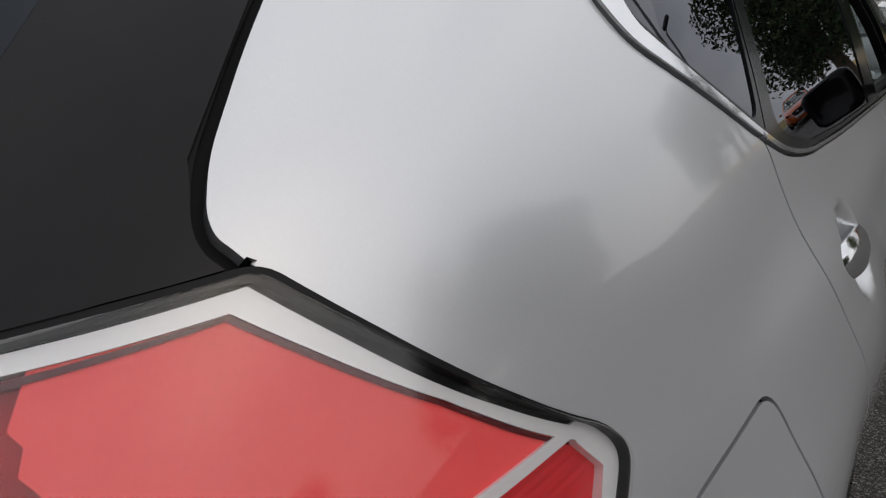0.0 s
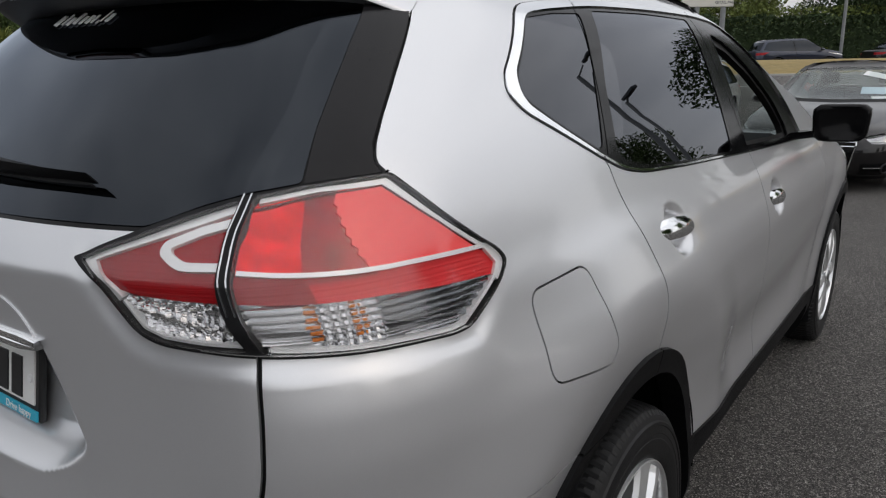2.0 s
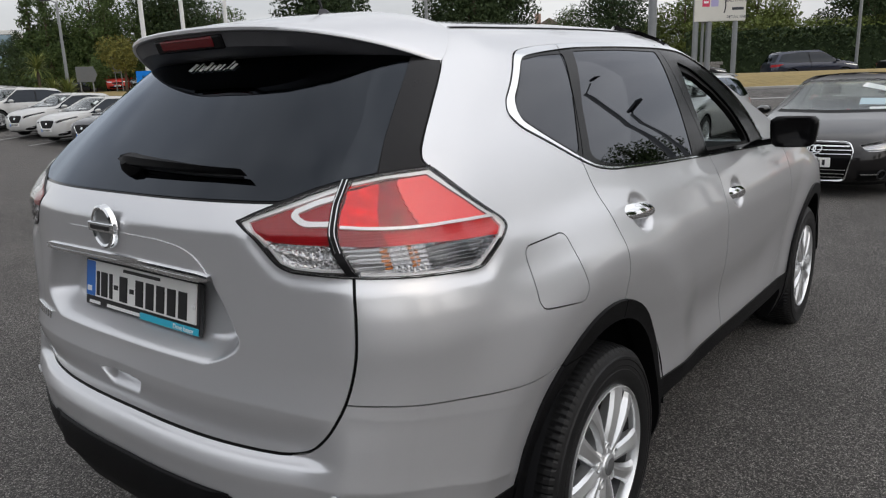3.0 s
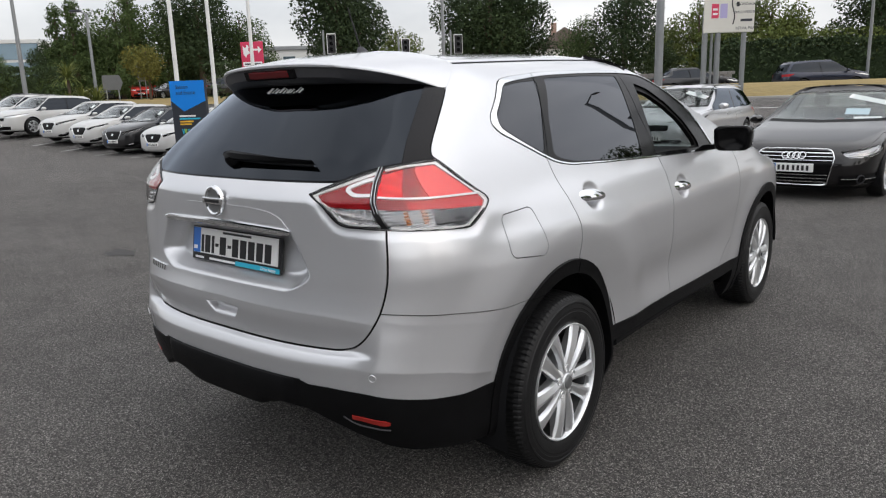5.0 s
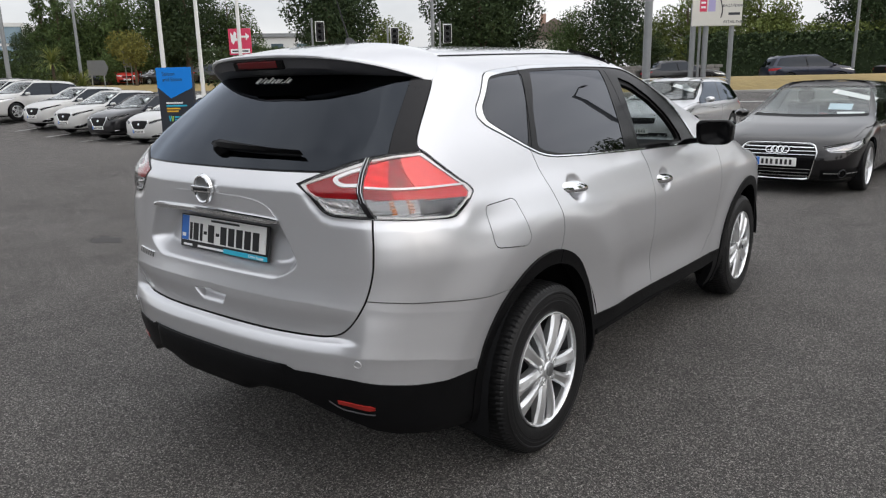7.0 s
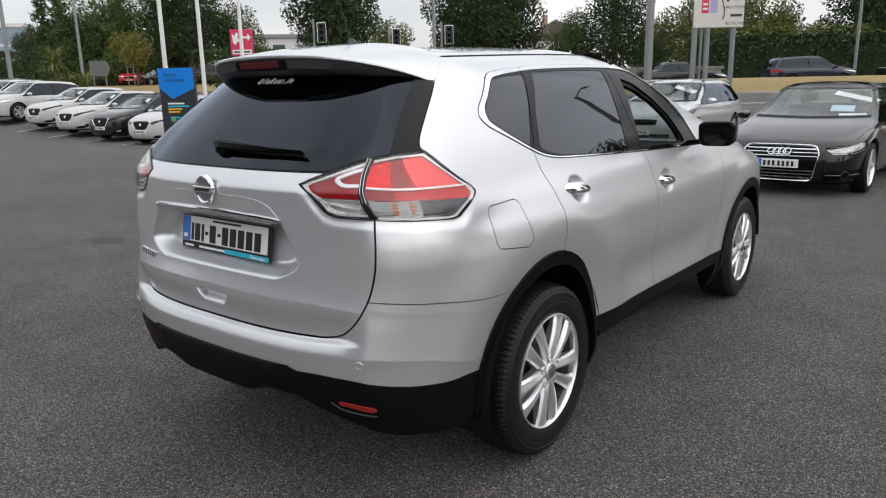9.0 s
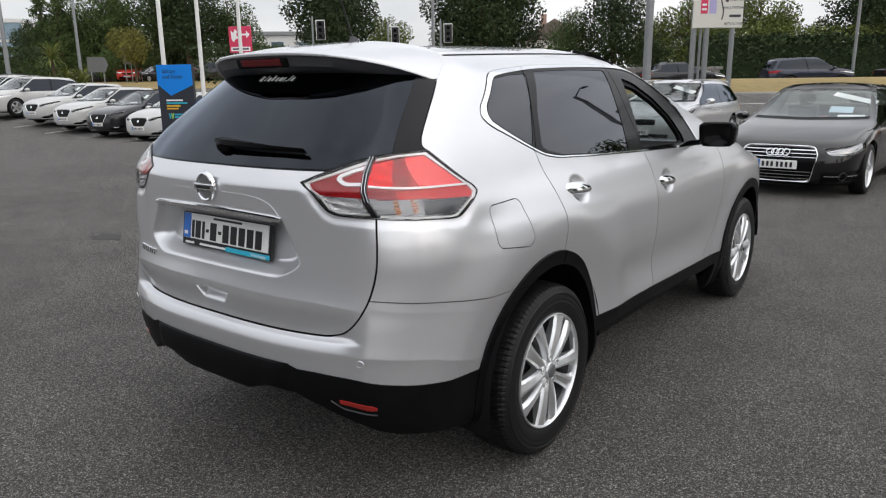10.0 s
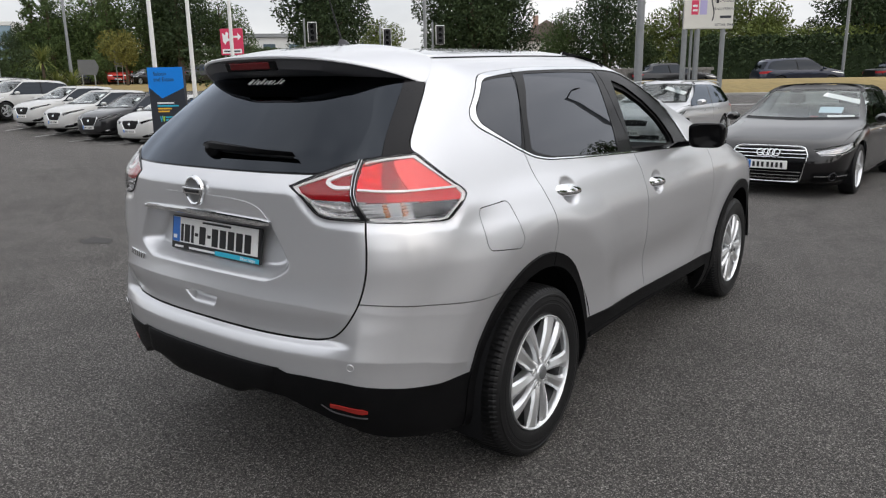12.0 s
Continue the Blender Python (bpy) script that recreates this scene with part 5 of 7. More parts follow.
LEFT_RISE = curve([(-200, 0), (13, 0), (19, -.12), (24, -.16), (31, .45), (40, 1.25), (60, 2.0), (420, 2.4)])


def rise(d, a):
    """Height of the ground d ahead and a across."""
    w = ease(a, -9, 1)
    return float(LEFT_RISE(d) * (1 - w) + RIGHT_RISE(d) * w)


def spot(d, a, up=0.0):
    """A place on the ground, d ahead and a across."""
    return Vector((FROM[0] + AHEAD[0] * d + ACROSS[0] * a, FROM[1] + AHEAD[1] * d + ACROSS[1] * a, rise(d, a) + up))


def where(x, y):
    """The ground's height under a place in plan."""
    dx, dy = x - FROM[0], y - FROM[1]
    return rise(dx * AHEAD[0] + dy * AHEAD[1], dx * ACROSS[0] + dy * ACROSS[1])


def sheet(name, ds, aa, mat, label, category, lift=0.0, kind="structure"):
    verts = [spot(d, a, lift) for d in ds for a in aa]
    n = len(aa)
    faces = [(j * n + i, j * n + i + 1, (j + 1) * n + i + 1, (j + 1) * n + i) for j in range(len(ds) - 1) for i in range(n - 1)]
    return tagged(solid(name, verts, faces, mat), label, category, kind=kind)


DEEP = [-150, -80, -40, -20, -10, -5] + list(np.arange(0, 60, 1.0)) + [62, 66, 72, 80, 95, 120, 180, 260, 400]
WIDE = [-300, -180, -110, -75] + list(np.arange(-55, 45, 2.0)) + [55, 75, 110, 180, 300]
sheet("ground", DEEP, WIDE, ASPHALT, "dark grey worn asphalt of a car sales lot", "ground")
verge = sheet("grass_verge", [28.6, 28.8, 29.2, 30, 31, 32, 33, 34, 34.6], list(np.arange(-1, 60, 1.0)), GRASS, "dry yellow mown grass bank beside the road", "grass", .03)
sheet("far_verge", [43, 44, 46, 50, 58, 70], list(np.arange(-80, 80, 4.0)), GRASS, "dry grass strip under the hedge and trees", "grass", .03)
sheet("left_verge", [33.5, 34.5, 36, 38], list(np.arange(-60, -8, 2.0)), DRY_GROUND, "worn beige strip behind the parked cars", "ground", .04)


def kerb_line(d, a0, a1):
    rows = [[spot(d + o, a, z) for o, z in ((-.08, -.02), (-.07, .10), (-.05, .12), (.08, .12), (.09, .0))] for a in np.arange(a0, a1, 1.0)]
    return tagged(part("kerb", loft(rows), KERB), "pale concrete kerb along the verge", "kerb", kind="structure")


kerb_line(28.5, -2, 60)
kerb_line(34.9, -2, 60)
kerb_line(33.4, -60, -8)


def stripe(d0, a0, d1, a1, width):
    n = max(2, int(math.dist((d0, a0), (d1, a1)) / 1.0))
    p = [(d0 + (d1 - d0) * k / n, a0 + (a1 - a0) * k / n) for k in range(n + 1)]
    o = strip(p, width)
    h = len(o) // 2
    rows = [[spot(*o[i], .006), spot(*o[2 * h - 1 - i], .006)] for i in range(h)]
    return tagged(part("road_line", loft(rows), LINE), "worn white painted line on asphalt", "road marking", group="painted lines", kind="structure")


stripe(25.0, 4, 25.0, 50, .16)
for k in range(8):
    x = -17.6 - 2.5 * k
    dx, dy = x - FROM[0], 9.3 - FROM[1]
    p0 = (dx * AHEAD[0] + dy * AHEAD[1], dx * ACROSS[0] + dy * ACROSS[1])
    dy += 4.6
    p1 = (dx * AHEAD[0] + dy * AHEAD[1], dx * ACROSS[0] + dy * ACROSS[1])
    stripe(*p0, *p1, .10)
# dark damp mark on the asphalt
STAIN = material("damp_asphalt", (0.030, 0.027, 0.025), 0.7, vary=0.3, grain=20, bumps=0.004)
blot = [(.34 * math.cos(t) * (1 + .25 * math.sin(3 * t + 1)), .22 * math.sin(t) * (1 + .2 * math.cos(5 * t))) for t in np.linspace(0, 2 * math.pi, 40, endpoint=False)]
for px, py, sc in ((-4.63, 1.98, 1.0), (-4.98, 1.12, .62)):
    tagged(solid("damp_patch", [(px + a * sc, py + b * sc, .004) for a, b in blot], [tuple(range(40))], STAIN), "small dark damp patch on the asphalt", "stain", kind="structure")


# ---- other cars ----
def car_shell(L, W, H, belt, hood, cowl, screen, tail, deck=None, arch=.10):
    """A plain saloon, hatchback or estate skin. hood: height of the bonnet's front edge; cowl: (back from the nose, height);
    screen: the windscreen top's distance from the nose; tail: distance of the roof's rear end from the tail; deck: (length, height) of a boot lid."""
    w, f, r = W / 2, L / 2, -L / 2
    plan = [(0, r), (.45 * w, r + .02), (.75 * w, r + .09), (.92 * w, r + .26), (.975 * w, r + .6), (w, r + 1.3), (w, 0), (w, f - 1.3), (.975 * w, f - .62), (.90 * w, f - .28), (.70 * w, f - .08), (.4 * w, f - .02), (0, f)]
    width = [(.15, .86 * w), (.28, .96 * w), (.5, .985 * w), (belt - .28, w), (belt - .10, .975 * w), (belt, .93 * w), (belt + .12, .87 * w), (H - .14, .735 * w), (H - .06, .66 * w), (H - .02, .56 * w)]
    front = [(.15, f - .16), (.26, f - .03), (.45, f), (hood - .12, f - .03), (hood, f - .16), ((hood + cowl[1]) / 2 + .02, f - cowl[0] * .52), (cowl[1], f - cowl[0]), (H - .14, f - screen + .12), (H - .02, f - screen - .12)]
    if deck:
        rear = [(.15, r + .15), (.3, r), (.6, r), (deck[1] - .06, r + .02), (deck[1], r + .10), (deck[1] + .03, r + deck[0]), (H - .16, r + tail - .25), (H - .02, r + tail)]
    else:
        rear = [(.15, r + .15), (.3, r), (.6, r), (belt - .05, r + .07), (belt + .1, r + .14), (H - .14, r + tail - .15), (H - .02, r + tail)]
    return Shell(plan, width, rear, front, (1.6, 1.6), None, lambda y, v: arch * np.minimum(((y - .1) / f) ** 2, .8) * ease(v, belt, H - .05), (cowl[1] - .04, cowl[1] + .03, .22))


def edge_s(shell, x, z):
    """Place along the outline at the nose, for a distance x from the middle."""
    s = np.linspace(shell.length * .6, shell.length, 400)
    p = shell.base(s, np.full(400, z))
    return float(np.interp(-x, -p[:, 0], s)), z


def tail_s(shell, x, z):
    s = np.linspace(0, shell.length * .4, 400)
    p = shell.base(s, np.full(400, z))
    return float(np.interp(x, p[:, 0], s)), z




def road_wheel(parent, x, y, r, rim, flip, mat, spokes=5, wide=.030):
    ty = [(-.10, rim), (-.105, r - .05), (-.09, r - .012), (-.06, r), (.06, r), (.09, r - .012), (.104, r - .05), (.10, rim + .012), (.092, rim)]
    tyre = part("wheel", turned(ty + ty[:1], 32), RUBBER, parent, "black tyre on an alloy wheel", smooth=True)
    tyre.matrix_basis = pose(x, y, r, 0, 0, 180 if flip else 0)
    part("rim", turned([(.095, rim + .004), (.098, rim - .004), (.08, rim - .016), (-.05, rim - .03)], 32), mat, tyre, "alloy rim", smooth=True)
    part("brake_disc", turned([(.0, rim * .75), (.004, rim * .3), (.02, 0)], 24), DARK_METAL, tyre)
    bm = bmesh.new()
    for k in range(spokes):
        for sg in (-1, 1):
            b2 = box((.022, rim - .02, wide), (.07, (rim - .02) / 2, sg * wide * .8), (sg * -6, 0, 0), .004)
            bmesh.ops.rotate(b2, verts=b2.verts, cent=(0, 0, 0), matrix=Matrix.Rotation(2 * math.pi * k / spokes, 3, "X"))
            me = bpy.data.meshes.new("tmp")
            b2.to_mesh(me)
            b2.free()
            bm.from_mesh(me)
            bpy.data.meshes.remove(me)
    part("spokes", bm, mat, tyre, "alloy spokes")
    return tyre


def other_car(name, label, group, paint, L, W, H, belt, hood, cowl, screen, tail, deck=None, wheel_r=.32, rim=.215, over=.88, base=2.7,
              dlo=None, pillars=(), face="plain", lamps="slim", step=(.09, .06), privacy=False, rim_mat=None, paper=True, papers=()):
    """A car at the origin, nose towards +y, with its parts."""
    sh = car_shell(L, W, H, belt, hood, cowl, screen, tail, deck)
    E, f, w = sh.length, L / 2, W / 2
    fy, ry = f - over, f - over - base
    y0, y1, y2, y3 = dlo
    top = H - .12
    side = rounded([sv_of(sh, y0, belt + .06), sv_of(sh, y1, belt), sv_of(sh, 0, belt - .01), sv_of(sh, y2, belt - .03), sv_of(sh, y3, top), sv_of(sh, (y3 + y0) / 2, top + .02), sv_of(sh, y0 + .28, top - .02)], .05)
    regions = [("well", ellipse_sv(sh, yy, wheel_r, wheel_r + .055, wheel_r + .055, -.25, 1.25, 20)) for yy in (fy, ry)]
    for yy in pillars:
        regions.append(("pillar", strip([sv_of(sh, yy, belt - .02), sv_of(sh, yy - .10, top + .01)], .05)))
    regions += [("side_glass", side)]
    gx = .80 * w
    regions += [("cowl", [edge_s(sh, gx, cowl[1] + .03), (E, cowl[1] + .014), (E, cowl[1] - .022), edge_s(sh, gx * 1.02, cowl[1] - .005)])]
    regions += [("windscreen", [edge_s(sh, gx, cowl[1] + .03), edge_s(sh, gx * .90, (cowl[1] + top) / 2), edge_s(sh, gx * .78, top + .03), (E, top + .045), (E, cowl[1] + .01)])]
    if deck:
        regions += [("rear_window", [(0, deck[1] + .05), tail_s(sh, .70 * w, deck[1] + .07), tail_s(sh, .58 * w, top + .02), (0, top + .03)])]
    else:
        regions += [("rear_window", [(0, belt + .02), tail_s(sh, .74 * w, belt + .03), tail_s(sh, .62 * w, top), (0, top + .02)])]
    hl = {"slim": [(.36 * w, hood - .10), (.62 * w, hood - .055), (.965 * w, hood + .02), (.97 * w, hood - .06), (.80 * w, hood - .15), (.50 * w, hood - .165)],
          "audi": [(.55 * w, .640), (.75 * w, .676), (.95 * w, .722), (.968 * w, .640), (.88 * w, .566), (.66 * w, .562)],
          "leaf": [(.43 * w, .700), (.62 * w, .765), (.92 * w, .865), (.95 * w, .835), (.80 * w, .735), (.52 * w, .640)]}[lamps]
    regions += [("headlamp", rounded([edge_s(sh, a, b) for a, b in hl], .02))]
    regions += [("tail_lamp", rounded([tail_s(sh, .55 * w, .92 * belt), tail_s(sh, .93 * w, .95 * belt), tail_s(sh, .93 * w, .82 * belt), tail_s(sh, .60 * w, .80 * belt)], .02))]
    if face == "audi":
        regions += [("grille", rounded([edge_s(sh, .46 * w, .645), edge_s(sh, .51 * w, .565), edge_s(sh, .43 * w, .235), (E, .215), (E, .66)], .03)),
                    ("intake", rounded([edge_s(sh, .56 * w, .34), edge_s(sh, .93 * w, .37), edge_s(sh, .92 * w, .24), edge_s(sh, .54 * w, .205)], .02))]
    elif face == "leaf":
        regions += [("grille", rounded([edge_s(sh, .37 * w, .745), edge_s(sh, .40 * w, .67), edge_s(sh, .26 * w, .50), (E, .48), (E, .76)], .025)),
                    ("intake", rounded([edge_s(sh, .50 * w, .27), edge_s(sh, .72 * w, .33), edge_s(sh, .90 * w, .40), edge_s(sh, .92 * w, .33), edge_s(sh, .74 * w, .225), edge_s(sh, .50 * w, .215)], .02))]
    else:
        regions += [("grille", rounded([edge_s(sh, .42 * w, hood - .16), edge_s(sh, .40 * w, hood - .27), (E, hood - .28), (E, hood - .15)], .02)),
                    ("intake", rounded([edge_s(sh, .70 * w, .38), edge_s(sh, .66 * w, .24), (E, .22), (E, .40)], .02))]
    regions += [("skirt", [(0, .25), (E, .195), (E, .1), (0, .1)])]
    regions += [("gap", strip([sv_of(sh, yy, zz) for yy, zz in ((pillars[0] if pillars else 0, belt - .03), ((pillars[0] if pillars else 0) + .03, belt - .35), ((pillars[0] if pillars else 0) + .02, .30))], .008))]
    regions += [("gap", strip([edge_s(sh, .93 * w, cowl[1] - .03), edge_s(sh, .90 * w, (hood + cowl[1]) / 2), edge_s(sh, .86 * w, hood + .03)], .008))]
    qq, got = carve(sh, regions, (0, E, .16, H - .02), step, .05)
    ob = thing(name, label, "car", group)
    rim_mat = rim_mat or ALLOY
    pane = TINT if privacy else CLEAR
    looks = {"side_glass": (pane, "side windows", "side_window"), "windscreen": (CLEAR, "windscreen", "windscreen"), "rear_window": (pane, "rear window", "rear_window"), "headlamp": (LENS, "headlamp", "headlamp"),
             "tail_lamp": (RED_DEEP, "red tail lamp", "tail_lamp"), "grille": (GLOSS_BLACK, "black grille", "grille"), "intake": (PLASTIC, "dark bumper intake", "bumper_intake"), "skirt": (PLASTIC, "dark skirt", "skirt"), "pillar": (GLOSS_BLACK, "", "door_pillar"), "cowl": (PLASTIC, "black cowl under the windscreen", "cowl")}
    for key, tri in got.items():
        if key in ("gap", "well"):
            continue
        mat, lab, title = looks.get(key, (paint, "", "body"))
        both = key in ("windscreen", "rear_window", "grille", "skirt", "cowl", "rest")
        off = {"grille": -.012, "intake": -.010}.get(key, 0.0)
        for mir in ((False,) if both else (False, True)):
            plate(title, sh, qq, tri, mat, ob, lab, off, .014, centre=both, mirror=mir, back_mat=CABIN if mat is paint else None)
        if key == "headlamp":
            for mir in (False, True):
                plate("headlamp_bowl", sh, qq, tri, {"leaf": GLOSS_BLACK, "audi": LAMP_CLEAR}.get(lamps, ALLOY), ob, "headlamp reflector", -.03, .04, mirror=mir)
    # roof
    s = np.linspace(tail_s(sh, .30 * w, H - .02)[0], edge_s(sh, .30 * w, H - .02)[0], 26)
    e = sh.point(s, np.full(26, H - .0201))
    rows = [[(p[0] * t, p[1], p[2] + .03 * (1 - t * t)) for t in np.linspace(-1, 1, 11)] for p in e]
    part("roof", loft(rows), paint, ob, smooth=True)
    for sx in (-1, 1):
        for yy in (fy, ry):
            road_wheel(ob, sx * (w - .115), yy, wheel_r, rim, sx < 0, rim_mat)
            part("wheel_housing", loft([[(sx * x, yy + (wheel_r + .06) * math.cos(t), wheel_r + (wheel_r + .06) * math.sin(t)) for x in (w - .03, w - .36)] for t in np.linspace(-.4, math.pi + .4, 16)]), CABIN, ob, "dark wheel housing")
        my = f - cowl[0] - .42
        rows = []
        for yq, sc in ((my - .05, .85), (my - .03, 1), (my + .05, .95), (my + .11, .5)):
            rows.append([(sx * (w + .085 + .10 * sc * math.cos(t)), yq, belt + .055 + .065 * sc * math.sin(t)) for t in np.linspace(0, 2 * math.pi, 14, endpoint=False)])
        part("door_mirror", loft(rows, True), paint, ob, "door mirror", smooth=True)
        for k in range(2):
            part("door_handle", box((.03, .17, .025), (sx * (w * .985), (pillars[0] if pillars else 0) - .12 + k * .98 - .3, belt - .13), (0, 0, 0), .008), CHROME if paint is AUDI_PAINT else paint, ob)
    part("underbody", box((W * .72, L * .88, .12), (0, 0, .24), (0, 0, 0), .03), CABIN, ob, "dark underbody")
    part("cabin_floor", box((W * .84, base - 2 * wheel_r - .12, .24), (0, (fy + ry) / 2, .40), (0, 0, 0), .03), CABIN, ob)
    part("dashboard", box((W * .78, .35, .22), (0, f - cowl[0] - .42, cowl[1] - .14), (0, 0, 0), .05), CABIN, ob, "dark dashboard")
    for sx in (-.36, .36):
        part("seat_back", box((.46, .15, .56), (sx, f - cowl[0] - 1.35, belt - .08), (-16, 0, 0), .05), CABIN, ob, "dark seat")
        part("headrest", box((.25, .10, .16), (sx, f - cowl[0] - 1.44, belt + .30), (-8, 0, 0), .04), CABIN, ob)
    # number plate with bars
    pl = part("number_plate", box((.50, .015, .11), (0, 0, 0), (0, 0, 0), .003), WHITE_PLATE, ob, "white number plate with a blue band")
    pz = .435 if face == "audi" else .42
    py = float(sh.point(np.array([E]), np.array([pz]))[0, 1])
    pl.matrix_basis = pose(0, py + .012, pz, 0, 0, 180)
    part("plate_band", box((.045, .004, .105), (-.225, -.0085, 0)), BLUE, pl)
    for k in range(7):
        part("plate_bar", box((.030, .003, .066), (-.165 + k * .056 + (.01 if k > 2 else 0), -.009, -.002)), INK, pl)
    if face == "audi":
        for k in range(9):
            z = .25 + k * .047
            if abs(z - .435) < .06:
                continue
            half = np.interp(z, [.21, .56, .66], [.40 * w, .49 * w, .45 * w])
            rows = []
            for x in np.linspace(-half, half, 15):
                m = seat(sh, edge_s(sh, abs(x), z)[0], z, -.004, x < 0)
                rows.append([tuple(m @ Vector((0, dy, dz))) for dy, dz in ((.006, -.007), (-.004, -.004), (-.004, .004), (.006, .007))])
            part("grille_slat", loft(rows), CHROME, ob, "polished grille slat")
        ring = rounded([(.46 * w, .645), (.51 * w, .565), (.43 * w, .235), (.37 * w, .215), (-.37 * w, .215), (-.43 * w, .235), (-.51 * w, .565), (-.46 * w, .645), (-.39 * w, .665), (.39 * w, .665)], .03)
        rows = []
        for x, z in ring + ring[:1]:
            m = seat(sh, edge_s(sh, abs(x), z)[0], z, .004, x < 0)
            c = Vector((0, 0, .48)) - Vector((x, 0, z))
            c = c.normalized() * .016
            rows.append([tuple(m @ Vector((c.x * q * (-1 if x >= 0 else -1), dy, c.z * q))) for q, dy in ((-.6, .004), (-.3, -.012), (.5, -.012), (1, .006))])
        part("grille_frame", loft(rows), CHROME, ob, "chrome grille frame", smooth=True)
        m = seat(sh, E, .585, .006)
        for k in range(4):
            part("emblem_ring", loft([[tuple(m @ Vector((-.099 + .066 * k + (.045 + c) * math.cos(t), d - .002 * k, (.045 + c) * math.sin(t)))) for c, d in ((-.009, 0), (-.005, -.012), (.005, -.012), (.009, 0))] for t in np.linspace(0, 2 * math.pi, 31)]), CHROME, ob, "plain chrome ring", smooth=True)
        for sx in (-1, 1):
            mir = sx < 0
            m = seat(sh, edge_s(sh, .80 * w, .295)[0], .295, .0, mir)
            part("fog_lamp", turned([(0, .060), (.014, .058), (.016, .050), (.006, .046), (.004, 0)], 24), DARK_METAL, ob, "round dark fog lamp", smooth=True).matrix_basis = m @ pose(0, 0, 0, 0, 0, -90)
            part("fog_lamp_face", turned([(.008, .045), (.012, .03), (.012, 0)], 20), GLOSS_BLACK, ob).matrix_basis = m @ pose(0, 0, 0, 0, 0, -90)
            for z in (.30,):
                rows = []
                for x in np.linspace(.60 * w, .92 * w, 9):
                    mm = seat(sh, edge_s(sh, x, z)[0], z, .002, mir)
                    rows.append([tuple(mm @ Vector((0, dy, dz))) for dy, dz in ((.004, -.008), (-.010, -.006), (-.010, .006), (.004, .008))])
                part("bumper_trim", loft(rows), CHROME, ob, "bright bumper strip")
    if face == "leaf":
        for mir in (False, True):
            mm = seat(sh, edge_s(sh, .78 * w, .325)[0], .325, .0, mir)
            part("fog_lamp", box((.16, .02, .035), (0, -.004, 0), (0, -8, 0), .008), LAMP_PALE, ob, "pale fog lamp").matrix_basis = mm
            rows = []
            for x, z in ((.38, .765), (.42, .69), (.40, .655), (.28, .49)):
                mm = seat(sh, edge_s(sh, x * w, z)[0], z, .003, mir)
                rows.append([tuple(mm @ Vector((dx, dy, 0))) for dx, dy in ((-.012, .004), (-.008, -.008), (.008, -.008), (.012, .004))])
            part("grille_trim", loft(rows), CHROME, ob, "bright V-shaped grille edge")
        m = seat(sh, E, .64, .004)
        part("emblem", turned([(0, .042), (.008, .040), (.010, .032), (.004, .029), (.004, 0)], 24), CHROME, ob, "round chrome emblem", smooth=True).matrix_basis = m @ pose(0, 0, 0, 0, 0, -90)
    if lamps == "audi":
        for mir in (False, True):
            rows = []
            for x, z in ((.575, .600), (.64, .590), (.74, .588), (.85, .592), (.92, .622), (.945, .668)):
                mm = seat(sh, edge_s(sh, x * w, z)[0], z, -.010, mir)
                rows.append([tuple(mm @ Vector((0, dy, dz))) for dy, dz in ((.004, -.004), (-.004, -.003), (-.004, .003), (.004, .004))])
            part("led_strip", loft(rows), WHITE, ob, "white light strip in the headlamp")
    for x, z, pw, ph, turn, mat in papers:
        part("screen_paper", box((pw, .003, ph), (0, 0, 0), (0, turn, 0)), mat, ob, "paper behind the windscreen").matrix_basis = seat(sh, edge_s(sh, abs(x), z)[0], z, -.012, x < 0)
    if paper:
        # price sheet hung inside the windscreen
        st = sh.point(np.array([edge_s(sh, .40 * w, (cowl[1] + H) / 2)[0]]), np.array([(cowl[1] + H) / 2]))[0]
        part("price_sheet", box((.13, .004, .30), (-st[0], st[1] - .035, st[2] + .01), (-58, 0, 0)), PAPER, ob, "white price sheet behind the windscreen")
        part("dash_card", box((.34, .004, .09), (.25, f - cowl[0] - .20, cowl[1] + .02), (-30, 0, 0)), PAPER, ob, "white card on the dashboard")
    return ob


audi = other_car("dark_saloon", "dark brown-black executive saloon with a chrome-framed grille parked facing out", "parked cars", AUDI_PAINT, 4.92, 1.87, 1.455, .93, .70, (1.22, .975), 2.15, 1.25, (.55, 1.03), .335, .245, .93, 2.91,
                 (-1.75, -1.30, 1.15, .28), (-.35,), "audi", "audi", (.05, .04), paper=False,
                 papers=((-.46, 1.25, .60, .12, 28, WHITE), (-.36, 1.10, .30, .20, 4, BLUE_PAPER), (-.53, 1.02, .34, .08, 0, WHITE)))
audi.matrix_basis = pose(.104, 10.117, -.0, 0, 0, 177)
estate = other_car("silver_estate", "silver estate car with a price strip behind the windscreen", "parked cars", SILVER, 4.70, 1.82, 1.49, .96, .84, (1.10, 1.02), 2.05, .50, None, .325, .22, .92, 2.70,
                   (-2.05, -1.55, 1.05, .30), (-.40,), "plain", "slim", (.09, .06), True, papers=((-.32, 1.27, .55, .13, 30, WHITE),))
for rx in (-.56, .56):
    part("roof_rail", loft([[(rx + dx, y, 1.462 - .07 * ((y + .35) / 1.5) ** 4 + dz) for dx, dz in ((-.018, -.012), (-.014, .016), (.014, .016), (.018, -.012))] for y in np.linspace(-1.75, .95, 19)], True), ALLOY, estate, "silver roof rail", smooth=True)
estate.matrix_basis = pose(-3.7, 14.16, where(-3.7, 14.16), 0, 0, 180)

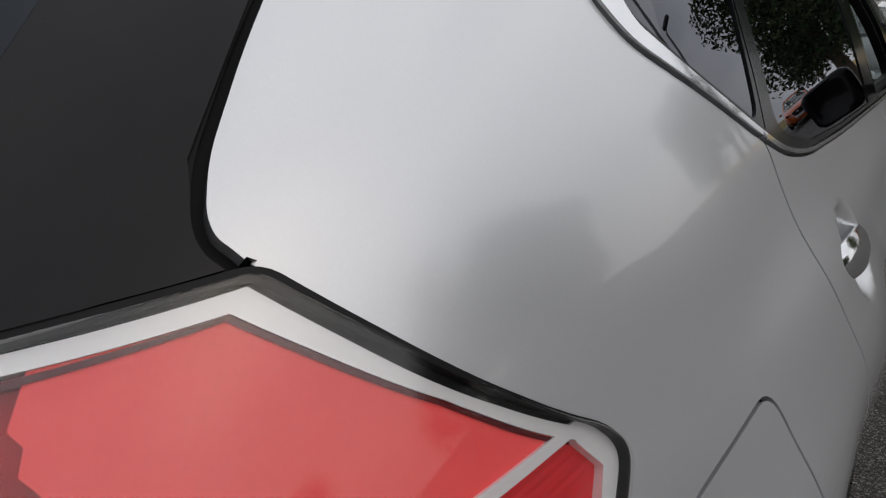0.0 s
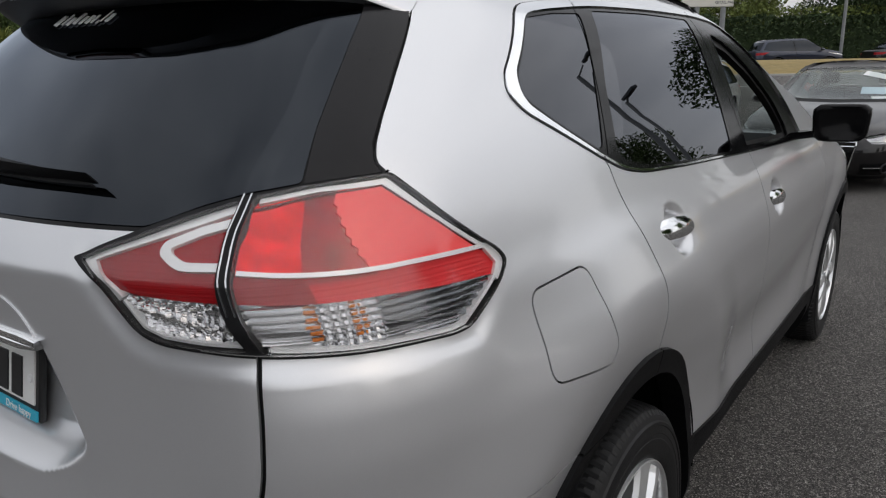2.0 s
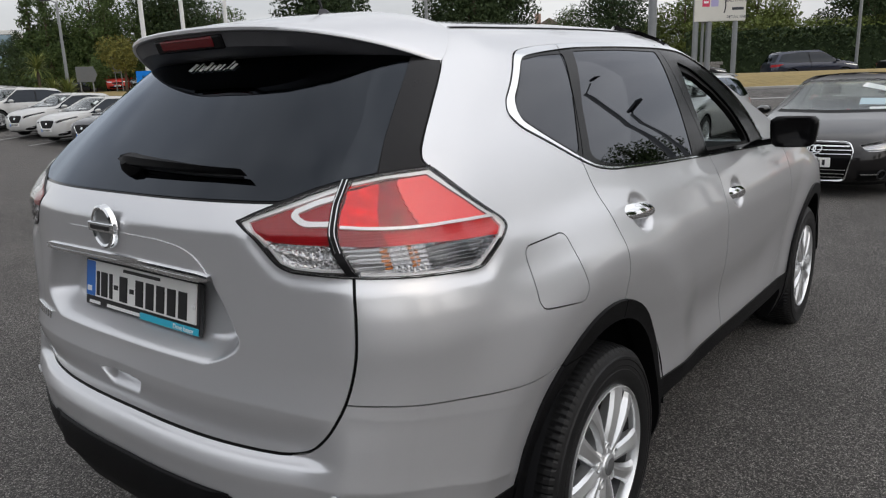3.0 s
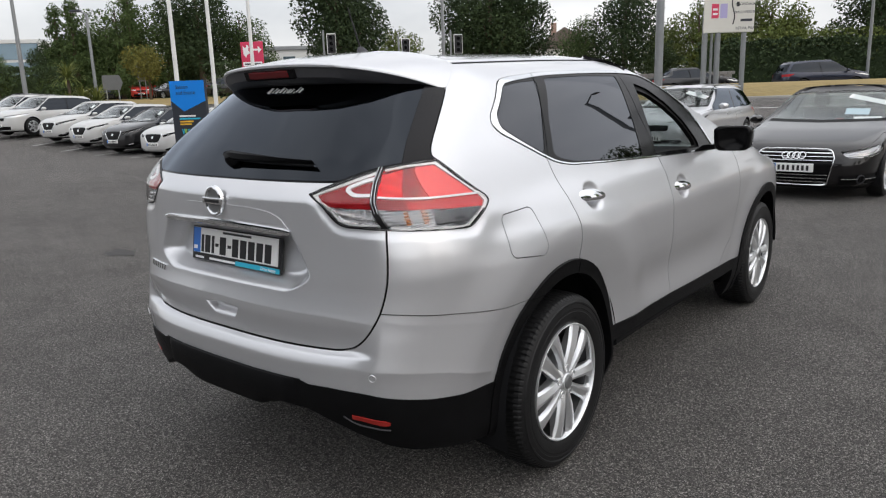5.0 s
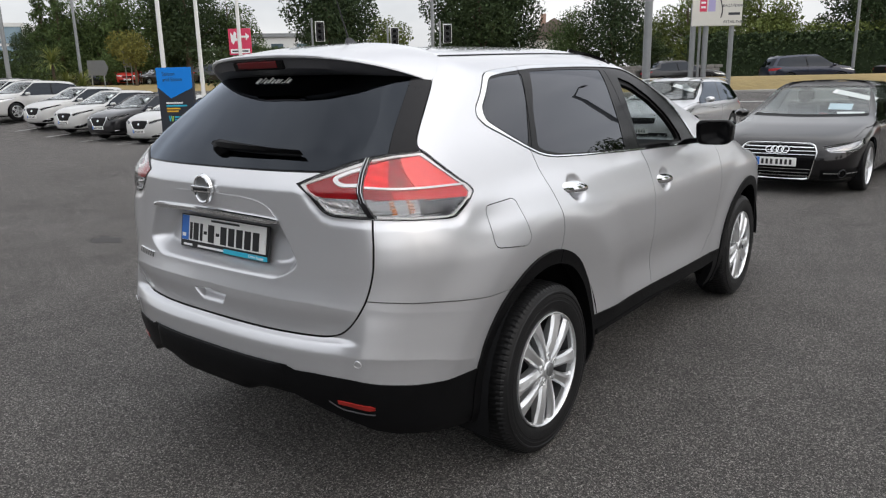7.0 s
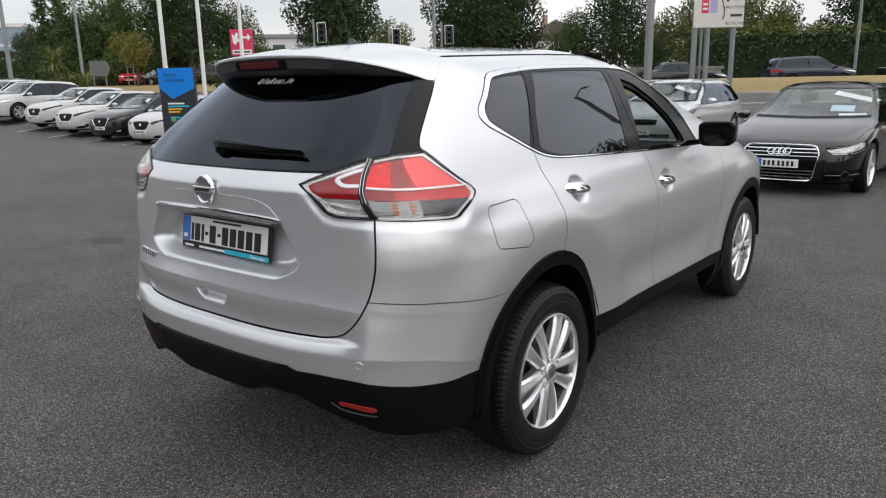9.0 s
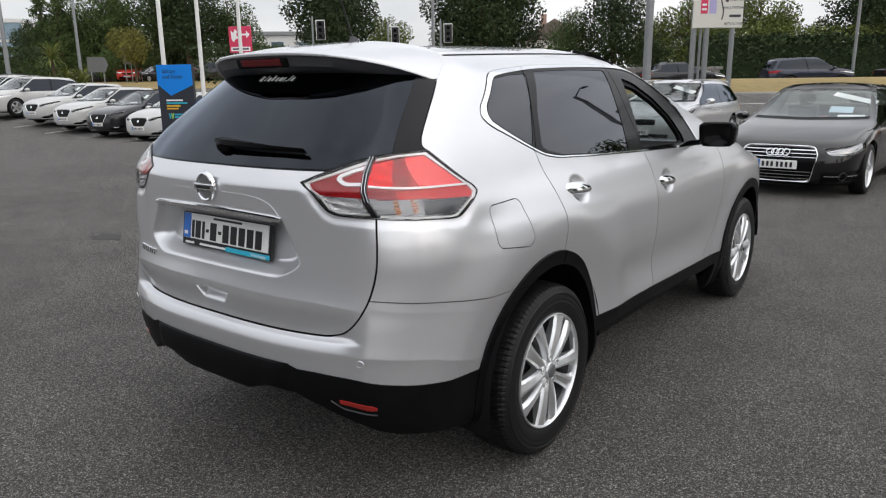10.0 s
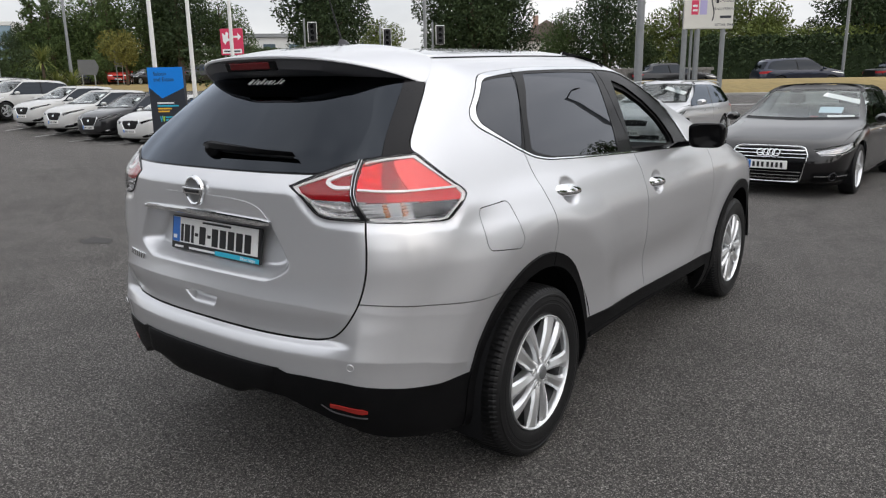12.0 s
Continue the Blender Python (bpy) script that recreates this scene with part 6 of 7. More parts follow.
LEAF_SPEC = dict(L=4.40, W=1.79, H=1.53, belt=.97, hood=.82, cowl=(.98, 1.04), screen=1.95, tail=.55, wheel_r=.315, rim=.205, over=.85, base=2.70, dlo=(-1.65, -1.25, 1.10, .15), pillars=(-.40,), face="leaf", lamps="leaf", privacy=True, papers=((-.46, 1.32, .13, .24, 6, WHITE), (-.30, 1.13, .30, .05, 0, WHITE)))
leaf_white = other_car("white_hatchback", "white electric hatchback with a price sheet parked in a row", "row of parked cars", PEARL, **LEAF_SPEC)
leaf_black = other_car("black_hatchback", "black electric hatchback with a price sheet parked in a row", "row of parked cars", BLACK_PAINT, **LEAF_SPEC)
suv = other_car("white_suv", "white SUV with dark alloy wheels parked in a row", "row of parked cars", PEARL, 4.66, 1.80, 1.60, 1.00, .88, (1.0, 1.08), 1.90, .55, None, .35, .235, .92, 2.67, (-2.0, -1.5, 1.20, .35), (-.35,), "plain", "slim", privacy=True)
for ob, x in ((leaf_white, -19.72), (leaf_black, -22.28)):
    ob.matrix_basis = pose(x, 11.78, where(x, 11.0), 0, 0, 192)
for x in (-24.73, -27.2):
    copy_thing(leaf_white, pose(x, 11.78, where(x, 11.0), 0, 0, 192))
suv.matrix_basis = pose(-30.75, 11.4, where(-30.75, 11.0), 0, 0, 195)
copy_thing(suv, pose(-33.5, 11.6, where(-32.6, 11.0), 0, 0, 192))
copy_thing(leaf_black, pose(-35.2, 12.1, where(-35.2, 11.0), 0, 0, 192))

orange = copy_thing(leaf_white, pose(8.0, 34.0, where(8.0, 34.0), 0, 0, 172))
orange.name = "orange_hatchback"
tagged(orange, "orange hatchback parked beside the dark saloon", "car", "parked cars")
for o in orange.children_recursive:
    if o.type == "MESH" and PEARL.name in [m.name for m in o.data.materials if m]:
        o.data = o.data.copy()
        o.data.materials[0] = ORANGE_PAINT

# cars on the roads beyond
ROAD_SPEC = dict(L=4.60, W=1.80, H=1.46, belt=.93, hood=.80, cowl=(1.15, .99), screen=2.1, tail=1.1, deck=(.5, 1.0), wheel_r=.32, rim=.21, over=.90, base=2.68, dlo=(-1.65, -1.2, 1.05, .25), pillars=(-.35,), privacy=True, paper=False)
dark_road = other_car("black_saloon", "black saloon car on the road behind the verge", "cars on the road", BLACK_PAINT, **ROAD_SPEC)
grey_road = other_car("navy_suv", "dark navy SUV on the road behind the verge", "cars on the road", NAVY_PAINT, 4.66, 1.80, 1.62, 1.0, .9, (1.0, 1.08), 1.95, .45, None, .34, .225, .92, 2.67, (-2.0, -1.5, 1.15, .3), (-.35,), "plain", "slim", privacy=True, paper=False)
for ob, d, a in ((grey_road, 38.2, 19.6), (dark_road, 38.4, 13.0)):
    p = spot(d, a)
    ob.matrix_basis = pose(p.x, p.y, p.z, 0, 0, -51.7)
p = spot(38.0, 25.6)
copy_thing(dark_road, pose(p.x, p.y, p.z, 0, 0, -51.7))
p = spot(60, -25.0)
far_red = other_car("red_hatchback", "red hatchback on the far road", "cars on the road", RED_PAINT, 4.2, 1.76, 1.50, .95, .84, (.9, 1.02), 1.8, .55, None, .31, .2, .85, 2.55, (-1.6, -1.2, 1.1, .3), (-.3,), "plain", "slim", (.14, .1), paper=False)
far_red.matrix_basis = pose(p.x, p.y, p.z, 0, 0, 236)
for d, a, ob in ((68, -26.0, dark_road), (68, -32.5, grey_road)):
    p = spot(d, a)
    copy_thing(ob, pose(p.x, p.y, p.z, 0, 0, 190))
p = spot(62, -18.0)
van = other_car("white_van", "white panel van on the far road", "cars on the road", PEARL, 5.0, 1.95, 1.95, 1.15, 1.0, (.75, 1.2), 1.5, .15, None, .33, .21, .9, 3.0, (1.0, 1.02, 1.75, 1.3), (), "plain", "slim", (.14, .1), paper=False)
van.matrix_basis = pose(p.x, p.y, p.z, 0, 0, -50)
p = spot(56, -16.2)
copy_thing(dark_road, pose(p.x, p.y, p.z, 0, 0, -52))


# ---- poles, signs and traffic lights ----
def pole(name, label, d, a, height, r0, r1, mat, head=None, group="poles"):
    p = spot(d, a)
    ob = thing(name, label, "pole", group, at=pose(p.x, p.y, p.z))
    part("shaft", rod((0, 0, -.1), (0, 0, height), r0, r1, 16), mat, ob, smooth=True)
    part("base_plate", box((r0 * 4, r0 * 4, .03), (0, 0, .0), (0, 0, 0), .006), mat, ob)
    if head:
        part("lamp_arm", rod((0, 0, height - .05), (head[0] * .6, head[1] * .6, height + .10), .035, .03, 10), mat, ob)
        part("lamp_head", box((.26, .55, .12), (head[0], head[1], height + .12), (0, 0, math.degrees(math.atan2(head[1], head[0])) - 90), .03), SIGN_DARK, ob, "dark lamp head")
    return ob


def plan(x, y):
    dx, dy = x - FROM[0], y - FROM[1]
    return dx * AHEAD[0] + dy * AHEAD[1], dx * ACROSS[0] + dy * ACROSS[1]


for x, y in ((-17.78, 9.82), (-18.64, 11.69), (-19.25, 13.75)):
    pole("flagpole", "tall white tapered flagpole", *plan(x, y), 9.5, .075, .045, WHITE_POLE, group="flagpoles")
pole("street_lamp", "grey galvanised lamp post with a dark head", *plan(-40.78, 14.59), 9, .13, .07, GREY_POLE, (-.5, .3), "street lamps")
pole("street_lamp", "grey galvanised lamp post with a dark head", *plan(-35.7, 16.05), 5.1, .09, .06, GREY_POLE, (-.45, -.3), "street lamps")
pole("street_lamp", "thick grey galvanised lamp post", *plan(-5.6, 16.89), 9, .115, .09, GREY_POLE, (.8, .2), "street lamps")
pole("street_lamp", "slim grey lamp post on the verge", *plan(-4.13, 40.99), 9, .085, .06, GREY_POLE, (.8, .2), "street lamps")
pole("street_lamp", "slim grey lamp post by the junction", *plan(-25.7, 32.85), 10, .11, .08, GREY_POLE, (.8, .2), "street lamps")


pole("street_lamp", "tall grey lamp post beside the parked cars", *plan(6.8, 17.5), 8.5, .11, .08, GREY_POLE, (-1.0, -.3), "street lamps")
pole("street_lamp", "grey floodlight post with a square dark head", *plan(5.6, 15.0), 5.6, .07, .05, GREY_POLE, (-.3, -.1), "street lamps")


def traffic_light(x, y, top, twin=True):
    z = where(x, y)
    ob = thing("traffic_light", "black traffic light with a white-edged backing board on a grey pole", "traffic light", "traffic lights", at=pose(x, y, z, 0, 0, 38))
    part("pole", rod((0, 0, 0), (0, 0, top - z + .15), .06, .055, 12), GREY_POLE, ob)
    part("backing_board", box((.50, .03, 1.05), (.42, 0, top - z - .55), (0, 0, 0), .02), WHITE_POLE, ob, "white-edged backing board")
    part("board_face", box((.44, .03, .99), (.43, -.012, top - z - .56), (0, 0, 0), .02), INK, ob)
    for k in range(3):
        part("lamp_hood", loft([[(.43 + .12 * math.cos(t), yy, top - z - .25 - k * .31 + .12 * math.sin(t)) for t in np.linspace(-.5, math.pi + .5, 12)] for yy in (-.03, -.24)]), INK, ob, "black lamp hood")
        part("signal_lens", turned([(0, .10), (.02, .09), (.03, 0)], 16), GLOSS_BLACK, ob).matrix_basis = pose(.43, -.03, top - z - .25 - k * .31, 0, 0, -90)


traffic_light(-27.7, 24.9, 5.0)
traffic_light(-27.85, 31.16, 5.0)
traffic_light(-23.55, 30.82, 4.9)

# blue and dark sign standing in the lot
FACE = math.degrees(math.atan2(6.88 - 6.37, -11.82 + 12.46)) - 12
sx, sy = -12.14, 6.62
totem = thing("totem_sign", "blue and charcoal sign board with small printed lines", "sign", at=pose(sx, sy, where(sx, sy), 0, 0, FACE))
part("board", box((.84, .10, 2.00), (0, 0, 1.02), (0, 0, 0), .008), SIGN_DARK, totem, "charcoal board")
part("blue_field", prism([(-.418, 2.018), (.418, 2.018), (.418, 1.58), (-.12, 1.36), (-.418, 1.60)], .004, m=Matrix.Translation((0, -.056, 0))), SIGN_BLUE, totem, "blue pointed field")
part("blue_edge", box((.006, .10, .55), (-.422, 0, 1.745)), SIGN_BLUE, totem)
lettering("Saloon", .115, pose(-.285, -.060, 1.88), SIGN_DARK, totem, "sign_lettering", "dark blue lettering", align="LEFT")
lettering("and Estate", .115, pose(-.285, -.060, 1.76), SIGN_DARK, totem, "sign_lettering", "dark blue lettering", align="LEFT")
for z, w, mat in ((1.26, .40, WHITE), (1.20, .50, CYAN), (1.14, .33, YELLOW), (1.08, .28, YELLOW)):
    part("print_bar", box((w, .003, .034), (-.25 + w / 2, -.0525, z)), mat, totem, "printed bar")
for x, mat in ((-.19, CYAN), (-.13, GREEN_PRINT)):
    part("print_mark", prism([(x - .03, .98), (x - .008, .98), (x + .006, .86), (x - .010, .86)], .003, m=Matrix.Translation((0, -.0545, 0))), mat, totem)
    part("print_mark", prism([(x + .038, .98), (x + .018, .98), (x - .006, .86), (x + .010, .86)], .003, m=Matrix.Translation((0, -.0545, 0))), mat, totem)
for z in (.955, .895):
    part("print_bar", box((.22, .003, .034), (.03, -.0525, z)), CYAN, totem)

# red direction sign
rx, ry_ = -24.2, 17.5
red = thing("red_sign", "red board with a white mark and arrow on posts", "sign", at=pose(rx, ry_, where(rx, ry_), 0, 0, 32))
z0 = 3.05 - where(rx, ry_)
part("board", box((1.0, .06, 1.10), (0, 0, z0 + .45), (0, 0, 0), .02), SIGN_RED, red, "red board")
part("white_mark", prism([(-.40, z0 + .84), (-.28, z0 + .72), (-.22, z0 + .88), (-.12, z0 + .82), (-.16, z0 + .64), (-.06, z0 + .52), (-.22, z0 + .46), (-.28, z0 + .34), (-.38, z0 + .46)], .004, m=Matrix.Translation((0, -.036, 0))), WHITE, red)
part("white_arrow", prism([(.08, z0 + .70), (.28, z0 + .70), (.28, z0 + .82), (.44, z0 + .66), (.28, z0 + .50), (.28, z0 + .62), (.08, z0 + .62)], .004, m=Matrix.Translation((0, -.036, 0))), WHITE, red)
part("white_panel", box((.86, .004, .18), (0, -.034, z0 + .06)), WHITE, red)
part("panel_bar", box((.72, .004, .06), (0, -.038, z0 + .06)), INK, red)
for x in (-.35, .35):
    part("post", rod((x, .04, 0), (x, .04, z0 - .08), .04, .04, 10), GREY_POLE, red)

# road sign on three posts
rs = (-6.37, 25.2)
gz = where(*rs)
sign = thing("road_sign", "cream road direction sign on grey posts", "sign", at=pose(rs[0], rs[1], gz, 0, 0, math.degrees(math.atan2(25.77 - 24.63, -5.65 + 7.09))))
bz = 3.40 - gz
part("panel", box((1.84, .05, 1.75), (0, 0, bz + .875), (0, 0, 0), .03), SIGN_CREAM, sign, "cream sign panel")
for x, w in ((-.82, .20), (-.35, .20), (.60, .18)):
    part("post", rod((x, .08, -.2), (x, .08, bz + .8), w * .5, w * .5, 14), GREY_POLE, sign, "thick grey post", smooth=True)
part("post", rod((-.56, .10, .6), (-.56, .10, bz + .5), .05, .05, 10), GREY_POLE, sign)
part("red_field", box((.26, .004, .50), (-.52, -.027, bz + .76), (0, 0, 0), .0), SIGN_RED, sign, "red field")
part("lilac_field", box((.26, .004, .50), (-.21, -.027, bz + .76)), SIGN_LILAC, sign, "lilac field")
for z in (.82, .66):
    part("field_bar", box((.17, .003, .07), (-.52, -.031, bz + z)), WHITE, sign)
part("route_line", loft([[(.11 + .05 * math.sin(t * 6), -.028, bz + .28 + 1.0 * t), (.155 + .05 * math.sin(t * 6), -.028, bz + .28 + 1.0 * t)] for t in np.linspace(0, 1, 14)]), INK, sign, "dark route line")
part("route_end", box((.10, .004, .16), (.30, -.028, bz + .98)), INK, sign)
for words, z in (("CLONDALKIN", .98), ("BALLYFERMOT", .70), ("RETAIL PARK", .14)):
    lettering(words, .135, pose(.63, -.031, bz + z), SIGN_DARK, sign, "sign_lettering", "dark lettering")
part("text_bar", box((.42, .003, .09), (.62, -.028, bz + .42)), SIGN_DARK, sign)

# backs of small signs by the far road
for d, a, w, h, top in ((50, -22.9, 1.3, 1.0, 3.6), (56, -23.3, .7, 1.2, 4.5)):
    p = spot(d, a)
    ob = thing("sign_back", "grey back of a road sign on posts", "sign", "sign backs", at=pose(p.x, p.y, p.z, 0, 0, 52))
    part("panel", prism([(-w / 2, top - p.z - h), (w / 2 - .2, top - p.z - h), (w / 2, top - p.z - h / 2), (w / 2 - .2, top - p.z), (-w / 2, top - p.z)], .04), SIGN_GREY, ob)
    for x in (-w * .35, w * .25):
        part("post", rod((x, .06, 0), (x, .06, top - p.z - .1), .04, .04, 8), GREY_POLE, ob)


# ---- trees, hedge and palms ----
def clump_mesh(name, points, size, mat, rng, up=0.25):
    """Many small bent leaf sprays."""
    verts, faces = [], []
    for p in points:
        n = Vector((rng.gauss(0, 1), rng.gauss(0, 1), rng.gauss(up, 1))).normalized()
        t = n.orthogonal().normalized()
        t.rotate(Matrix.Rotation(rng.random() * 6.28, 3, n))
        b = n.cross(t)
        s = size * rng.uniform(.6, 1.35)
        k = len(verts)
        p = Vector(p)
        verts += [p - t * s, p + b * s * .5 + n * s * .25, p + t * s, p - b * s * .5 + n * s * .2]
        faces += [(k, k + 1, k + 2), (k, k + 2, k + 3)]
    me = bpy.data.meshes.new(name)
    me.from_pydata([tuple(v) for v in verts], [], faces)
    me.materials.append(mat)
    return me


def crown_points(blobs, count, rng):
    """Points near the outer parts of several uneven lobes."""
    vol = [b[3] * b[4] * b[5] for b in blobs]
    out = []
    for b, v in zip(blobs, vol):
        for _ in range(int(count * v / sum(vol)) + 1):
            d = Vector((rng.gauss(0, 1), rng.gauss(0, 1), rng.gauss(0, 1))).normalized()
            wob = 1 + .28 * noise.noise(Vector((d.x * 2.3 + b[0], d.y * 2.3 + b[1], d.z * 2.3 + b[2])))
            r = (rng.random() ** .38) * wob
            out.append((b[0] + d.x * b[3] * r, b[1] + d.y * b[4] * r, b[2] + d.z * b[5] * r))
    return out


def tree(name, label, mat, height, spread, seed, count=9000, size=.118, low=.18, lobes=11, slim=False):
    rng = random.Random(seed)
    ob = thing(name, label, "tree", "trees")
    bm = bmesh.new()
    rod((0, 0, -.2), (.05, .03, height * .45), height * .028, height * .016, 10, bm)
    rod((.05, .03, height * .45), (.0, .0, height * .85), height * .016, height * .005, 8, bm)
    blobs = []
    for k in range(lobes):
        t = (k + .5) / lobes
        z = height * (low + (.93 - low) * t)
        wide = spread * (math.sin(math.pi * min(.15 + t * .80, 1)) ** .7 if not slim else (1.05 - t) ** .8)
        ang = k * 2.4 + rng.random()
        off = wide * rng.uniform(.25, .62)
        r = max(wide * rng.uniform(.42, .62), spread * (.30 if slim else .18))
        blobs.append((off * math.cos(ang), off * math.sin(ang), z, r, r, r * rng.uniform(.75, 1.1)))
        a = Vector((0, 0, max(height * .15, z - r * 1.1)))
        rod(a, (off * math.cos(ang) * .9, off * math.sin(ang) * .9, z), height * .010, height * .003, 6, bm)
    part("trunk", bm, BARK, ob, "brown trunk with limbs", smooth=True)
    crown = new("crown", clump_mesh("crown", crown_points(blobs, count, rng), size, mat, rng))
    crown.parent = ob
    return ob


oak = tree("broadleaf_tree", "full green broadleaf tree", LEAF, 9.0, 3.4, 3)
lime = tree("broadleaf_tree", "dense dark green tree", LEAF_DARK, 9.5, 3.6, 8, 10500)
ash = tree("broadleaf_tree", "light green leafy tree", LEAF_LIGHT, 7.5, 3.2, 15, 8500)
poplar = tree("poplar_tree", "slender upright green roadside tree", LEAF, 9.5, 2.3, 21, 8500, .118, .12, 12, True)
young = tree("young_tree", "small golden-green tree with a thin trunk", LEAF_GOLD, 4.8, 2.0, 30, 3000, .11, .42, 8)


def plant(src, d, a, scale, turn, first=False, wide=1.0):
    p = spot(d, a)
    m = pose(p.x, p.y, p.z - .1, 0, 0, turn)
    if first:
        ob = src
        ob.matrix_basis = m @ Matrix.Diagonal((scale * wide, scale * wide, scale, 1))
        return ob
    ob = copy_thing(src, m)
    ob.scale = (scale * wide, scale * wide, scale)
    return ob


rng = random.Random(5)
FIRST = set()


def put(src, d, a, scale, wide=1.0):
    plant(src, d, a, scale, rng.uniform(0, 360), src.name not in FIRST, wide)
    FIRST.add(src.name)


# left, behind the parked row
for src, d, a, s in ((poplar, 62, -32.6, .88), (poplar, 60, -30.2, .90), (lime, 63, -31.0, .74), (oak, 62, -27.5, .94), (poplar, 60, -25.5, .98), (oak, 61, -23.0, .95), (lime, 60, -20.0, 1.12), (oak, 63, -17.4, .84),
                      (lime, 70, -38.0, .62), (oak, 68, -42.0, .60), (lime, 66, -35.5, .62), (lime, 64, -33.0, .62), (oak, 66, -46.0, .62), (lime, 70, -52, .7), (lime, 64, -29, .7), (lime, 64, -22, .8),
                      # over the car's roof
                      (lime, 52, -7.5, 1.15), (oak, 56, -13.3, .36), (ash, 70, -4.6, .88), (lime, 52, 1.7, .88), (lime, 51, 3.2, 1.08), (lime, 52, 5.3, .96), (lime, 60, -7.6, .98),
                      (oak, 50, 9.2, .64), (lime, 48, 11.8, .85), (lime, 49, 14.6, .40), (ash, 58, 17.0, .72), (ash, 58, 20.0, .92), (oak, 60, 22.5, 1.0), (ash, 57, 25.2, .98), (ash, 60, 28.0, .82), (ash, 58, 30.4, .70),
                      (lime, 46, 27.6, .98), (lime, 47, 30.6, 1.15), (lime, 48, 34.5, 1.2), (oak, 52, 39, 1.1), (lime, 50, 44, 1.1), (oak, 55, 50, 1.1), (lime, 55, 57, 1.2)):
    put(src, d, a, s)
put(young, 54, -22.0, .88)
# behind and beside the camera: what the paint and glass reflect
for k, (x, y, s) in enumerate(((16, 9, .85), (18, 15, 1.0), (20, 21, .9), (19, 2, .55), (13, 30, 1.0), (24, 27, 1.1), (22, -6, .7), (4.3, 27.5, 1.1))):
    d, a = plan(x, y)
    put((lime, oak, lime, oak, oak, lime, oak, lime)[k], d, a, s)


def leaf_hedge(name, label, d0, a0, d1, a1, h, thick, mat, seed, per=260):
    rng = random.Random(seed)
    n = int(math.dist((d0, a0), (d1, a1)) * per / 1.0)
    pts = []
    for _ in range(n):
        t = rng.random()
        d, a = d0 + (d1 - d0) * t, a0 + (a1 - a0) * t
        q = spot(d, a)
        top = h * (1 + .10 * noise.noise(Vector((t * 22, seed, 0))) + .05 * noise.noise(Vector((t * 90, seed, 3))))
        z = top * (1 - rng.random() ** 2.2)
        off = rng.choice((-1, 1)) * thick * (.5 + .12 * rng.gauss(0, 1)) if z < top * .92 else rng.uniform(-.5, .5) * thick
        pts.append((q.x + AHEAD[0] * off, q.y + AHEAD[1] * off, q.z + z))
    ob = new(name, clump_mesh(name, pts, .13, mat, rng, .4))
    return tagged(ob, label, "hedge", kind="stuff")


leaf_hedge("hedge", "tall clipped dark green hedge along the road", 43.6, 15.2, 43.6, 40, 3.0, 1.6, LEAF_DARK, 2, 420)
leaf_hedge("hedge_top", "lighter green shoots over the hedge", 44.2, 15.2, 44.2, 32, 3.55, 1.0, LEAF_LIGHT, 4, 120)
leaf_hedge("low_hedge", "low dark bushes behind the far road", 72, -55, 72, -14, 3.2, 3.0, LEAF_DARK, 6, 120)
leaf_hedge("roadside_bushes", "dark bushes behind the parked row", 50, -46, 50, -26.0, 2.5, 2.0, LEAF_DARK, 12, 260)
leaf_hedge("bushes", "dark bushes under the trees", 49, -16, 49, 16, 2.4, 2.0, LEAF_DARK, 9, 120)
# hedge cores so that no light shows through
for d, a0, a1, h in ((43.6, 15.4, 40, 2.6), (72, -55, -14, 2.6)):
    p, q_ = spot(d, a0), spot(d, a1)
    tagged(part("hedge_core", prism([(0, -.2), ((q_ - p).length, -.2), ((q_ - p).length, h), (0, h)], .9), LEAF_DARK), "dark inside of the hedge", "hedge", kind="stuff").matrix_basis = Matrix.Translation(p) @ pose(0, 0, 0, 0, 0, math.degrees(math.atan2(q_.y - p.y, q_.x - p.x)))


def cordyline(d, a, height, seed, spread=1.0):
    rng = random.Random(seed)
    p = spot(d, a)
    ob = thing("cordyline_palm", "spiky green-yellow palm with sword leaves", "palm", "palms", at=pose(p.x, p.y, p.z))
    part("trunk", rod((0, 0, -.1), (.05, 0, height), .09, .06, 10), BARK, ob, smooth=True)
    verts, faces = [], []
    for _ in range(150):
        az, el = rng.uniform(0, 6.283), rng.uniform(-.10, 1.5)
        L = spread * rng.uniform(.8, 1.15)
        side = Vector((-math.sin(az), math.cos(az), 0)) * .020
        k = len(verts)
        for j in range(5):
            t = j / 4
            e2 = el - .40 * t * t
            c = Vector((math.cos(az) * math.cos(e2), math.sin(az) * math.cos(e2), math.sin(e2))) * L * t + Vector((.05, 0, height))
            wdt = (.5 + 1.2 * t) * (1 - t) * 2.2 + .05
            verts += [c - side * wdt, c + side * wdt]
        faces += [(k + 2 * j, k + 2 * j + 1, k + 2 * j + 3, k + 2 * j + 2) for j in range(4)]
    solid("leaf_head", verts, faces, LEAF_SPIKE, ob, "sword-shaped leaves")


cordyline(36, -18.7, 1.95, 1, 1.0)
cordyline(36.4, -18.3, .8, 3, 1.0)
cordyline(36, -17.4, .7, 4, 1.05)
cordyline(35.5, -18.6, .6, 5, .9)

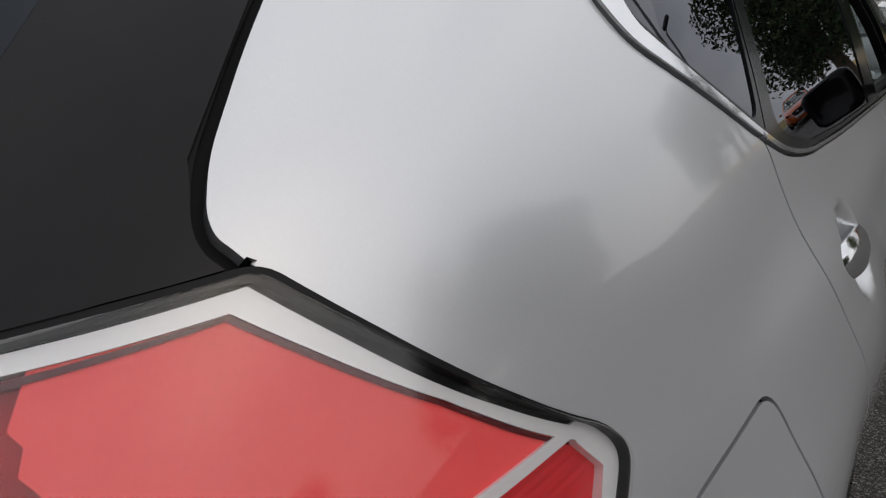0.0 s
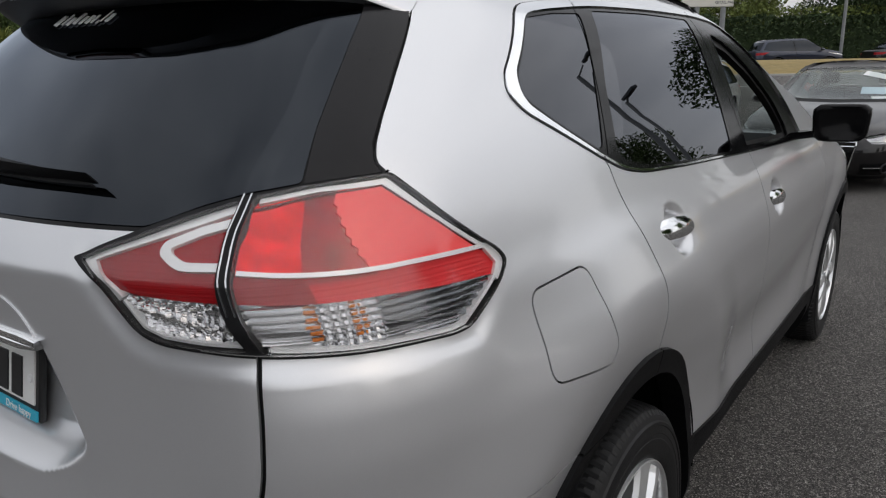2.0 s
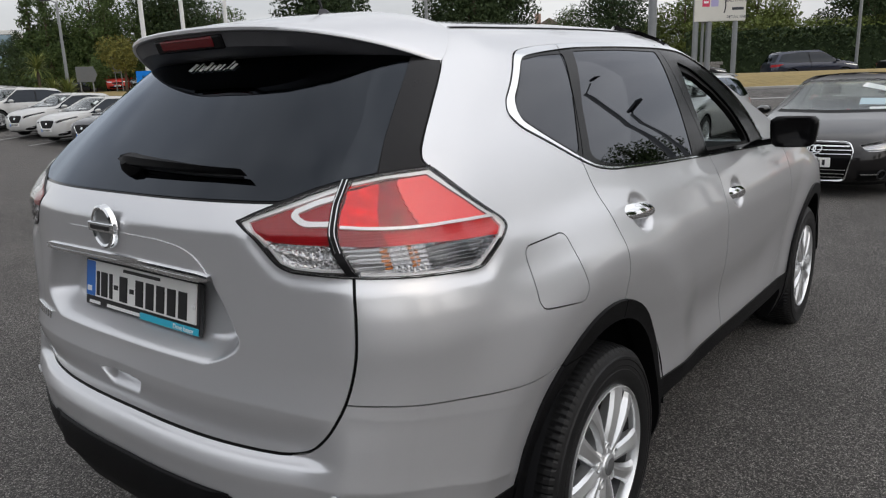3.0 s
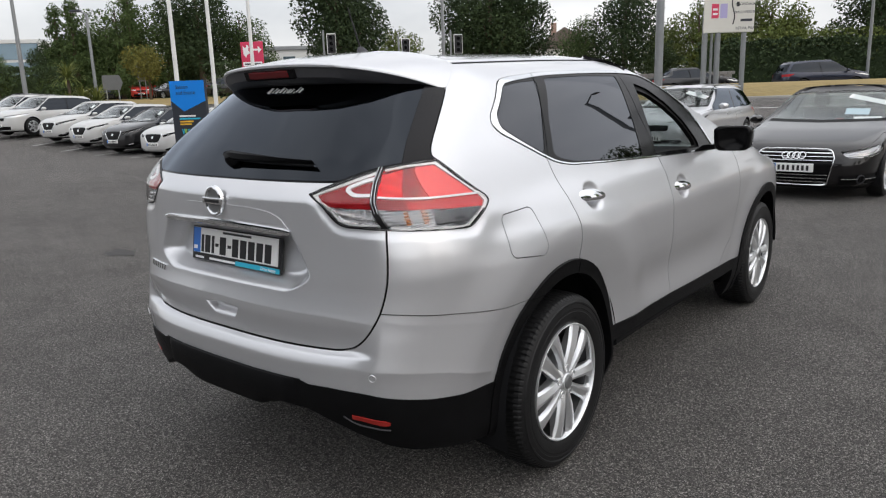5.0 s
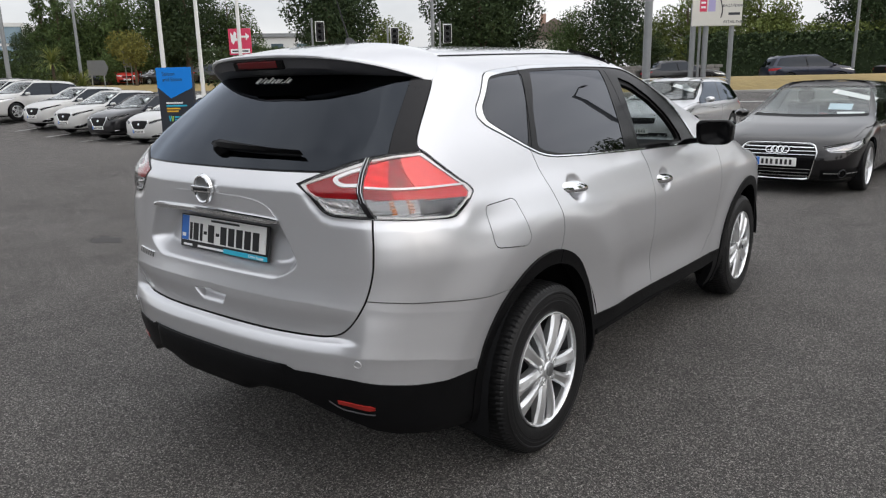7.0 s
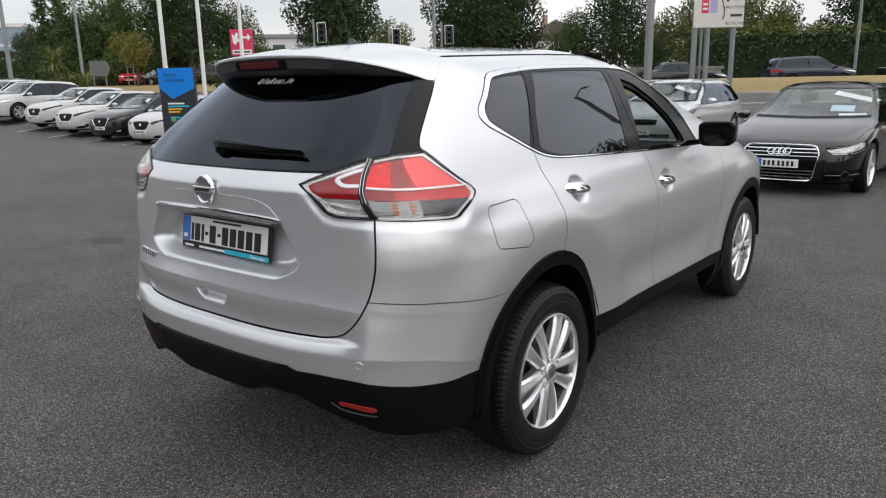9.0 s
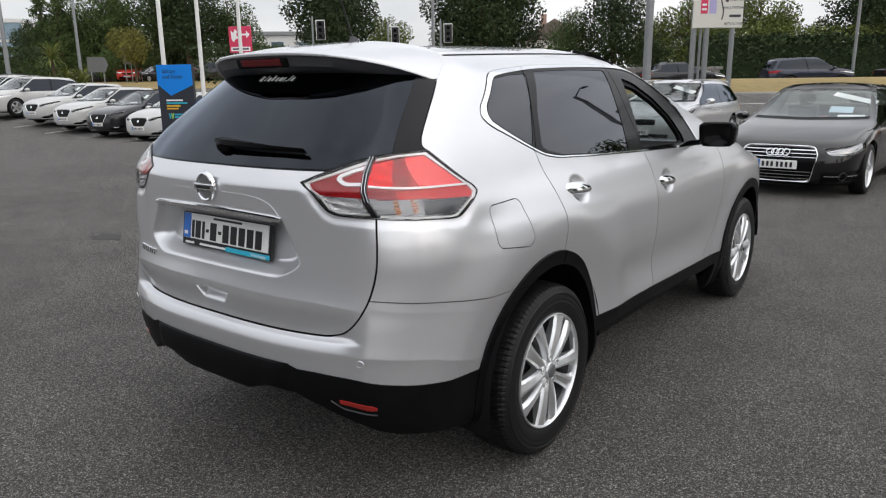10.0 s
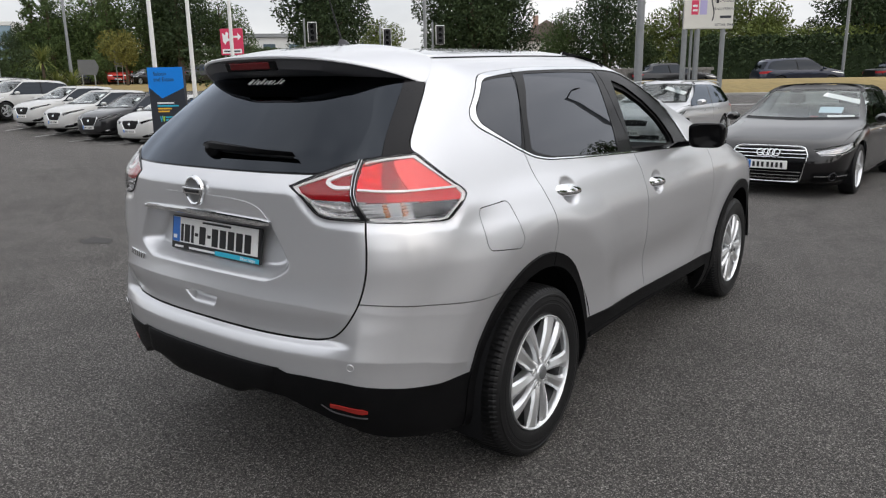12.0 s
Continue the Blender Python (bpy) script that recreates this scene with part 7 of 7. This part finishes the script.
# ---- buildings and walls ----
# unseen dark building added behind the camera: closes the yard, darkens tailgate reflections
front = thing("showroom", "dark glazed car showroom closing the yard", "building", at=pose(-9, -15.5, 0, 0, 0, 4))
part("wall", box((30, 8, 5.6), (0, -4, 2.8)), SLATE, front, "dark clad wall")
for k in range(12):
    part("window", box((2.2, .05, 3.6), (-13.5 + k * 2.45, .03, 2.0)), DARK_GLASS, front, "tall dark pane")
part("canopy", box((30.4, 1.6, .5), (0, .5, 4.6), (0, 0, 0), .03), SIGN_DARK, front, "dark canopy")
p = spot(42.2, 9.5)
wall = thing("stone_wall", "low grey rubble stone wall by the road", "wall", kind="structure", at=pose(p.x, p.y, p.z, 0, 0, -51.7 + 90))
rng = random.Random(11)
bm = bmesh.new()
box((7.4, .30, 1.25), (3.2, .1, .6), bm=bm)
part("core", bm, STONE, wall)
for r_ in range(7):
    x = -.4
    while x < 6.8:
        w_ = rng.uniform(.22, .5)
        part("stone", box((w_ - .02, .12, .17), (x + w_ / 2, -.06 + rng.uniform(-.02, .02), .09 + r_ * .185), (0, 0, rng.uniform(-2, 2)), .02), STONE, wall)
        x += w_

p = spot(92, 15.0)
house = thing("house", "two-storey cream house with a brown slate roof and chimney", "house", at=pose(p.x, p.y, p.z, 0, 0, 30) @ Matrix.Diagonal((.86, .86, .86, 1)))
part("wall", box((9, 7, 6.2), (0, 0, 3.1)), SIGN_CREAM, house, "cream rendered walls")
part("roof", prism([(-5, 6.1), (5, 6.1), (0, 9.0)], 7.6, m=Matrix.Translation((0, -3.8, 0))), ROOF_BROWN, house, "brown slate roof")
part("chimney", box((.8, .8, 1.8), (-1.5, 0, 9.0), (0, 0, 0), .04), BRICK, house, "brick chimney")
for x in (-2.6, 0, 2.6):
    for z in (1.6, 4.4):
        wn_ = part("window", box((1.2, .10, 1.25), (x, -3.52, z)), WHITE_POLE, house, "white-framed window")
        part("pane", box((1.04, .06, 1.08), (x, -3.55, z)), DARK_GLASS, wn_)

p = spot(118, -69.5)
office = thing("office_building", "pale office building with a glazed front", "building", at=pose(p.x, p.y, p.z, 0, 0, 52))
part("wall", box((12, 16, 9.2), (0, 0, 4.6)), RENDER_WHITE, office, "pale flat walls")
part("roof_edge", box((12.6, 16.8, .6), (0, 0, 9.4), (0, 0, 0), .05), RENDER_WHITE, office, "flat roof edge")
for k in range(3):
    for j in range(3):
        part("window", box((2.7, .12, 2.7), (-1.4 + k * 3, -8.04, 1.9 + j * 3.1)), OFFICE_GLASS, office, "blue-grey glass pane")
p = spot(105, -21.5)
shed = thing("warehouse", "pale grey flat-roofed building behind the trees", "building", at=pose(p.x, p.y, p.z, 0, 0, 45))
part("wall", box((18, 12, 6.2), (0, 0, 3.1)), RENDER_WHITE, shed, "pale walls")
part("roof_edge", box((18.6, 12.6, .5), (0, 0, 6.3), (0, 0, 0), .05), GREY_POLE, shed, "grey roof edge")
for k in range(5):
    part("window", box((1.6, .1, 1.2), (-7 + k * 3.4, -6.03, 4.6)), OFFICE_GLASS, shed)
